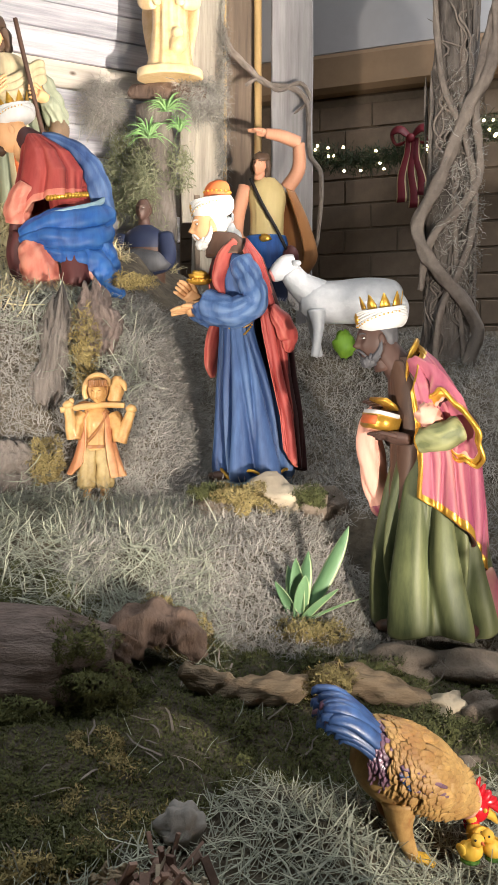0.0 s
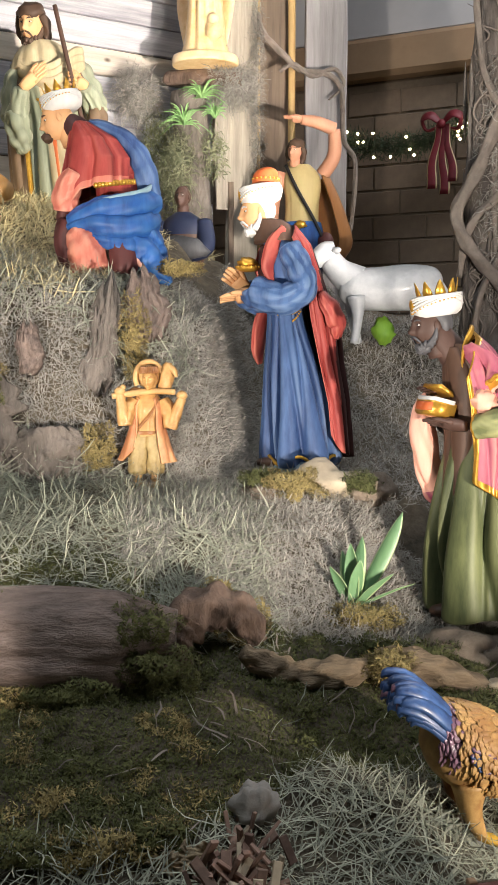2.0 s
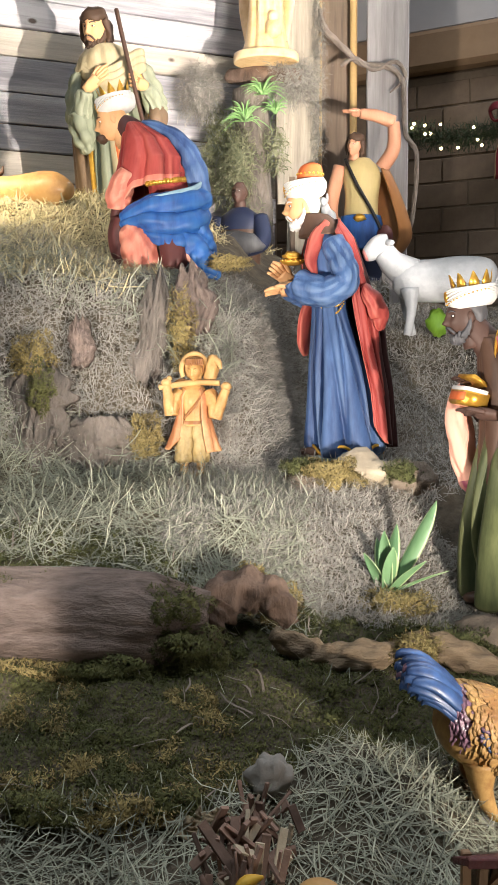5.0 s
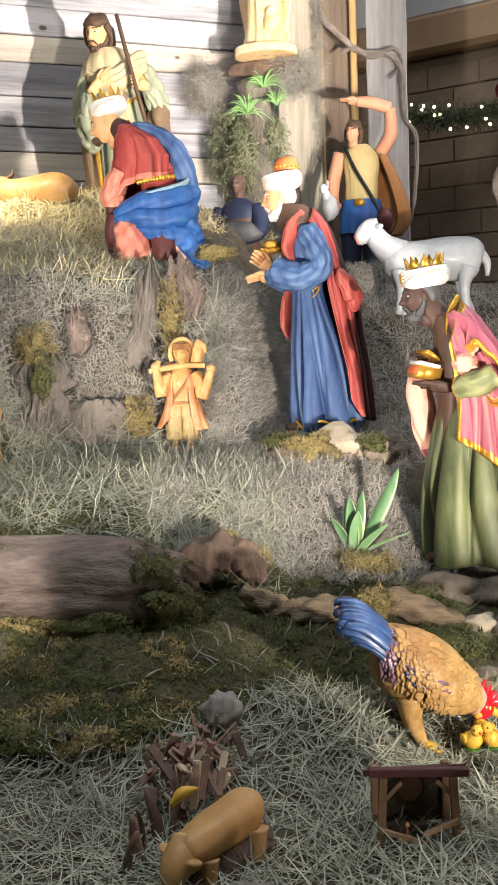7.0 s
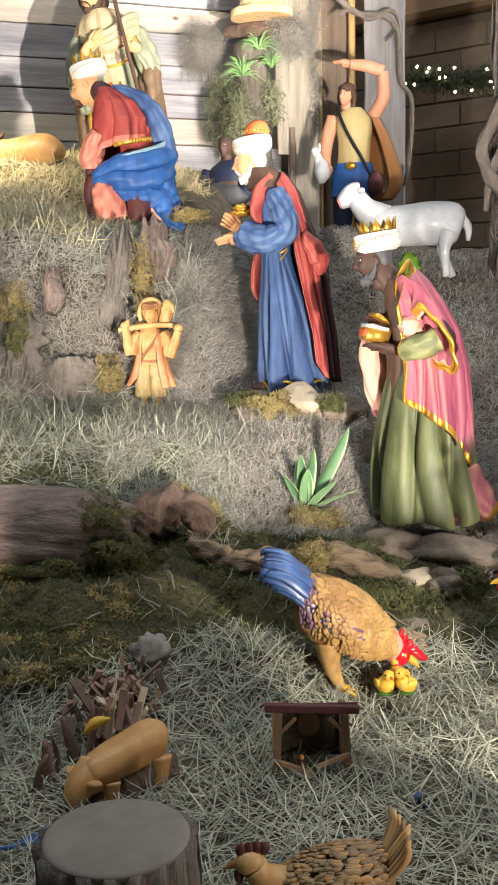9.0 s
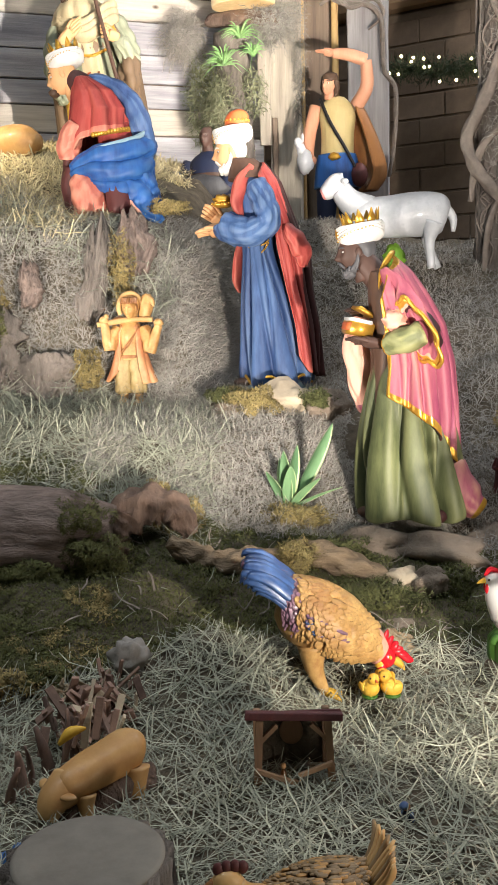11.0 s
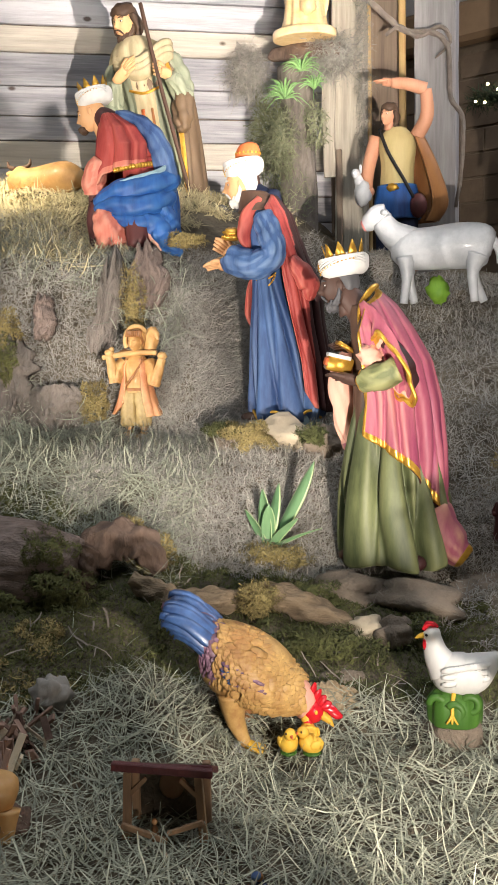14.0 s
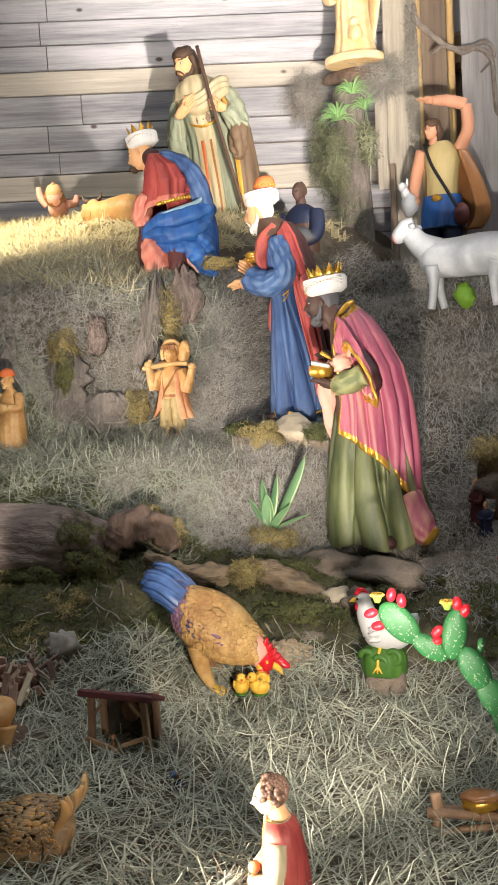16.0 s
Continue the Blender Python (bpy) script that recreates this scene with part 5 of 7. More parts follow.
    return s.thing("shepherd_boy_figurine", pose(-0.475, 3.02, 1.09, 0, 0, 278), "ochre carved shepherd boy figurine with a lamb, on hay", "figurine", scale=0.375)


def angel():
    s = Sculpt()
    g = P_ANGEL
    s.loft([(0, 0, 0, 0.15, 0.15, 0.012), (0.0, 0, 0.1, 0.13, 0.12, 0.014), (0.02, 0, 0.3, 0.10, 0.10, 0.012), (0.02, 0, 0.45, 0.10, 0.115, 0.006), (0.02, 0, 0.55, 0.07, 0.1, 0), (0.02, 0, 0.6, 0.03, 0.035, 0)], g, 56, 28, folds=9)
    s.tube([(-0.05, 0.08, 0.0), (-0.07, 0.1, 0.15), (-0.1, 0.12, 0.4), (-0.1, 0.1, 0.62)], [0.03, 0.06, 0.08, 0.03], g, 16, 16, flat=0.35)
    s.tube([(-0.05, -0.08, 0.0), (-0.07, -0.1, 0.15), (-0.1, -0.12, 0.4), (-0.1, -0.1, 0.62)], [0.03, 0.06, 0.08, 0.03], g, 16, 16, flat=0.35)
    for e in (-1, 1):
        s.tube([(0.02, e * 0.1, 0.52), (0.06, e * 0.15, 0.40), (0.13, e * 0.09, 0.36)], [0.04, 0.045, 0.03], g, 14, 12)
        s.ball((0.15, e * 0.07, 0.37), 0.028, g)
    s.ball((0.13, 0.05, 0.12), (0.04, 0.05, 0.06), g, lump=0.3)
    s.ball((0.14, 0.05, 0.19), 0.035, g)
    head(s, (0.03, 0, 0.67), 0.05, g, g)
    s.loft([(0.02, 0, -0.05, 0.15, 0.19, 0), (0.02, 0, -0.045, 0.16, 0.2, 0.004), (0.02, 0, -0.005, 0.16, 0.2, 0.004), (0.02, 0, 0.005, 0.15, 0.19, 0)], g, 40, 8)
    return s.thing("angel_figurine", pose(-0.41, 5.17, 3.04, 0, 0, 272), "gold painted kneeling angel figurine on the shelf", "figurine", scale=0.85)


def lamb_bearer():
    # Dark skin and cloth colours take in the shadow behind the kings.
    s = Sculpt()
    s.loft([(0, 0, 0, 0.12, 0.13, 0.01), (0, 0, 0.3, 0.1, 0.11, 0.008), (0, 0, 0.55, 0.09, 0.12, 0.003), (0, 0, 0.66, 0.08, 0.12, 0), (0, 0, 0.72, 0.035, 0.045, 0)], lambda u, v: P_NAVY if u > 0.55 else P_BROWN, 40, 24, folds=8)
    for e in (-1, 1):
        s.tube([(0, e * 0.12, 0.66), (0.05, e * 0.15, 0.52), (0.13, e * 0.08, 0.46)], [0.05, 0.05, 0.035], P_NAVY, 14, 12)
    s.ball((0.13, 0.02, 0.5), (0.06, 0.16, 0.075), P_GREY, lump=0.3)
    s.ball((0.15, -0.15, 0.56), (0.04, 0.05, 0.045), P_GREY)
    head(s, (0.02, 0, 0.80), 0.054, P_DARK, P_HAIR)
    return s.thing("lamb_bearer_statue", pose(-0.47, 4.42, 1.57, 0, 0, 255), "statue coloured dark for its shadow, carrying a grey lamb beside the column", "statue", scale=0.8)


def sheep():
    s = Sculpt()
    w = P_SHEEP
    s.tube([(0.20, 0, 0.24), (0.14, 0, 0.24), (0.0, 0, 0.235), (-0.14, 0, 0.245), (-0.235, 0, 0.24), (-0.26, 0, 0.235)], [0.045, 0.085, 0.095, 0.10, 0.085, 0.04], w, 24, 24, wob=0.02)
    s.tube([(0.12, 0, 0.26), (0.2, 0, 0.31), (0.245, 0, 0.365)], [0.08, 0.06, 0.05], w, 18, 12)
    s.tube([(0.225, 0, 0.395), (0.265, 0, 0.385), (0.315, 0, 0.355), (0.335, 0, 0.345)], [0.045, 0.052, 0.036, 0.022], lambda u, v: P_NOSE if u > 0.78 else w, 18, 16)
    for e in (-1, 1):
        s.ball((0.225, e * 0.058, 0.395), (0.018, 0.035, 0.014), w, (0, 0, 20 * e))
        s.ball((0.285, e * 0.037, 0.388), (0.011, 0.006, 0.008), P_BLACK)
        s.tube([(0.13, e * 0.055, 0.2), (0.125, e * 0.06, 0.11), (0.12 + 0.02 * e, e * 0.06, 0.0)], [0.045, 0.024, 0.019], w, 12, 10)
        s.tube([(-0.19, e * 0.055, 0.2), (-0.17, e * 0.06, 0.12), (-0.20 + 0.02 * e, e * 0.06, 0.0)], [0.055, 0.026, 0.019], w, 12, 10)
    s.tube([(-0.25, 0, 0.27), (-0.285, 0, 0.22), (-0.285, 0, 0.16)], [0.022, 0.02, 0.01], w, 10, 8)
    s.ball((-0.01, -0.03, 0.055), (0.05, 0.032, 0.06), P_LIME, lump=0.5)
    return s.thing("sheep_statue", pose(0.41, 4.24, 1.555, 0, 0, 184) @ Matrix.Diagonal((0.95, 1, 1, 1)), "glossy white painted sheep statue with a pink nose", "sheep statue")


def red_rooster():
    root = empty("rooster_figurine", pose(0.318, 1.87, 0.535, 0, 0, 8) @ Matrix.Diagonal((0.79, 0.96, 0.95, 1)), "golden painted rooster figurine with iridescent blue tail", "rooster figurine")
    s = Sculpt()
    s.tube([(-0.135, 0, 0.235), (-0.09, 0, 0.215), (-0.02, 0, 0.195), (0.06, 0, 0.170), (0.115, 0, 0.14)], [0.04, 0.078, 0.094, 0.08, 0.05], P_FEATHER, 28, 20, flat=0.9)
    rf = random.Random(21)
    for i in range(1100):
        t, a = rf.random(), rf.uniform(-2.4, 2.4)
        c = Vector((-0.125 + 0.27 * t, 0, 0.232 - 0.108 * t))
        r = 0.045 + 0.055 * math.sin(math.pi * min(1, t * 0.86 + 0.12))
        u = Vector((0.12, math.sin(a), math.cos(a) * 0.92)).normalized()
        p = c + u * r
        d = (Vector((-1, rf.uniform(-0.35, 0.35), rf.uniform(-0.3, 0.15))) + u * 0.1).normalized()
        k = rf.uniform(0.8, 1.5)
        scale_feather(s, p - u * 0.003, d, u, 0.029 * k, 0.020 * k, P_MAUVE if t < 0.16 + rf.uniform(-0.05, 0.05) else P_FEATHER)
    s.part("body", root)
    s = Sculpt()
    s.tube([(0.09, 0, 0.155), (0.135, 0, 0.125), (0.165, 0, 0.095)], [0.055, 0.042, 0.032], P_PEACH, 20, 12, fold=0.003)
    s.ball((0.178, 0, 0.088), (0.032, 0.026, 0.028), P_COMB)
    for e in (-1, 1):
        s.ball((0.19, e * 0.024, 0.095), 0.005, P_CHICK)
    s.part("head", root, "red faced head on a pinkish neck")
    s = Sculpt()
    for j in range(6):
        s.tube([(0.17 + 0.008 * j, 0, 0.105), (0.18 + 0.013 * j, 0, 0.142 - 0.012 * j), (0.186 + 0.015 * j, 0, 0.158 - 0.016 * j)], [0.011, 0.012, 0.003], P_COMB, 8, 5, flat=0.6)
    s.part("comb", root, "bright red comb")
    for e in (-1, 1):
        s = Sculpt()
        s.ball((0.165, e * 0.018, 0.058), (0.014, 0.008, 0.024), P_COMB)
        s.part("wattle", root, "red wattle")
    s = Sculpt()
    s.tube([(0.20, 0, 0.083), (0.222, 0, 0.069), (0.235, 0, 0.053)], [0.013, 0.01, 0.002], P_CHICK, 8, 5)
    s.part("beak", root, "yellow beak")
    rg = random.Random(8)
    for j in range(54):
        s = Sculpt()
        t, y, l = rg.random(), rg.uniform(-0.05, 0.05), rg.uniform(0.45, 1.0)
        tip = (-0.135 - 0.10 * l, y * 1.3, 0.262 + 0.035 * l + 0.065 * t * l)
        s.tube([(-0.065, y, 0.205 + 0.05 * t), (-0.11, y * 1.2, 0.243 + 0.052 * t), (-0.125 - 0.05 * l, y * 1.3, 0.262 + 0.018 * l + 0.07 * t * l), tip, (tip[0] - 0.012, tip[1], tip[2] - 0.012)], [0.016, 0.019, 0.016, 0.011, 0.002], P_MAUVE if j % 6 == 0 else P_TAIL, 7, 12, flat=0.45)
        s.part("tail_plume", root, "mauve tail plume" if j % 6 == 0 else "glossy blue tail plume")
    for e in (-1, 1):
        s = Sculpt()
        for j in range(40):
            a, t = rg.uniform(-0.5, 0.5), rg.random()
            u = Vector((0.0, e * math.cos(a), math.sin(a) + 0.15)).normalized()
            scale_feather(s, Vector((0.045 - 0.085 * t, e * 0.094, 0.175 + 0.03 * t + 0.045 * math.sin(a))) - u * 0.002, Vector((-1, 0, 0.35)), u, 0.05, 0.012, P_TAIL if t > 0.45 and rg.random() < 0.7 else P_MAUVE, 0.14)
        s.part("wing", root, "mauve and blue folded wing")
        s = Sculpt()
        s.tube([(-0.04, e * 0.04, 0.14), (-0.035, e * 0.045, 0.08), (-0.005, e * 0.045, 0.02)], [0.048, 0.028, 0.014], P_FEATHER if e < 0 else P_SADDLE, 14, 10)
        for a in (-0.5, 0, 0.5):
            s.tube([(-0.005, e * 0.045, 0.02), (0.05 * math.cos(a), e * 0.045 + 0.04 * math.sin(a), 0.006)], [0.012, 0.006], P_CHICK, 8, 4)
        s.part("leg", root, "yellow leg and foot")
    s = Sculpt()
    s.ball((-0.01, 0.0, 0.0), (0.075, 0.06, 0.022), P_STONE, lump=0.3)
    s.part("base", root, "grey stone painted base")
    return root


def chick(x, y, heading, first=None):
    if first:
        return copy_thing(first, pose(x, y, 0.555, 0, 0, heading))
    s = Sculpt()
    s.tube([(-0.02, 0, 0.026), (-0.008, 0, 0.02), (0.008, 0, 0.024), (0.014, 0, 0.036)], [0.006, 0.017, 0.017, 0.010], P_CHICK, 12, 12)
    s.ball((0.017, 0, 0.045), 0.0115, P_CHICK)
    s.tube([(0.026, 0, 0.045), (0.034, 0, 0.043)], [0.004, 0.001], P_ORANGE, 6, 3)
    for e in (-1, 1):
        s.ball((-0.004, e * 0.016, 0.024), (0.012, 0.004, 0.009), P_CHICK, (0, 15, 0))
        s.ball((0.022, e * 0.009, 0.049), 0.0022, P_BLACK, nu=6, nv=4)
    s.ball((0, 0, 0.004), (0.018, 0.016, 0.006), P_GRASS)
    return s.thing("chick_figurine", pose(x, y, 0.555, 0, 0, heading), "small yellow painted chick figurine in the hay", "chick figurine", "chicks by the rooster", scale=1.15)


def white_hen():
    root = empty("white_hen_figurine", pose(0.757, 1.985, 0.60, 0, 0, 186) @ Matrix.Diagonal((0.95, 0.95, 0.95, 1)), "white painted hen figurine on a green base", "hen figurine")
    w = P_WHITE
    s = Sculpt()
    s.loft([(0, 0, -0.01, 0.060, 0.052, 0.003), (0, 0, 0.02, 0.062, 0.054, 0.004), (0, 0, 0.05, 0.056, 0.046, 0.006), (0, 0, 0.072, 0.03, 0.025, 0.004)], P_GRASS, 50, 18, folds=9)
    for k, (x, y, z) in enumerate(((0.04, 0.035, 0.04), (-0.035, 0.035, 0.045), (0.0, 0.048, 0.03), (0.03, -0.04, 0.04))):
        s.tube([(x + 0.018 * math.cos(a), y, z + 0.018 * math.sin(a)) for a in np.linspace(0.3 * k, 0.3 * k + 4.4, 14)], [0.009] * 14, P_GRASS, 8)
    s.part("base", root, "green painted base with scrolls")
    s = Sculpt()
    s.tube([(0.045, 0, 0.112), (0.025, 0, 0.107), (-0.03, 0, 0.106), (-0.065, 0, 0.126), (-0.095, 0, 0.152), (-0.10, 0, 0.155)], [0.02, 0.045, 0.050, 0.036, 0.012, 0.004], w, 26, 26)
    s.tube([(0.02, 0, 0.112), (0.042, 0, 0.15), (0.05, 0, 0.185), (0.053, 0, 0.204), (0.055, 0, 0.212)], [0.042, 0.030, 0.021, 0.019, 0.008], w, 20, 22)
    s.part("body", root)
    s = Sculpt()
    s.tube([(0.072, 0, 0.206), (0.062, 0, 0.219), (0.05, 0, 0.221), (0.038, 0, 0.214)], [0.005, 0.008, 0.009, 0.004], P_COMB, 10, 14, flat=0.5, wob=0.25)
    s.part("comb", root, "red comb")
    s = Sculpt()
    s.tube([(0.068, 0, 0.194), (0.080, 0, 0.191), (0.092, 0, 0.185)], [0.008, 0.006, 0.001], P_CHICK, 8, 6)
    s.part("beak", root, "yellow beak")
    for e in (-1, 1):
        s = Sculpt()
        s.ball((0.066, e * 0.010, 0.174), (0.008, 0.006, 0.014), P_COMB, nu=10, nv=7)
        s.part("wattle", root, "red wattle")
        s = Sculpt()
        s.ball((0.064, e * 0.0165, 0.199), 0.0035, P_BLACK, nu=8, nv=6)
        s.part("eye", root, "black eye")
        s = Sculpt()
        for j in range(24):
            t, r = (j % 8) / 7, j // 8
            u = Vector((0, e, 0.25)).normalized()
            scale_feather(s, Vector((0.012 - 0.075 * t, e * (0.049 - 0.012 * t), 0.128 - 0.016 * r + 0.012 * t)), Vector((-1, 0, 0.2)), u, 0.034, 0.016, w, 0.08)
        s.part("wing", root)
        s = Sculpt()
        s.tube([(0.0, e * 0.02, 0.078), (0.004, e * 0.046, 0.05), (0.005, e * 0.057, 0.022)], [0.007, 0.005, 0.004], P_CHICK, 8, 8)
        for a in (-0.7, 0, 0.7):
            s.tube([(0.005, e * 0.057, 0.024), (0.005 + 0.02 * math.sin(a), e * 0.062, 0.006)], [0.004, 0.002], P_CHICK, 6, 3)
        s.part("leg", root, "yellow leg and foot")
    return root


def brown_hen():
    root = empty("brown_hen_figurine", pose(0.385, 0.98, 0.50, 0, 0, 196) @ Matrix.Diagonal((0.98, 0.98, 0.98, 1)), "mottled brown painted hen figurine with raised tail", "hen figurine")
    s = Sculpt()
    s.tube([(0.085, 0, 0.085), (0.05, 0, 0.075), (0.0, 0, 0.07), (-0.05, 0, 0.085), (-0.085, 0, 0.12)], [0.03, 0.055, 0.062, 0.052, 0.025], P_MOTTLE, 24, 20)
    rf = random.Random(23)
    for i in range(900):
        t, a = rf.random(), rf.uniform(-2.2, 2.2)
        c = Vector((0.07 - 0.15 * t, 0, 0.078 + 0.028 * t))
        u = Vector((0, math.sin(a), math.cos(a)))
        p = c + u * (0.039 + 0.025 * math.sin(math.pi * (0.1 + 0.8 * t)))
        d = (Vector((-1, rf.uniform(-0.3, 0.3), rf.uniform(-0.1, 0.3))) + u * 0.1).normalized()
        k = rf.uniform(0.7, 1.3)
        scale_feather(s, p - u * 0.0015, d, u, 0.016 * k, 0.009 * k, P_MOTTLE if rf.random() < 0.75 else P_OCHRE, 0.04)
    s.part("body", root)
    for j in range(9):
        s = Sculpt()
        y = (j - 4) * 0.007
        s.tube([(-0.07, y, 0.10), (-0.105, y * 1.6, 0.15), (-0.125 + abs(y) * 0.6, y * 2.2, 0.185)], [0.010, 0.012, 0.004], P_MOTTLE if j % 3 == 0 else P_OCHRE, 8, 8, flat=0.5)
        s.part("tail_plume", root, "upright golden tail feather")
    s = Sculpt()
    s.tube([(0.075, 0, 0.095), (0.105, 0, 0.115), (0.118, 0, 0.135)], [0.035, 0.024, 0.02], P_OCHRE, 16, 8)
    s.ball((0.125, 0, 0.142), (0.024, 0.018, 0.02), P_OCHRE)
    s.part("head", root, "ochre head and neck")
    s = Sculpt()
    for j in range(4):
        s.ball((0.138 - 0.012 * j, 0, 0.163 + 0.003 * math.sin(j)), (0.009, 0.005, 0.011), P_LEATHER, nu=8, nv=6)
    s.part("comb", root, "dark red comb")
    s = Sculpt()
    s.ball((0.142, 0, 0.122), (0.008, 0.009, 0.014), P_LEATHER, nu=8, nv=6)
    s.part("wattle", root, "dark red wattle")
    s = Sculpt()
    s.tube([(0.145, 0, 0.142), (0.166, 0, 0.134)], [0.008, 0.001], P_SADDLE, 8, 4)
    s.part("beak", root, "brown beak")
    s = Sculpt()
    s.ball((0.0, 0, 0.02), (0.06, 0.05, 0.022), P_GRASS, lump=0.3)
    s.part("base", root, "green painted base")
    return root


def wooden_bull():
    root = empty("cattle_figurine", pose(-0.06, 1.325, 0.528, 0, 0, 235) @ Matrix.Diagonal((1.1, 1.1, 1.05, 1)), "smooth ochre carved grazing cattle figurine on a bark block", "cattle figurine")
    g = P_OCHRE
    s = Sculpt()
    s.tube([(-0.088, 0, 0.075), (-0.07, 0, 0.078), (-0.02, 0, 0.072), (0.03, 0, 0.064), (0.07, 0, 0.055), (0.088, 0, 0.05)], [0.02, 0.044, 0.045, 0.042, 0.038, 0.02], g, 30, 26, wob=0.02, flat=0.85)
    s.part("body", root)
    s = Sculpt()
    s.tube([(0.06, 0, 0.06), (0.092, 0.005, 0.048), (0.108, 0.01, 0.028), (0.114, 0.012, 0.02)], [0.036, 0.028, 0.019, 0.012], g, 18, 14)
    s.part("head", root)
    for e in (-1, 1):
        s = Sculpt()
        s.ball((0.085, e * 0.032, 0.060), (0.010, 0.018, 0.006), g, (0, 0, 25 * e))
        s.part("ear", root)
        for x, z, r in ((0.045, 0.045, 0.019), (-0.062, 0.055, 0.025)):
            s = Sculpt()
            s.tube([(x, e * 0.026, z), (x + 0.004, e * 0.032, z * 0.5), (x + 0.006, e * 0.034, 0.0)], [r, r * 0.7, r * 0.6], g, 12, 8)
            s.part("leg", root)
    s = Sculpt()
    s.tube([(-0.10, 0, 0.0), (-0.06, 0, 0.008), (0.04, 0, 0.0), (0.10, 0, -0.006)], [0.034, 0.044, 0.042, 0.026], M_BARKB, 30, 26, wob=0.12, fold=0.003)
    s.part("base", root, "dark rough bark block")
    return root


def crib_ox():
    s = Sculpt()
    g = P_OCHRE
    s.tube([(-0.3, 0, 0.09), (-0.2, 0, 0.1), (0.0, 0, 0.09), (0.15, 0, 0.1), (0.2, 0, 0.09)], [0.04, 0.095, 0.09, 0.08, 0.04], g, 24, 20, wob=0.03)
    s.tube([(0.14, -0.03, 0.12), (0.2, -0.09, 0.16), (0.22, -0.15, 0.13)], [0.065, 0.055, 0.038], g, 16, 12)
    for e in (-1, 1):
        s.tube([(0.2 + e * 0.03, -0.075, 0.2), (0.205 + e * 0.075, -0.08, 0.215), (0.21 + e * 0.085, -0.085, 0.25)], [0.014, 0.012, 0.004], P_BROWN, 8, 6)
        s.ball((0.2 + e * 0.065, -0.07, 0.175), (0.035, 0.012, 0.016), g)
        s.ball((0.215 + e * 0.03, -0.135, 0.165), 0.006, P_BLACK)
    s.tube([(-0.2, -0.07, 0.05), (-0.1, -0.11, 0.03), (-0.22, -0.13, 0.02)], [0.045, 0.035, 0.022], g, 12, 10)
    return s.thing("ox_statue", pose(-1.35, 3.92, 2.08, 0, 0, 172), "ochre reclining ox statue in the straw", "ox statue", scale=0.8)


def infant():
    s = Sculpt()
    s.tube([(-0.14, 0, 0.05), (-0.05, 0, 0.07), (0.05, 0, 0.08), (0.09, 0, 0.09)], [0.03, 0.055, 0.06, 0.035], P_PEACH, 18, 14)
    s.tube([(0.04, -0.06, 0.10), (0.06, -0.1, 0.15), (0.07, -0.11, 0.21)], [0.03, 0.024, 0.018], P_PEACH, 12, 10)
    s.tube([(0.04, 0.06, 0.10), (0.0, 0.11, 0.12), (-0.02, 0.12, 0.17)], [0.03, 0.024, 0.018], P_PEACH, 12, 10)
    s.ball((0.145, 0, 0.125), (0.06, 0.055, 0.062), P_PEACH, nu=18, nv=12)
    s.ball((0.135, 0, 0.12), (0.062, 0.064, 0.058), P_SADDLE, nu=18, nv=12, lump=0.3)
    s.ball((0.165, 0, 0.145), (0.050, 0.052, 0.052), P_SKIN, nu=18, nv=12)
    s.ball((0.20, 0, 0.185), 0.010, P_SKIN)
    return s.thing("infant_figure", pose(-1.96, 4.30, 2.20, 0, -10, 300), "pale infant figure lying in golden straw", "statue", scale=0.9)


def small_man():
    s = Sculpt()
    s.loft([(0, 0, 0, 0.12, 0.13, 0.01), (0, 0, 0.3, 0.11, 0.125, 0.01), (0, 0, 0.6, 0.10, 0.13, 0.006), (0.01, 0, 0.74, 0.08, 0.12, 0.002), (0.02, 0, 0.80, 0.04, 0.05, 0)], lambda u, v: P_ORANGE if (v < 0.12 or v > 0.88) else P_CREAM, 44, 22, folds=8)
    s.loft([(-0.01, 0, 0.2, 0.125, 0.14, 0.006), (0, 0, 0.55, 0.115, 0.14, 0.004), (0.01, 0, 0.74, 0.09, 0.13, 0.002), (0.02, 0, 0.80, 0.06, 0.07, 0)], lambda u, v: P_RED if v < 0.3 or v > 0.7 else P_CREAM, 40, 20, a0=40, a1=320, out=0.012)
    for e in (-1, 1):
        s.tube([(0.02, e * 0.12, 0.72), (0.05, e * 0.16, 0.55), (0.13, e * 0.08, 0.5)], [0.05, 0.055, 0.035], P_CREAM, 14, 12)
        s.ball((0.15, e * 0.06, 0.5), 0.032, P_SKIN)
    head(s, (0.05, 0, 0.9), 0.08, P_SKIN, P_HAIR, None, (0, 10, 0))
    rh = random.Random(5)
    for i in range(150):
        a, b = rh.uniform(0.9, 5.4), rh.uniform(-0.2, 1.4)
        d = Vector((math.cos(a) * math.cos(b), math.sin(a) * math.cos(b), math.sin(b)))
        s.ball(Vector((0.04, 0, 0.925)) + d * 0.082, rh.uniform(0.010, 0.018), P_BROWN, nu=8, nv=6)
    return s.thing("villager_figurine", pose(0.895, 1.05, 0.40, 0, 0, 205), "small painted villager figurine in cream and red", "figurine", scale=0.345)


king_blue()
king_pink()
king_red()
joseph()
shepherd()
flute_boy()
angel()
lamb_bearer()
sheep()
red_rooster()
c0 = chick(0.425, 1.80, -60)
chick(0.475, 1.81, -150, c0)
chick(0.455, 1.86, 120, c0)
white_hen()
brown_hen()
wooden_bull()
crib_ox()
infant()
small_man()


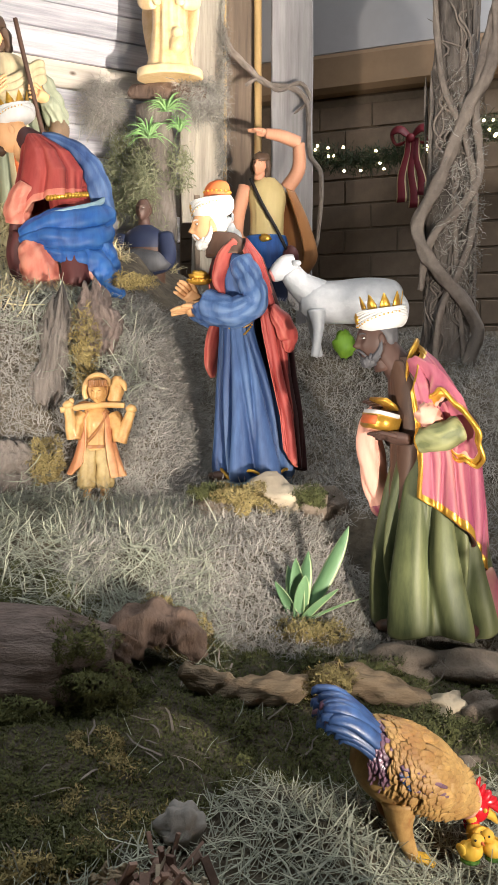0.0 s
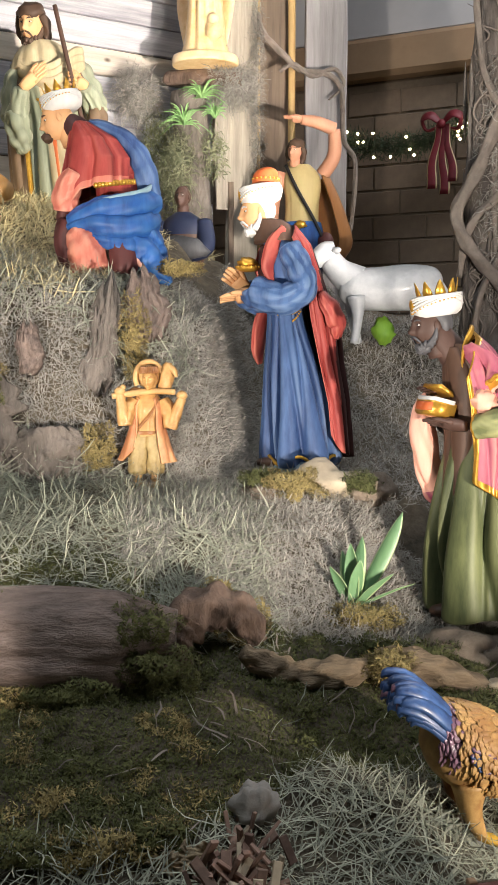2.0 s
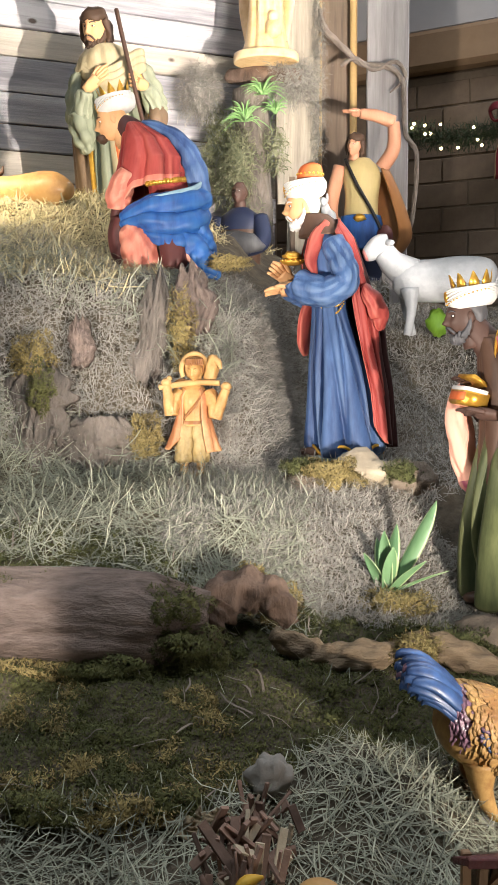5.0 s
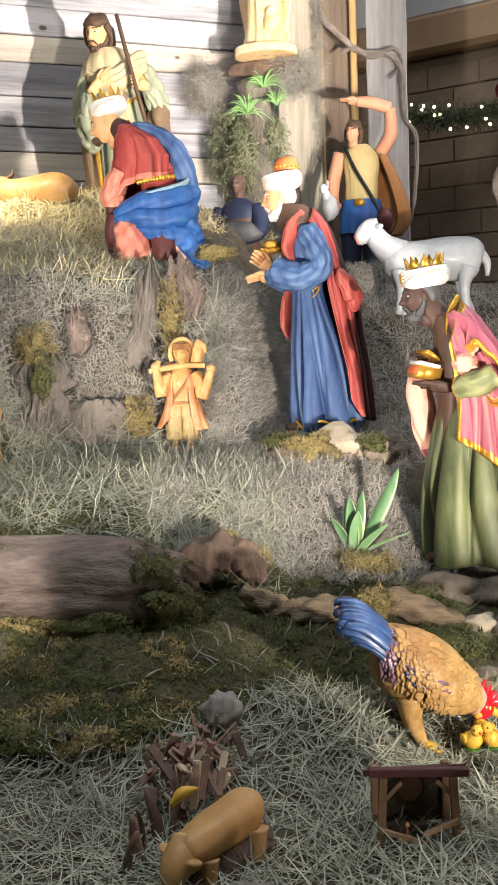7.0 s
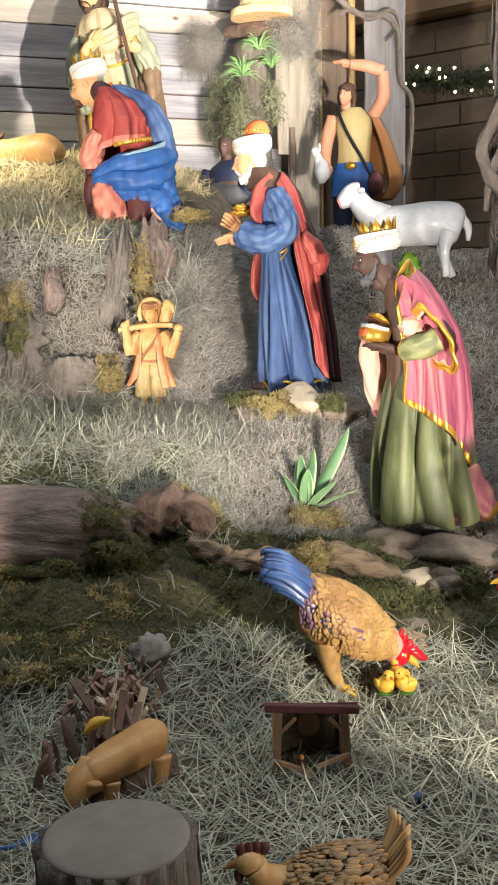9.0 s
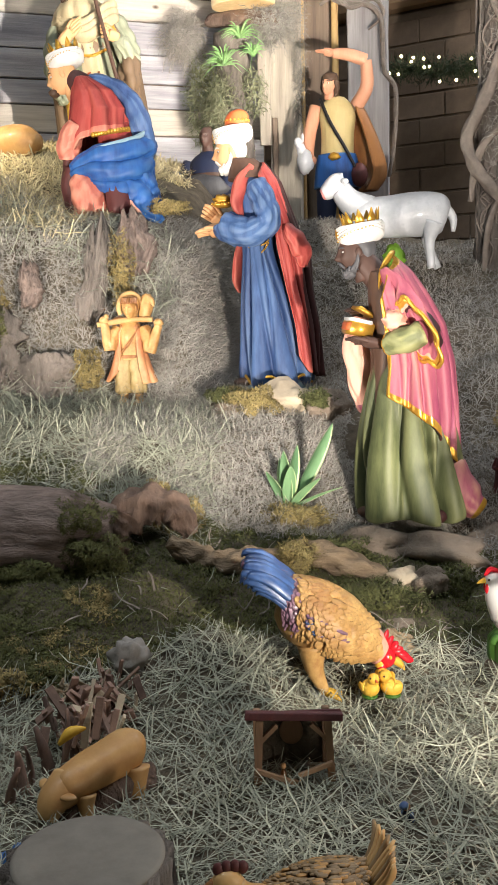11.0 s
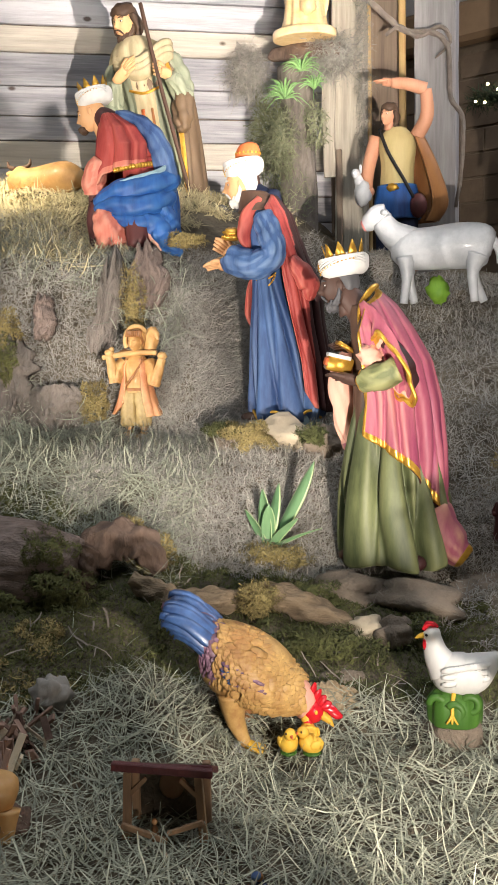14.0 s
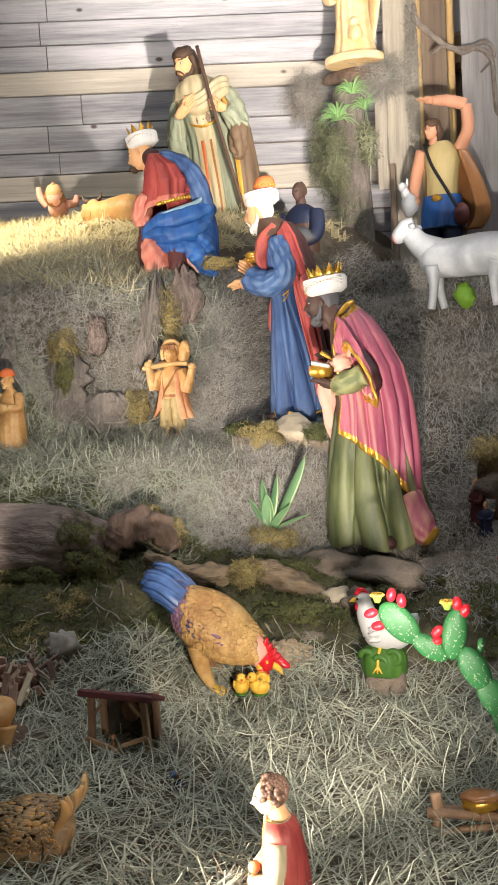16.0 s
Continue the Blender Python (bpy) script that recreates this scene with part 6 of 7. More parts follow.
# ---- rocks, logs and bark ----
def rock(x, y, z, size, material, label, turn=(0, 0, 0), seed=1.0, flat=0.6, lump=0.75, name="rock", group=""):
    s = Sculpt()
    m = pose(0, 0, 0, *turn)
    nu, nv = 26, 16
    rings = []
    for i in range(nv + 1):
        b = math.pi * (0.02 + 0.96 * i / nv) - math.pi / 2
        ring = []
        for j in range(nu):
            a = 2 * math.pi * j / nu
            d = Vector((math.cos(a) * math.cos(b), math.sin(a) * math.cos(b), math.sin(b)))
            q = d * 1.6 + Vector((seed * 3.1, seed * 1.7, seed))
            f = 1 + lump * 0.55 * noise.noise(q) + lump * 0.22 * noise.noise(q * 3) + lump * 0.08 * noise.noise(q * 8)
            ring.append(m @ Vector((d.x * size[0] * f, d.y * size[1] * f, d.z * size[2] * f)))
        rings.append(ring)
    s.grid(rings, material)
    return s.thing(name, pose(x, y, z), label, "rock", group)


rock(0.09, 3.01, 1.085, (0.135, 0.085, 0.07), M_PALEROCK, "pale flat rock under the standing king", (0, 4, 20), 2.0)
rock(-0.10, 2.93, 1.07, (0.08, 0.06, 0.05), M_ROCK, "brown rock with moss beside the pale slab", (0, 0, -20), 4.0)
rock(0.225, 2.98, 1.08, (0.075, 0.06, 0.055), M_ROCK, "small brown rock at the edge of the ledge", (0, 10, 50), 6.0)
rock(0.40, 2.50, 0.715, (0.13, 0.09, 0.055), M_ROCK, "brown flat rock under the bowing king", (0, 0, 12), 7.0)
rock(0.60, 2.50, 0.70, (0.15, 0.09, 0.06), M_ROCK, "dark flat rock beneath the bowing king", (0, 4, -8), 9.0)
rock(0.76, 2.62, 0.70, (0.12, 0.09, 0.06), M_ROCK, "dark rounded rock behind the hen", (0, 0, 30), 11.0)
rock(0.49, 2.33, 0.675, (0.05, 0.04, 0.035), M_PALEROCK, "small pale stone on the mossy bank", (0, 0, 0), 12.0)
rock(0.57, 2.32, 0.67, (0.055, 0.045, 0.04), M_ROCK, "small brown stone on the mossy bank", (0, 0, 40), 13.0)
rock(0.47, 2.13, 0.59, (0.07, 0.045, 0.04), M_ROCK, "brown crumbly stone in the bank behind the rooster", (0, 0, 10), 15.0)
rock(0.92, 2.9, 0.98, (0.13, 0.08, 0.11), M_ROCK, "grey brown block of stone on the slope", (0, 0, 20), 19.0)
rock(0.76, 1.98, 0.572, (0.065, 0.05, 0.05), M_ROCK, "brown stone carrying the white hen figurine", (0, 0, 10), 21.0, lump=0.5)
rock(-0.128, 1.765, 0.645, (0.042, 0.038, 0.042), M_SKULL, "round grey pumice stone on the wood chips", (20, 0, 0), 23.0, lump=0.9)
rock(-0.45, 2.36, 0.79, (0.12, 0.08, 0.07), M_BARKB, "dark gnarled root wood below the ledge", (0, 10, 20), 25.0)


def limb(name, pts, radii, material, label, category, n=14, steps=26, wob=0.08, group=""):
    s = Sculpt()
    s.tube(pts, radii, material, n * 3, steps * 2, wob=wob, fold=max(radii) * 0.07, folds=11)
    return s.thing(name, Matrix.Identity(4), label, category, group)


limb("driftwood_log", [(-0.16, 2.26, 0.79), (-0.09, 2.28, 0.745), (-0.02, 2.29, 0.72), (0.09, 2.30, 0.73), (0.17, 2.32, 0.735)], [0.018, 0.034, 0.036, 0.034, 0.012], M_DRIFT, "weathered grey brown driftwood branch on moss", "driftwood", wob=0.14)
limb("driftwood_log", [(0.14, 2.34, 0.74), (0.22, 2.34, 0.745), (0.33, 2.34, 0.715), (0.44, 2.33, 0.675), (0.54, 2.32, 0.645)], [0.012, 0.034, 0.036, 0.022, 0.006], M_DRIFT, "sunlit split driftwood piece on the mossy bank", "driftwood", wob=0.14)
s = Sculpt()
rings = []
for i in range(90):
    x = -2.0 + 1.68 * i / 89
    r = 0.122 * min(1.0, 0.62 + 2.5 * max(0.0, -0.31 - x))
    rings.append([(x, 2.285 + 0.03 * max(0, x + 0.7) + (r + 0.022 * noise.noise(Vector((x * 3, math.cos(a) * 1.3, math.sin(a) * 1.3))) + 0.009 * noise.noise(Vector((x * 9, math.cos(a) * 5, math.sin(a) * 5))) + 0.005 * noise.noise(Vector((x * 22, math.cos(a) * 14, math.sin(a) * 14)))) * math.cos(a), 0.81 + (r + 0.022 * noise.noise(Vector((x * 3, math.cos(a) * 1.3, math.sin(a) * 1.3)))) * math.sin(a)) for a in np.linspace(0, 2 * math.pi, 64, endpoint=False)])
s.grid(rings, M_LOGBARK)
s.thing("fallen_log", Matrix.Identity(4), "large fallen log with smooth pinkish grey bark", "log")
limb("root_stump", [(-0.38, 2.36, 0.74), (-0.32, 2.35, 0.83), (-0.24, 2.36, 0.875), (-0.17, 2.38, 0.85), (-0.12, 2.38, 0.78)], [0.04, 0.055, 0.05, 0.045, 0.02], M_BARKB, "dark twisted root arching out of the bank", "root", wob=0.16)
limb("root_stump", [(-0.33, 2.30, 0.70), (-0.315, 2.29, 0.80), (-0.305, 2.31, 0.86)], [0.03, 0.03, 0.035], M_BARKB, "short dark root stub at the bank", "root", wob=0.2)


def slab(x, y, z, w, h, material, label, turn=(0, 0, 0), seed=0.0, depth=0.03):
    """A slab of bark with furrows, broken outline and thickness."""
    s = Sculpt()
    nu, nv = 26, 30
    front, back = [], []
    for i in range(nv + 1):
        v = i / nv
        fr, bk = [], []
        for j in range(nu + 1):
            u = j / nu
            e = w * 0.5 * (0.95 + 0.7 * noise.noise(Vector((v * 3, seed * 1.3, 0 if u < 0.5 else 3))) + 0.25 * noise.noise(Vector((v * 11, seed, 0 if u < 0.5 else 3)))) * (1 - 0.55 * abs(2 * v - 1) ** 3)
            xx = (u * 2 - 1) * e
            zz = (v - 0.5) * h * (1 + 0.5 * noise.noise(Vector((u * 4, seed + 5, 0 if v < 0.5 else 2))) + 0.2 * noise.noise(Vector((u * 13, seed, 0 if v < 0.5 else 2))))
            bulge = -depth * (1 - (2 * u - 1) ** 2) - 0.03 * abs(noise.noise(Vector((u * 8, v * 2.5, seed)))) - 0.012 * noise.noise(Vector((u * 17, v * 9, seed)))
            fr.append((xx, bulge, zz))
            bk.append((xx, 0.02, zz))
        front.append(fr + bk[::-1])
    s.grid(front, material)
    return s.thing("bark_slab", pose(x, y, z, *turn), label, "bark")


slab(-0.63, 3.125, 1.55, 0.12, 0.34, M_BARK, "upright grey bark slab on the mound", (-16, 6, 4), 1.0)
slab(-0.50, 3.21, 1.66, 0.13, 0.24, M_PINKBARK, "pale peeling bark under the kneeling king", (-20, -6, 8), 2.0)
slab(-0.98, 2.975, 1.28, 0.26, 0.34, M_BARK, "broad furrowed grey bark slab on the mound", (-10, 0, -4), 3.0)
slab(-0.78, 2.975, 1.20, 0.30, 0.16, M_BARK, "low grey bark slab at the mound foot", (-8, 3, 2), 4.0)
slab(-0.86, 3.05, 1.52, 0.09, 0.16, M_PINKBARK, "small pale bark flake on the mound", (-18, 0, 0), 5.0)
slab(-1.28, 2.955, 1.3, 0.26, 0.4, M_BARK, "broad grey bark slab beside the mossy bark", (-10, 0, 8), 6.0)
slab(-0.25, 1.66, 0.59, 0.16, 0.05, M_BURLAP, "frayed burlap edge over the bank", (-40, 0, 2), 8.0, 0.01)
slab(0.45, 2.03, 0.58, 0.18, 0.09, M_BURLAP, "burlap draped over the bank behind the rooster", (-40, 0, 10), 11.0, 0.015)


def clump(cx, cy, cz, r, n, seed, material, name="moss_clump", label="tuft of greenish brown moss", length=0.018):
    """A tuft of fine moss on a lump."""
    rg = np.random.default_rng(seed)
    d = rg.normal(0, 1, (n, 3))
    d[:, 1] -= 0.5
    d /= np.linalg.norm(d, axis=1, keepdims=True)
    f = np.array([1 + 0.9 * noise.noise(Vector(v) * 1.9 + Vector((seed, 0, 0))) for v in d.tolist()])[:, None]
    pts = np.array([cx, cy, cz]) + d * np.array(r)[None, :] * f
    return strands(name, pts, d, length, 0.0028, material, label, "moss", seg=3, lay=0.5, curl=0.7, seed=seed)


for k, (x, y, z, rx, ry, rz, n, m) in enumerate((
        (-0.635, 2.99, 1.20, 0.05, 0.03, 0.07, 2200, M_MOSSGOLD), (-1.0, 3.0, 1.46, 0.07, 0.03, 0.07, 2400, M_MOSSGOLD), (-0.96, 2.96, 1.36, 0.04, 0.03, 0.07, 1500, M_MOSSGREEN),
        (-0.53, 3.13, 1.55, 0.035, 0.02, 0.11, 1800, M_MOSSGOLD), (-0.40, 3.33, 1.80, 0.07, 0.04, 0.02, 1500, M_MOSSGOLD), (-0.02, 2.90, 1.11, 0.075, 0.05, 0.045, 3600, M_MOSSGOLD),
        (-0.12, 2.92, 1.13, 0.05, 0.04, 0.02, 1400, M_MOSSGREEN), (0.19, 2.95, 1.11, 0.05, 0.04, 0.025, 1800, M_MOSSGREEN), (0.16, 2.57, 0.79, 0.09, 0.04, 0.03, 2600, M_MOSSGOLD),
        (0.20, 2.30, 0.745, 0.05, 0.04, 0.035, 2200, M_MOSSGOLD), (0.30, 2.42, 0.735, 0.08, 0.05, 0.03, 2200, M_MOSSGREEN), (0.62, 2.36, 0.67, 0.07, 0.05, 0.03, 1800, M_MOSSGREEN),
        (-0.16, 2.42, 0.82, 0.05, 0.03, 0.05, 2000, M_MOSSGOLD), (-1.16, 2.95, 1.2, 0.06, 0.03, 0.06, 1500, M_MOSSGREEN), (0.40, 2.22, 0.66, 0.12, 0.05, 0.03, 2600, M_MOSSGREEN),
        (-0.42, 1.68, 0.60, 0.07, 0.04, 0.03, 2000, M_MOSSGOLD), (-0.30, 1.70, 0.61, 0.05, 0.04, 0.03, 1500, M_MOSSGREEN), (-0.58, 1.66, 0.60, 0.08, 0.04, 0.04, 2200, M_MOSSGREEN), (0.85, 2.86, 1.05, 0.06, 0.04, 0.05, 1500, M_MOSSGOLD), (-0.40, 2.24, 0.84, 0.07, 0.05, 0.07, 3000, M_MOSSGREEN), (-0.36, 2.22, 0.76, 0.08, 0.05, 0.06, 3000, M_MOSSGREEN), (-0.55, 2.18, 0.71, 0.12, 0.04, 0.03, 3000, M_MOSSGREEN), (-0.85, 2.16, 0.70, 0.16, 0.04, 0.03, 3600, M_MOSSGOLD), (-0.24, 2.42, 0.86, 0.06, 0.04, 0.05, 2200, M_MOSSGOLD))):
    clump(x, y, z, (rx, ry, rz), n, 100 + k, m)


# ---- agave ----
def agave():
    root = empty("agave_plant", pose(0.135, 2.60, 0.80), "green agave plant with pale leaf edges in moss", "agave")
    for k, (ang, l, w, lean, curl) in enumerate(((200, 0.15, 0.035, 0.35, 0.1), (170, 0.13, 0.03, 0.5, -0.1), (250, 0.20, 0.045, 0.12, 0.0), (285, 0.17, 0.045, 0.25, 0.1), (330, 0.15, 0.035, 0.55, 0.25), (20, 0.34, 0.05, 0.55, -0.12), (60, 0.22, 0.045, 0.25, 0.0), (120, 0.18, 0.04, 0.3, 0.0), (355, 0.13, 0.03, 0.9, 0.4))):
        s = Sculpt()
        a = radians(ang)
        u = Vector((math.cos(a), math.sin(a) * 0.6, 0))
        side = Vector((-math.sin(a), math.cos(a), 0)) if abs(math.sin(a)) > 0.75 else Vector((-math.sin(a) * 0.4, math.cos(a) * 0.4, 0)) + Vector((0.75, 0, 0)) * (1 if math.sin(a) < 0.3 else -1)
        side.normalize()
        rings = []
        for i in range(15):
            t = i / 14
            p = u * (l * (lean * t + curl * t * t)) + Vector((0, 0, l * (t - 0.35 * abs(curl) * t * t) * (1 - 0.3 * lean)))
            ww = w * 0.5 * (0.55 + 1.1 * t) * (1 - t ** 2.6) + 0.001
            n = side.cross(Vector((0, 0, 1))).normalized()
            cup = 0.35 * ww
            ring = [p + side * ww * q - n * cup * (1 - q * q) for q in (-1, -0.82, -0.4, 0, 0.4, 0.82, 1)]
            ring += [p + side * ww * q - n * cup * (1 - q * q) + n * 0.004 for q in (1, 0.82, 0.4, 0, -0.4, -0.82, -1)]
            rings.append(ring)
        s.grid(rings, lambda p, q: M_AGAVEEDGE if (q < 0.075 or 0.39 < q < 0.60 or q > 0.92) else M_AGAVE)
        s.part("leaf", root)


agave()


# ---- air plants, sprigs and moss on the column ----
def rosette(name, c, n, l, material, label, seed):
    rg = random.Random(seed)
    s = Sculpt()
    for k in range(n):
        a, e = rg.uniform(0, 2 * math.pi), rg.uniform(-0.15, 1.2)
        u = Vector((math.cos(a) * math.cos(e), math.sin(a) * math.cos(e), math.sin(e)))
        ll = l * rg.uniform(0.7, 1.15)
        s.tube([Vector((0, 0, 0)), u * ll * 0.5 + Vector((0, 0, 0.012)), u * ll + Vector((0, 0, -0.25 * ll))], [0.007, 0.005, 0.0012], material, 5, 7, flat=0.35)
    return s.thing(name, pose(*c), label, "air plant", "air plants on the column")


rosette("air_plant", (-0.52, 5.14, 2.70), 46, 0.15, M_AIR, "spiky pale green air plant on the column", 1)
rosette("air_plant", (-0.43, 5.15, 2.84), 42, 0.14, M_AIR, "spiky green air plant high on the column", 2)
rosette("air_plant", (-0.36, 5.16, 2.74), 26, 0.11, M_AIR, "small spiky air plant beside the larger ones", 3)


def cloud(n, c, r, seed):
    rg = np.random.default_rng(seed)
    d = rg.normal(0, 1, (n, 3))
    d /= np.linalg.norm(d, axis=1, keepdims=True)
    return np.array(c) + d * np.array(r) * rg.uniform(0.5, 1.0, (n, 1)), d


p, q = cloud(750, (-0.56, 5.17, 2.50), (0.09, 0.05, 0.20), 31)
strands("column_sprigs", p, q, 0.11, 0.004, M_SPRIG, "loose grey green sprigs hanging on the column", "sprigs", seg=5, lay=0.5, curl=0.5, droop=0.35, seed=31)
p, q = cloud(330, (-0.37, 5.2, 2.56), (0.08, 0.04, 0.14), 32)
strands("column_sprigs", p, q, 0.06, 0.005, M_SPRIG, "grey green sprigs beside the air plants", "sprigs", seg=5, lay=0.5, curl=0.5, droop=0.35, seed=32)
p, q = cloud(1100, (-0.78, 5.28, 2.90), (0.12, 0.03, 0.14), 33)
strands("shelf_moss", p, q, 0.15, 0.0024, M_MOSSGREY, "grey spanish moss hanging on the planks", "moss", seg=8, lay=0.5, curl=0.65, droop=0.22, seed=33)
p, q = cloud(1300, (-0.28, 5.2, 2.92), (0.14, 0.05, 0.11), 34)
strands("shelf_moss", p, q, 0.15, 0.0024, M_MOSSGREY, "grey spanish moss hanging from the shelf", "moss", seg=8, lay=0.5, curl=0.65, droop=0.22, seed=34)
p, q = cloud(800, (-0.68, 5.28, 2.55), (0.10, 0.03, 0.28), 35)
strands("wall_moss", p, q, 0.08, 0.004, M_SPRIG, "thin dark moss trailing down the planks", "moss", seg=4, lay=0.5, curl=0.5, droop=0.2, seed=35)
p, q = cloud(1100, (-0.52, 5.24, 2.15), (0.13, 0.08, 0.38), 36)
strands("column_moss", p, q, 0.06, 0.004, M_SPRIG, "dark moss on the bark column", "moss", seg=3, lay=0.5, curl=0.5, droop=0.1, seed=36)
p, q = cloud(1300, (-0.14, 5.40, 2.95), (0.035, 0.02, 0.6), 37)
strands("post_moss", p, q, 0.08, 0.002, M_MOSSGREY, "moss trailing down the pale post", "moss", seg=4, lay=0.5, curl=0.6, droop=0.2, seed=37)
s = Sculpt()
s.tube([(-0.62, 5.26, 2.97), (-0.45, 5.2, 2.955), (-0.22, 5.2, 2.94)], [0.05, 0.06, 0.05], M_BARKB, 14, 16, flat=0.6, wob=0.1)
s.thing("shelf", Matrix.Identity(4), "rough bark shelf under the angel", "shelf")
limb("vine", [(-0.14, 5.46, 3.36), (-0.11, 5.42, 3.25), (0.0, 5.40, 3.13), (0.09, 5.43, 3.06), (0.245, 5.43, 3.03), (0.32, 5.43, 2.94), (0.333, 5.44, 2.69), (0.396, 5.44, 2.57), (0.388, 5.45, 2.30), (0.357, 5.47, 2.10)], [0.016, 0.016, 0.015, 0.015, 0.014, 0.013, 0.012, 0.012, 0.011, 0.009], M_VINE, "gnarled grey vine twisting over the posts", "vine", 10, 60, 0.12)
limb("vine", [(-0.02, 5.43, 3.05), (0.06, 5.41, 3.08), (0.16, 5.42, 3.02), (0.28, 5.43, 3.06), (0.33, 5.44, 2.98), (0.25, 5.44, 2.9)], [0.009, 0.011, 0.011, 0.011, 0.009, 0.005], M_VINE, "thin gnarled vine offshoot on the grey post", "vine", 10, 40, 0.12)

# ---- tree with climbing vines ----
tree = empty("tree", pose(0.90, 4.42, 1.45), "grey barked tree trunk wrapped in thick twisted vines", "tree")
s = Sculpt()
s.tube([(0.02, 0, 0), (-0.01, 0, 0.3), (0.0, 0, 0.9), (0.02, 0, 1.6), (0.04, 0, 2.6)], [0.12, 0.105, 0.10, 0.095, 0.09], M_BARK, 24, 60, wob=0.07)
s.part("trunk", tree)
rg = random.Random(4)
for k in range(26):
    s = Sculpt()
    a = radians(180 + rg.uniform(-15, 195))
    z0 = rg.uniform(0, 1.6)
    l = rg.uniform(0.25, 0.6)
    s.tube([(0.112 * math.cos(a + 0.12 * math.sin(q * 3 + k)), 0.108 * math.sin(a), z0 + l * q) for q in (0, 0.25, 0.5, 0.75, 1)], [0.003, 0.011, 0.013, 0.010, 0.003], M_BARK, 8, 14, flat=0.5, wob=0.2)
    s.part("bark_strip", tree)
PATHS = [[(0.166, -0.12, 1.63), (0.146, -0.13, 1.37), (0.05, -0.13, 1.18), (0.0, -0.13, 1.06), (-0.07, -0.12, 0.87), (-0.157, -0.08, 0.68), (-0.11, -0.12, 0.53), (-0.01, -0.13, 0.41), (0.105, -0.12, 0.24), (0.07, -0.12, 0.09), (0.02, -0.12, 0.0)],
         [(-0.10, -0.09, 1.7), (-0.06, -0.11, 1.3), (0.04, -0.12, 1.05), (0.09, -0.1, 0.8), (0.05, -0.12, 0.55), (-0.06, -0.12, 0.3), (-0.08, -0.11, 0.0)],
         [(0.0, -0.10, 1.8), (0.03, -0.10, 1.4), (0.02, -0.105, 1.1), (0.0, -0.105, 0.9), (0.01, -0.105, 0.5), (0.04, -0.11, 0.2), (0.06, -0.11, 0.0)],
         [(0.19, -0.1, 1.7), (0.12, -0.12, 1.45), (0.08, -0.12, 1.2), (0.11, -0.1, 0.95), (0.06, -0.12, 0.8), (-0.1, -0.1, 0.62), (-0.14, -0.08, 0.4)]]
for k, path in enumerate(PATHS):
    s = Sculpt()
    r = (0.023, 0.012, 0.010, 0.015)[k]
    s.tube(path, [r * 0.8] + [r] * (len(path) - 2) + [r * 0.7], M_VINE, 18, 90, wob=0.16, fold=r * 0.25)
    s.part("vine_stem", tree)
for k in range(46):
    s = Sculpt()
    z = rg.uniform(0.05, 2.0)
    a = rg.uniform(-2.6, -0.5)
    pts = []
    for i in range(7):
        aa = a + i * rg.uniform(-0.1, 0.32)
        pts.append((0.118 * math.cos(aa), 0.118 * math.sin(aa), z + i * 0.055))
    s.tube(pts, [0.002, 0.004, 0.005, 0.005, 0.004, 0.003, 0.001], M_VINE, 7, 20)
    s.part("vine_stem", tree)
p, q = cloud(2200, (0.92, 4.36, 2.3), (0.12, 0.1, 0.75), 41)
strands("tree_moss", p, q, 0.07, 0.003, M_MOSSGREY, "thin grey moss threads on the tree trunk", "moss", seg=4, lay=0.6, curl=0.6, droop=0.1, seed=41)

# ---- garland with lights and a bow ----
def garland_point(t):
    x = 0.30 + 1.7 * t
    return Vector((x, 6.98 - 0.42 * (x - 0.6) * 0.9, 2.96 + 0.14 * t + 0.05 * math.cos(t * 9)))


garland = empty("garland", Matrix.Identity(4), "green fir garland with warm lit fairy lights", "garland")
pts, nn = [], []
rgn = np.random.default_rng(51)
for k in range(6500):
    c = garland_point(rgn.uniform(0, 1))
    d = rgn.normal(0, 1, 3)
    d /= np.linalg.norm(d)
    pts.append(np.array(c) + d * rgn.uniform(0.01, 0.10))
    nn.append(d)
needles = strands("needles", np.array(pts), np.array(nn), 0.055, 0.005, M_FIR, "dark green needles", "garland", seg=1, lay=1.2, curl=0.1, seed=52)
del needles["kind"], needles["category"]
needles.parent = garland
s = Sculpt()
s.ball((0, 0, 0), 0.0105, M_BULB, nu=8, nv=6)
bulb_mesh = s.mesh("bulb")
for k in range(44):
    c = garland_point(rgn.uniform(0, 1))
    ob = new("bulb", bulb_mesh)
    ob.parent = garland
    ob.location = (c.x, c.y - 0.06, c.z + rgn.uniform(-0.09, 0.09))
bow = empty("bow", pose(1.09, 6.66, 3.05, 0, 0, -20), "dark red velvet bow with gold edged tails", "bow")
for e in (-1, 1):
    s = Sculpt()
    s.tube([(0, 0, 0), (e * 0.07, -0.02, 0.06), (e * 0.13, 0, 0.04), (e * 0.10, 0.02, -0.03), (0, 0, 0)], [0.02, 0.04, 0.045, 0.035, 0.015], M_VELVET, 12, 24, flat=0.3)
    s.part("loop", bow)
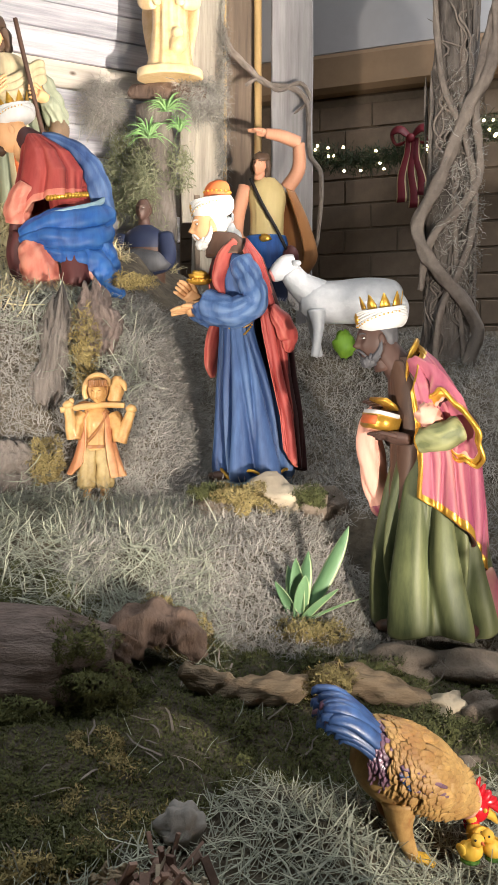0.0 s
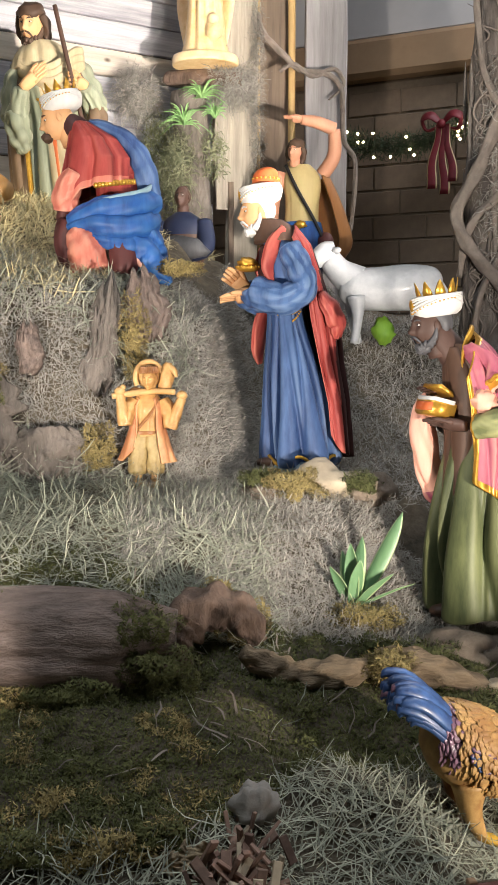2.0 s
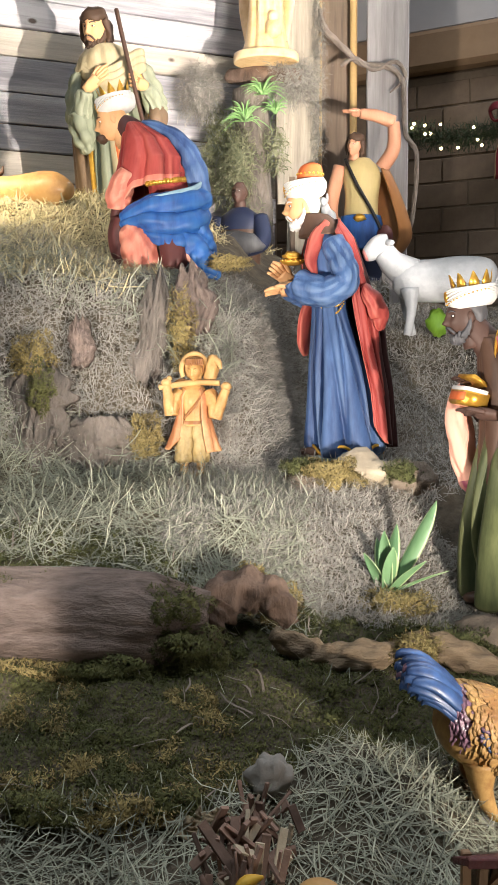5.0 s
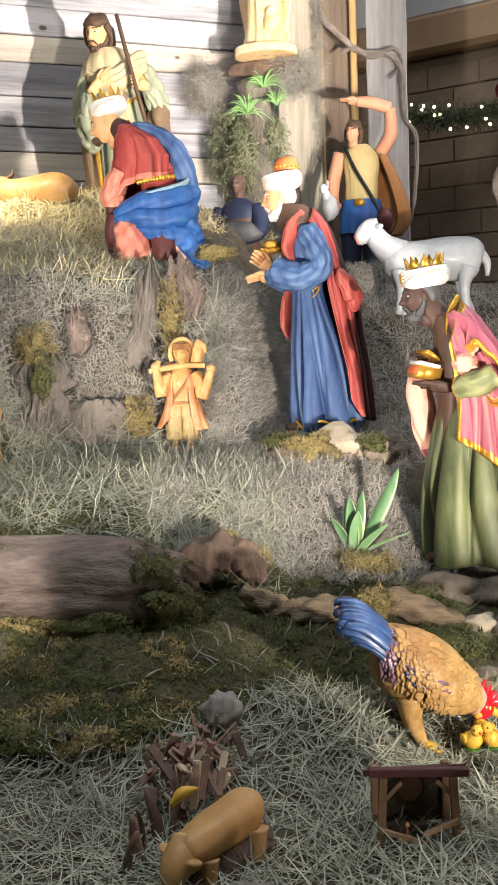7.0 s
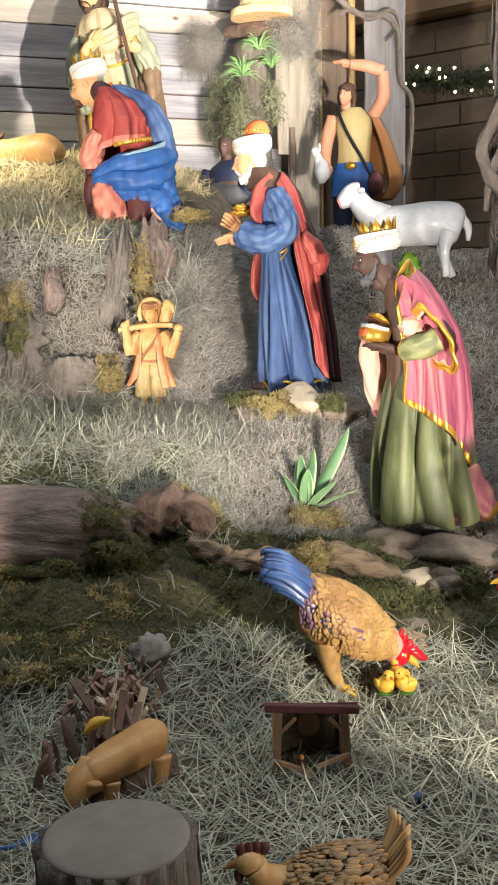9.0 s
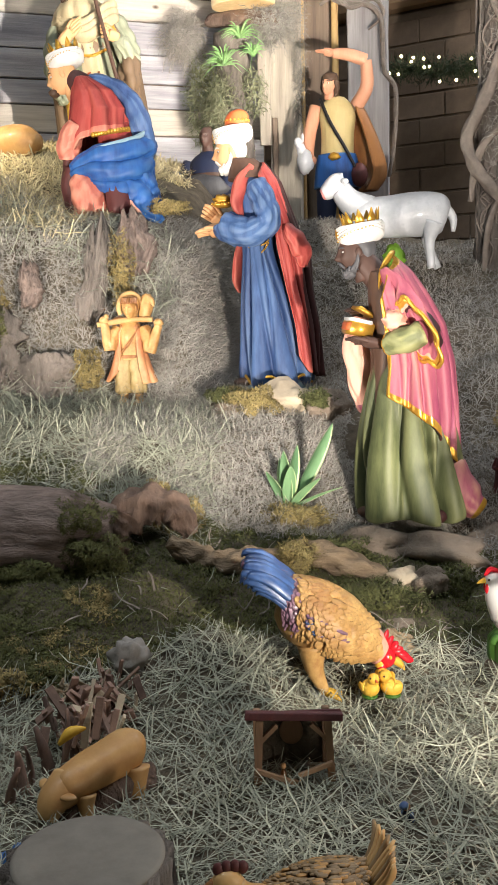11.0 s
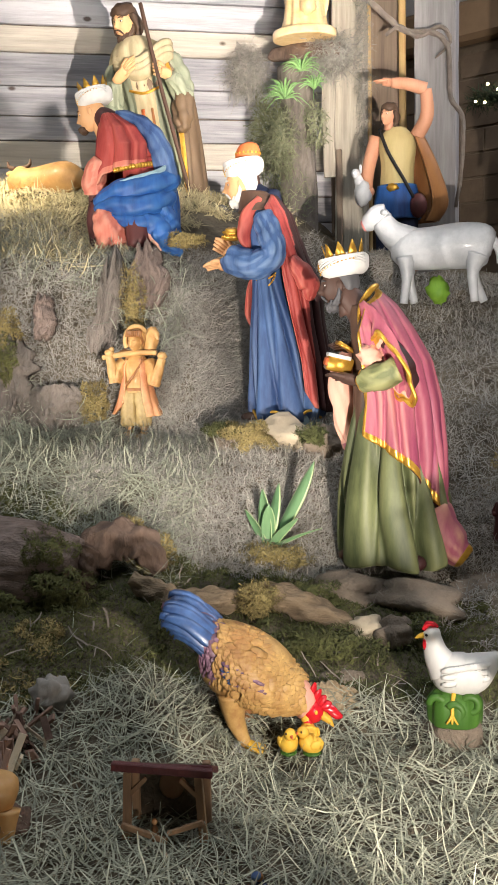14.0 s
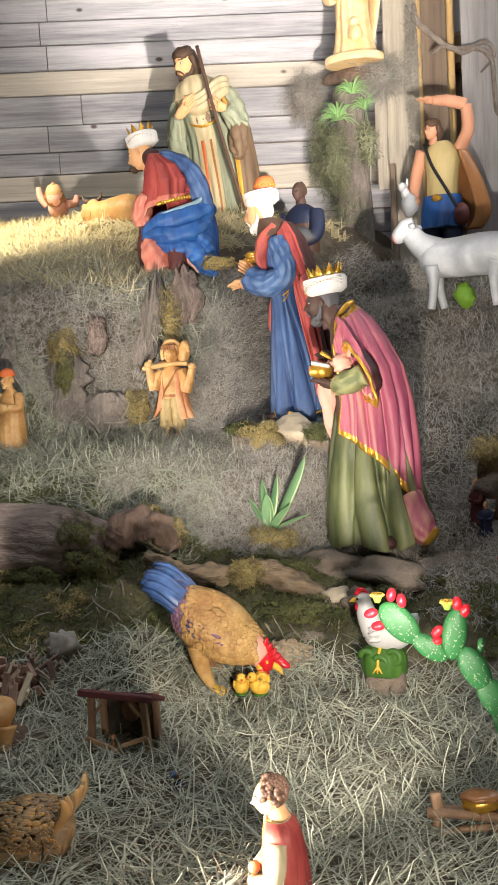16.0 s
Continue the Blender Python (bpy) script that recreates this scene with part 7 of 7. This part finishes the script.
for k, (x0, x1, l) in enumerate(((-0.02, -0.07, 0.42), (0.01, 0.02, 0.46), (0.03, 0.08, 0.38))):
    s = Sculpt()
    rings = []
    for i in range(13):
        t = i / 12
        x = x0 + (x1 - x0) * t + 0.01 * math.sin(t * 8 + k)
        w = 0.02 + 0.016 * t
        rings.append([(x - w, -0.01, -l * t), (x - w * 0.75, -0.014, -l * t), (x + w * 0.75, -0.014, -l * t), (x + w, -0.01, -l * t), (x + w, 0, -l * t), (x - w, 0, -l * t)])
    s.grid(rings, lambda u, v: M_RIBBONEDGE if (v < 0.16 or 0.34 < v < 0.5) else M_VELVET)
    s.part("tail", bow)
s = Sculpt()
s.ball((0, -0.02, 0), (0.03, 0.025, 0.03), M_VELVET)
s.part("knot", bow)


# ---- cactus ----
def cactus(x, y, z, heading, scale, name="cactus_figurine"):
    root = empty(name, pose(x, y, z, 0, 0, heading) @ Matrix.Diagonal((scale, scale, scale, 1)), "glossy green prickly pear cactus figurine with red fruit", "cactus", "cactus figurines")
    pads = (((0.115, 0, -0.095), (0.045, 0.016, 0.07), -20), ((0.085, 0, -0.035), (0.05, 0.016, 0.07), -30), ((0.05, 0, 0.04), (0.05, 0.016, 0.065), -35), ((0.0, 0.0, 0.115), (0.045, 0.018, 0.06), -28), ((-0.045, 0, 0.20), (0.040, 0.016, 0.065), 8), ((-0.105, 0, 0.165), (0.036, 0.015, 0.05), -55), ((-0.175, 0, 0.225), (0.05, 0.015, 0.062), -42), ((0.015, 0.01, 0.17), (0.012, 0.01, 0.02), 10))
    for k, (c, r, tilt) in enumerate(pads):
        s = Sculpt()
        r = (r[0] * 0.74, r[1], r[2])
        s.ball(c, r, P_CACTUS, (0, tilt, 0), 22, 14)
        pad = s.part("pad", root)
        s = Sculpt()
        m = pose(*c, 0, tilt, 0)
        rr = random.Random(k)
        for j in range(46 if k < 7 else 6):
            a, q = rr.uniform(0, 2 * math.pi), math.sqrt(rr.random()) * 0.88
            px, pz = q * math.cos(a), q * math.sin(a)
            for e in (-1, 1):
                py = e * math.sqrt(max(0, 1 - q * q))
                s.ball(m @ Vector((px * r[0], py * r[1] * 1.02, pz * r[2])), 0.0016, P_MINT, nu=5, nv=3)
        s.part("spines", pad, "pale raised spine dots")
    for c, tilt in (((-0.192, 0, 0.294), 10), ((-0.168, 0, 0.28), -10), ((-0.243, 0, 0.247), 70), ((-0.226, 0, 0.216), 80), ((-0.036, 0, 0.275), 0), ((-0.018, 0, 0.258), 20), ((-0.085, 0.0, 0.205), 40), ((-0.09, 0, 0.18), 70)):
        s = Sculpt()
        s.ball(c, (0.012, 0.011, 0.018), P_COMB, (0, tilt, 0))
        s.part("fruit", root, "glossy red fruit")
    for c in ((-0.226, 0, 0.287), (-0.06, 0, 0.272)):
        s = Sculpt()
        s.loft([(c[0], c[1], c[2] - 0.012, 0.007, 0.007, 0), (c[0], c[1], c[2] + 0.003, 0.013, 0.013, 0)], P_LIME, 14, 4)
        for j in range(7):
            a = j * 0.9
            s.ball((c[0] + 0.012 * math.cos(a), c[1] + 0.012 * math.sin(a), c[2] + 0.007), (0.007, 0.007, 0.004), P_CHICK, nu=8, nv=5)
        s.part("flower", root, "small yellow flower")
    return root


cactus(1.105, 1.57, 0.68, 12, 0.87)
cactus(1.36, 1.72, 0.65, -30, 1.2)


# ---- sawn stump, stable, chips and little things in the hay ----
stump = empty("tree_stump", pose(0.065, 0.93, 0.50), "short sawn log stump with dark furrowed bark", "stump")
s = Sculpt()
rings = []
for i in range(9):
    z = -0.05 + 0.222 * i / 8
    ring = []
    for j in range(72):
        a = 2 * math.pi * j / 72
        r = 0.112 + 0.006 * math.sin(2 * a + 1) + 0.008 * abs(noise.noise(Vector((math.cos(a) * 9, math.sin(a) * 9, z * 8)))) + (0.007 if j % 4 < 2 else -0.006) * (0.5 + abs(noise.noise(Vector((j * 0.9, z * 14, 2.0)))))
        ring.append((r * math.cos(a), r * math.sin(a), z))
    rings.append(ring)
s.grid(rings, M_BARK)
s.part("bark", stump, "dark furrowed bark")
s = Sculpt()
s.loft([(0, 0, 0.165, 0.109, 0.107, 0), (0, 0, 0.176, 0.108, 0.106, 0), (0, 0, 0.178, 0.05, 0.05, 0), (0, 0, 0.178, 0.004, 0.004, 0)], M_ENDGRAIN, 60, 12)
s.part("sawn_top", stump, "grey sawn end grain")

stable = empty("toy_stable", pose(0.295, 1.45, 0.545, 0, 0, 12), "small rustic wooden stable with dark red bark roof", "toy stable")
# The stable's back takes the dark soil colour to stand in for interior shade.
for name, c, size, turn, m in (("roof", (0, 0.0, 0.122), (0.18, 0.085, 0.012), (-26, 0, 0), M_ROOF), ("ridge_log", (0, -0.042, 0.138), (0.185, 0.014, 0.016), (0, 3, 0), M_ROOF), ("post", (-0.068, -0.035, 0.065), (0.014, 0.014, 0.13), (0, 3, 0), M_TOYWOOD), ("post", (0.068, -0.035, 0.065), (0.014, 0.014, 0.13), (0, -3, 0), M_TOYWOOD), ("post", (-0.068, 0.035, 0.06), (0.014, 0.014, 0.12), (0, 0, 0), M_TOYWOOD), ("post", (0.068, 0.035, 0.06), (0.014, 0.014, 0.12), (0, 0, 0), M_TOYWOOD), ("brace", (-0.05, -0.036, 0.10), (0.008, 0.009, 0.05), (0, 45, 0), M_TOYWOOD), ("brace", (0.05, -0.036, 0.10), (0.008, 0.009, 0.05), (0, -45, 0), M_TOYWOOD), ("back_wall", (0, 0.043, 0.055), (0.14, 0.006, 0.11), (0, 0, 0), M_SOIL), ("rail", (-0.035, -0.05, 0.02), (0.09, 0.009, 0.010), (0, 24, 10), M_TOYWOOD), ("rail", (0.04, -0.045, 0.03), (0.07, 0.008, 0.009), (0, -20, 0), M_TOYWOOD)):
    s = Sculpt()
    s.box(c, size, m, turn)
    s.part(name, stable, smooth=False)
s = Sculpt()
s.ball((0, 0.038, 0.07), (0.024, 0.004, 0.028), M_TOYWOOD)
s.part("window", stable, "round opening in the back")
s = Sculpt()
s.loft([(0, 0, 0, 0.008, 0.008, 0), (0, 0, 0.02, 0.006, 0.007, 0), (0, 0, 0.03, 0.002, 0.002, 0)], P_SADDLE, 14, 8)
s.ball((0, 0, 0.035), 0.006, P_SKIN, nu=10, nv=6)
s.thing("tiny_figurine", pose(0.28, 1.42, 0.54), "tiny brown figurine inside the stable", "figurine")

rg = random.Random(12)
chip_root = empty("wood_chip_pile", pose(-0.155, 1.60, 0.55), "pile of reddish broken bark and wood chips", "wood chips")
for k in range(110):
    s = Sculpt()
    l = rg.uniform(0.03, 0.095)
    s.box((rg.gauss(0, 0.036), rg.gauss(-0.02, 0.07), rg.uniform(0.0, 0.085)), (l, rg.uniform(0.008, 0.02), rg.uniform(0.004, 0.009)), M_CHIP if k % 6 else M_PALEROCK, (rg.uniform(-50, 50), rg.choice((-1, 1)) * rg.uniform(25, 85), rg.uniform(0, 180)))
    s.part("wood_chip", chip_root, smooth=False)
for k, (x, y, h, tilt) in enumerate(((-0.19, 1.40, 0.10, -12), (-0.17, 1.43, 0.12, 8), (-0.21, 1.36, 0.08, -5), (-0.155, 1.46, 0.09, 14), (-0.20, 1.31, 0.09, 10), (-0.215, 1.27, 0.08, -14))):
    s = Sculpt()
    s.tube([(0, 0, -0.02), (0.003, 0, h * 0.5), (-0.002, 0.003, h)], [0.013, 0.012, 0.005], M_CHIP, 7, 8, flat=0.45, wob=0.2)
    s.thing("bark_sliver", pose(x, y, 0.54, 0, tilt, k * 40), "upright broken bark sliver in the hay", "bark", "bark slivers")
s = Sculpt()
s.tube([(-0.03, 0, 0), (0, 0, 0.012), (0.03, 0, 0.004)], [0.004, 0.012, 0.003], P_CHICK, 8, 8)
s.thing("yellow_leaf", pose(-0.135, 1.40, 0.62, 0, -20, 30), "small yellow leaf shape among bark slivers", "leaf")
s = Sculpt()
s.tube([(-0.03, 0, 0.02), (-0.01, 0, 0.016), (0.012, 0, 0.02), (0.022, 0, 0.03)], [0.006, 0.016, 0.015, 0.009], P_BRIGHTBLUE, 12, 12)
s.ball((0.024, 0, 0.034), 0.011, P_BRIGHTBLUE)
s.tube([(0.033, 0, 0.034), (0.042, 0, 0.032)], [0.004, 0.001], P_CHICK, 6, 3)
s.tube([(-0.03, 0, 0.02), (-0.06, 0, 0.022)], [0.006, 0.003], P_BRIGHTBLUE, 8, 4, flat=0.4)
s.thing("bluebird_figurine", pose(-0.145, 1.09, 0.53, 0, 0, 30), "small bright blue bird figurine in the hay", "bird figurine")
s = Sculpt()
s.tube([(0, 0, 0), (0.002, 0, 0.025), (0, 0, 0.04)], [0.009, 0.011, 0.006], P_NAVY, 10, 8)
for e in (-1, 1):
    s.tube([(0, e * 0.008, 0.036), (0.006, e * 0.016, 0.02)], [0.004, 0.003], P_BLUE, 8, 4)
s.ball((0, 0, 0.048), 0.008, P_SADDLE)
s.ball((0.004, 0, 0.053), (0.009, 0.009, 0.006), P_BLUE)
s.thing("tiny_figurine", pose(0.525, 1.33, 0.52, 0, 20, 230), "tiny dark blue figurine sunk in the hay", "figurine")
# little log bench at the edge
bench = empty("log_bench", pose(1.14, 1.33, 0.53, 0, 0, 14), "tiny rustic log bench in the hay", "toy bench")
for name, a, b, r in (("seat_log", (-0.07, 0, 0.055), (0.09, 0, 0.05), 0.010), ("seat_log", (-0.06, 0.02, 0.05), (0.09, 0.02, 0.045), 0.010), ("leg", (-0.05, 0, 0), (-0.055, 0.01, 0.09), 0.011), ("leg", (0.06, 0, 0), (0.06, 0.01, 0.06), 0.011), ("brace", (-0.05, -0.01, 0.02), (0.06, 0.0, 0.035), 0.007)):
    s = Sculpt()
    s.tube([a, tuple((p + q) / 2 + 0.002 for p, q in zip(a, b)), b], r, M_TOYWOOD, 9, 8, wob=0.15)
    s.part(name, bench)
s = Sculpt()
s.ball((0.03, 0.01, 0.075), (0.035, 0.022, 0.018), P_GOLD, lump=0.3)
s.ball((0.03, 0.01, 0.088), (0.037, 0.024, 0.010), P_SADDLE, lump=0.3)
s.thing("bread_loaf", pose(1.14, 1.33, 0.53, 0, 0, 14), "tiny golden loaf on the log bench", "loaf")
# straw bale below the shepherd
bale = empty("hay_bale", pose(0.05, 4.66, 1.68, 0, 0, 6), "small dry straw bale below the shepherd statue", "hay bale")
s = Sculpt()
s.box((0, 0, 0), (0.32, 0.18, 0.24), M_SOIL)
s.part("core", bale, smooth=False)
rgb = np.random.default_rng(71)
side = rgb.integers(0, 3, 3200)
p = rgb.uniform(-1, 1, (3200, 3)) * np.array([0.16, 0.09, 0.12])
q = np.zeros((3200, 3))
for axis, sign, edge in ((1, -1, 0.09), (2, 1, 0.12), (0, -1, 0.16)):
    pick = side == (axis + 2) % 3
    p[pick, axis] = sign * edge
    q[pick, axis] = sign
straw = strands("straw", p, q, 0.07, 0.0028, M_MOSSGREY, "dull dry straw", "hay", seg=3, lay=0.3, curl=0.3, seed=72)
del straw["kind"], straw["category"]
straw.parent = bale
# small figures far back on the slope
for k, (x, y, h, body, top) in enumerate(((0.80, 2.86, 0.16, P_LEATHER, P_SKIN), (0.88, 2.92, 0.20, P_SADDLE, P_SKIN), (0.84, 2.80, 0.12, P_NAVY, P_SKIN), (0.93, 2.84, 0.14, P_COMB, P_SKIN))):
    s = Sculpt()
    s.loft([(0, 0, 0, 0.2, 0.2, 0.015), (0, 0, 0.3, 0.15, 0.16, 0.012), (0, 0, 0.65, 0.12, 0.16, 0.004), (0, 0, 0.78, 0.04, 0.05, 0)], body, 30, 14, folds=7)
    for e in (-1, 1):
        s.tube([(0, e * 0.13, 0.7), (0.06, e * 0.18, 0.52), (0.16, e * 0.06, 0.5)], [0.05, 0.05, 0.035], body, 10, 8)
    head(s, (0.03, 0, 0.88), 0.085, top, P_HAIR)
    s.thing("villager_figurine", pose(x, y, gz(x, y) - 0.01, 0, 0, 230 + 20 * k), "small painted villager figurine on the back slope", "figurine", "villagers on the slope", scale=h)
# second ochre figure on the ledge
s = Sculpt()
s.loft([(0, 0, 0, 0.16, 0.17, 0.012), (0, 0, 0.3, 0.14, 0.15, 0.012), (0, 0, 0.6, 0.11, 0.15, 0.006), (0, 0, 0.76, 0.05, 0.06, 0)], P_OCHRE, 44, 20, folds=8)
for e in (-1, 1):
    s.tube([(0, e * 0.13, 0.7), (0.05, e * 0.18, 0.55), (0.14, e * 0.1, 0.55)], [0.05, 0.055, 0.04], P_OCHRE, 14, 12, fold=0.006)
s.ball((0.16, 0.02, 0.55), (0.05, 0.1, 0.06), P_OCHRE, lump=0.3)
head(s, (0.03, 0, 0.86), 0.075, P_OCHRE, P_OCHRE, P_OCHRE)
s.loft([(0.02, 0, 0.91, 0.10, 0.09, 0), (0.02, 0, 0.97, 0.08, 0.07, 0), (0.02, 0, 1.0, 0.02, 0.02, 0)], P_ORANGE, 24, 8)
s.thing("shepherd_figurine", pose(-1.12, 2.78, 1.05, 0, 0, 262), "ochre carved figurine with an orange cap on the ledge", "figurine", scale=0.36)

# ---- bricks of the hall wall ----
for r in range(20):
    for c in range(17):
        x = -3.4 + c * 0.40 + (0.2 if r % 2 else 0.0)
        z = 0.10 + r * 0.18
        if z > 3.45 or r < 5:
            continue
        ob = new("brick", brick_mesh)
        ob.parent = brick_wall
        ob.location = (x, 0.024, z)

# ---- twigs on the lower bank ----
p, q = on_ground(160, -1.2, 1.0, 1.62, 2.5, 61, lambda x, y: ~front(x, y))
strands("twigs", p, q, 0.09, 0.004, M_VINE, "dry brown twigs and stems on the mossy bank", "twigs", seg=4, lay=0.5, curl=0.25, seed=62)
p, q = on_ground(70, -1.2, 1.0, 1.62, 2.3, 63, lambda x, y: ~front(x, y))
strands("fallen_hay", p, q, 0.08, 0.0022, M_HAY, "few hay stalks fallen on the mossy bank", "hay", seg=3, lay=0.4, curl=0.15, seed=64)
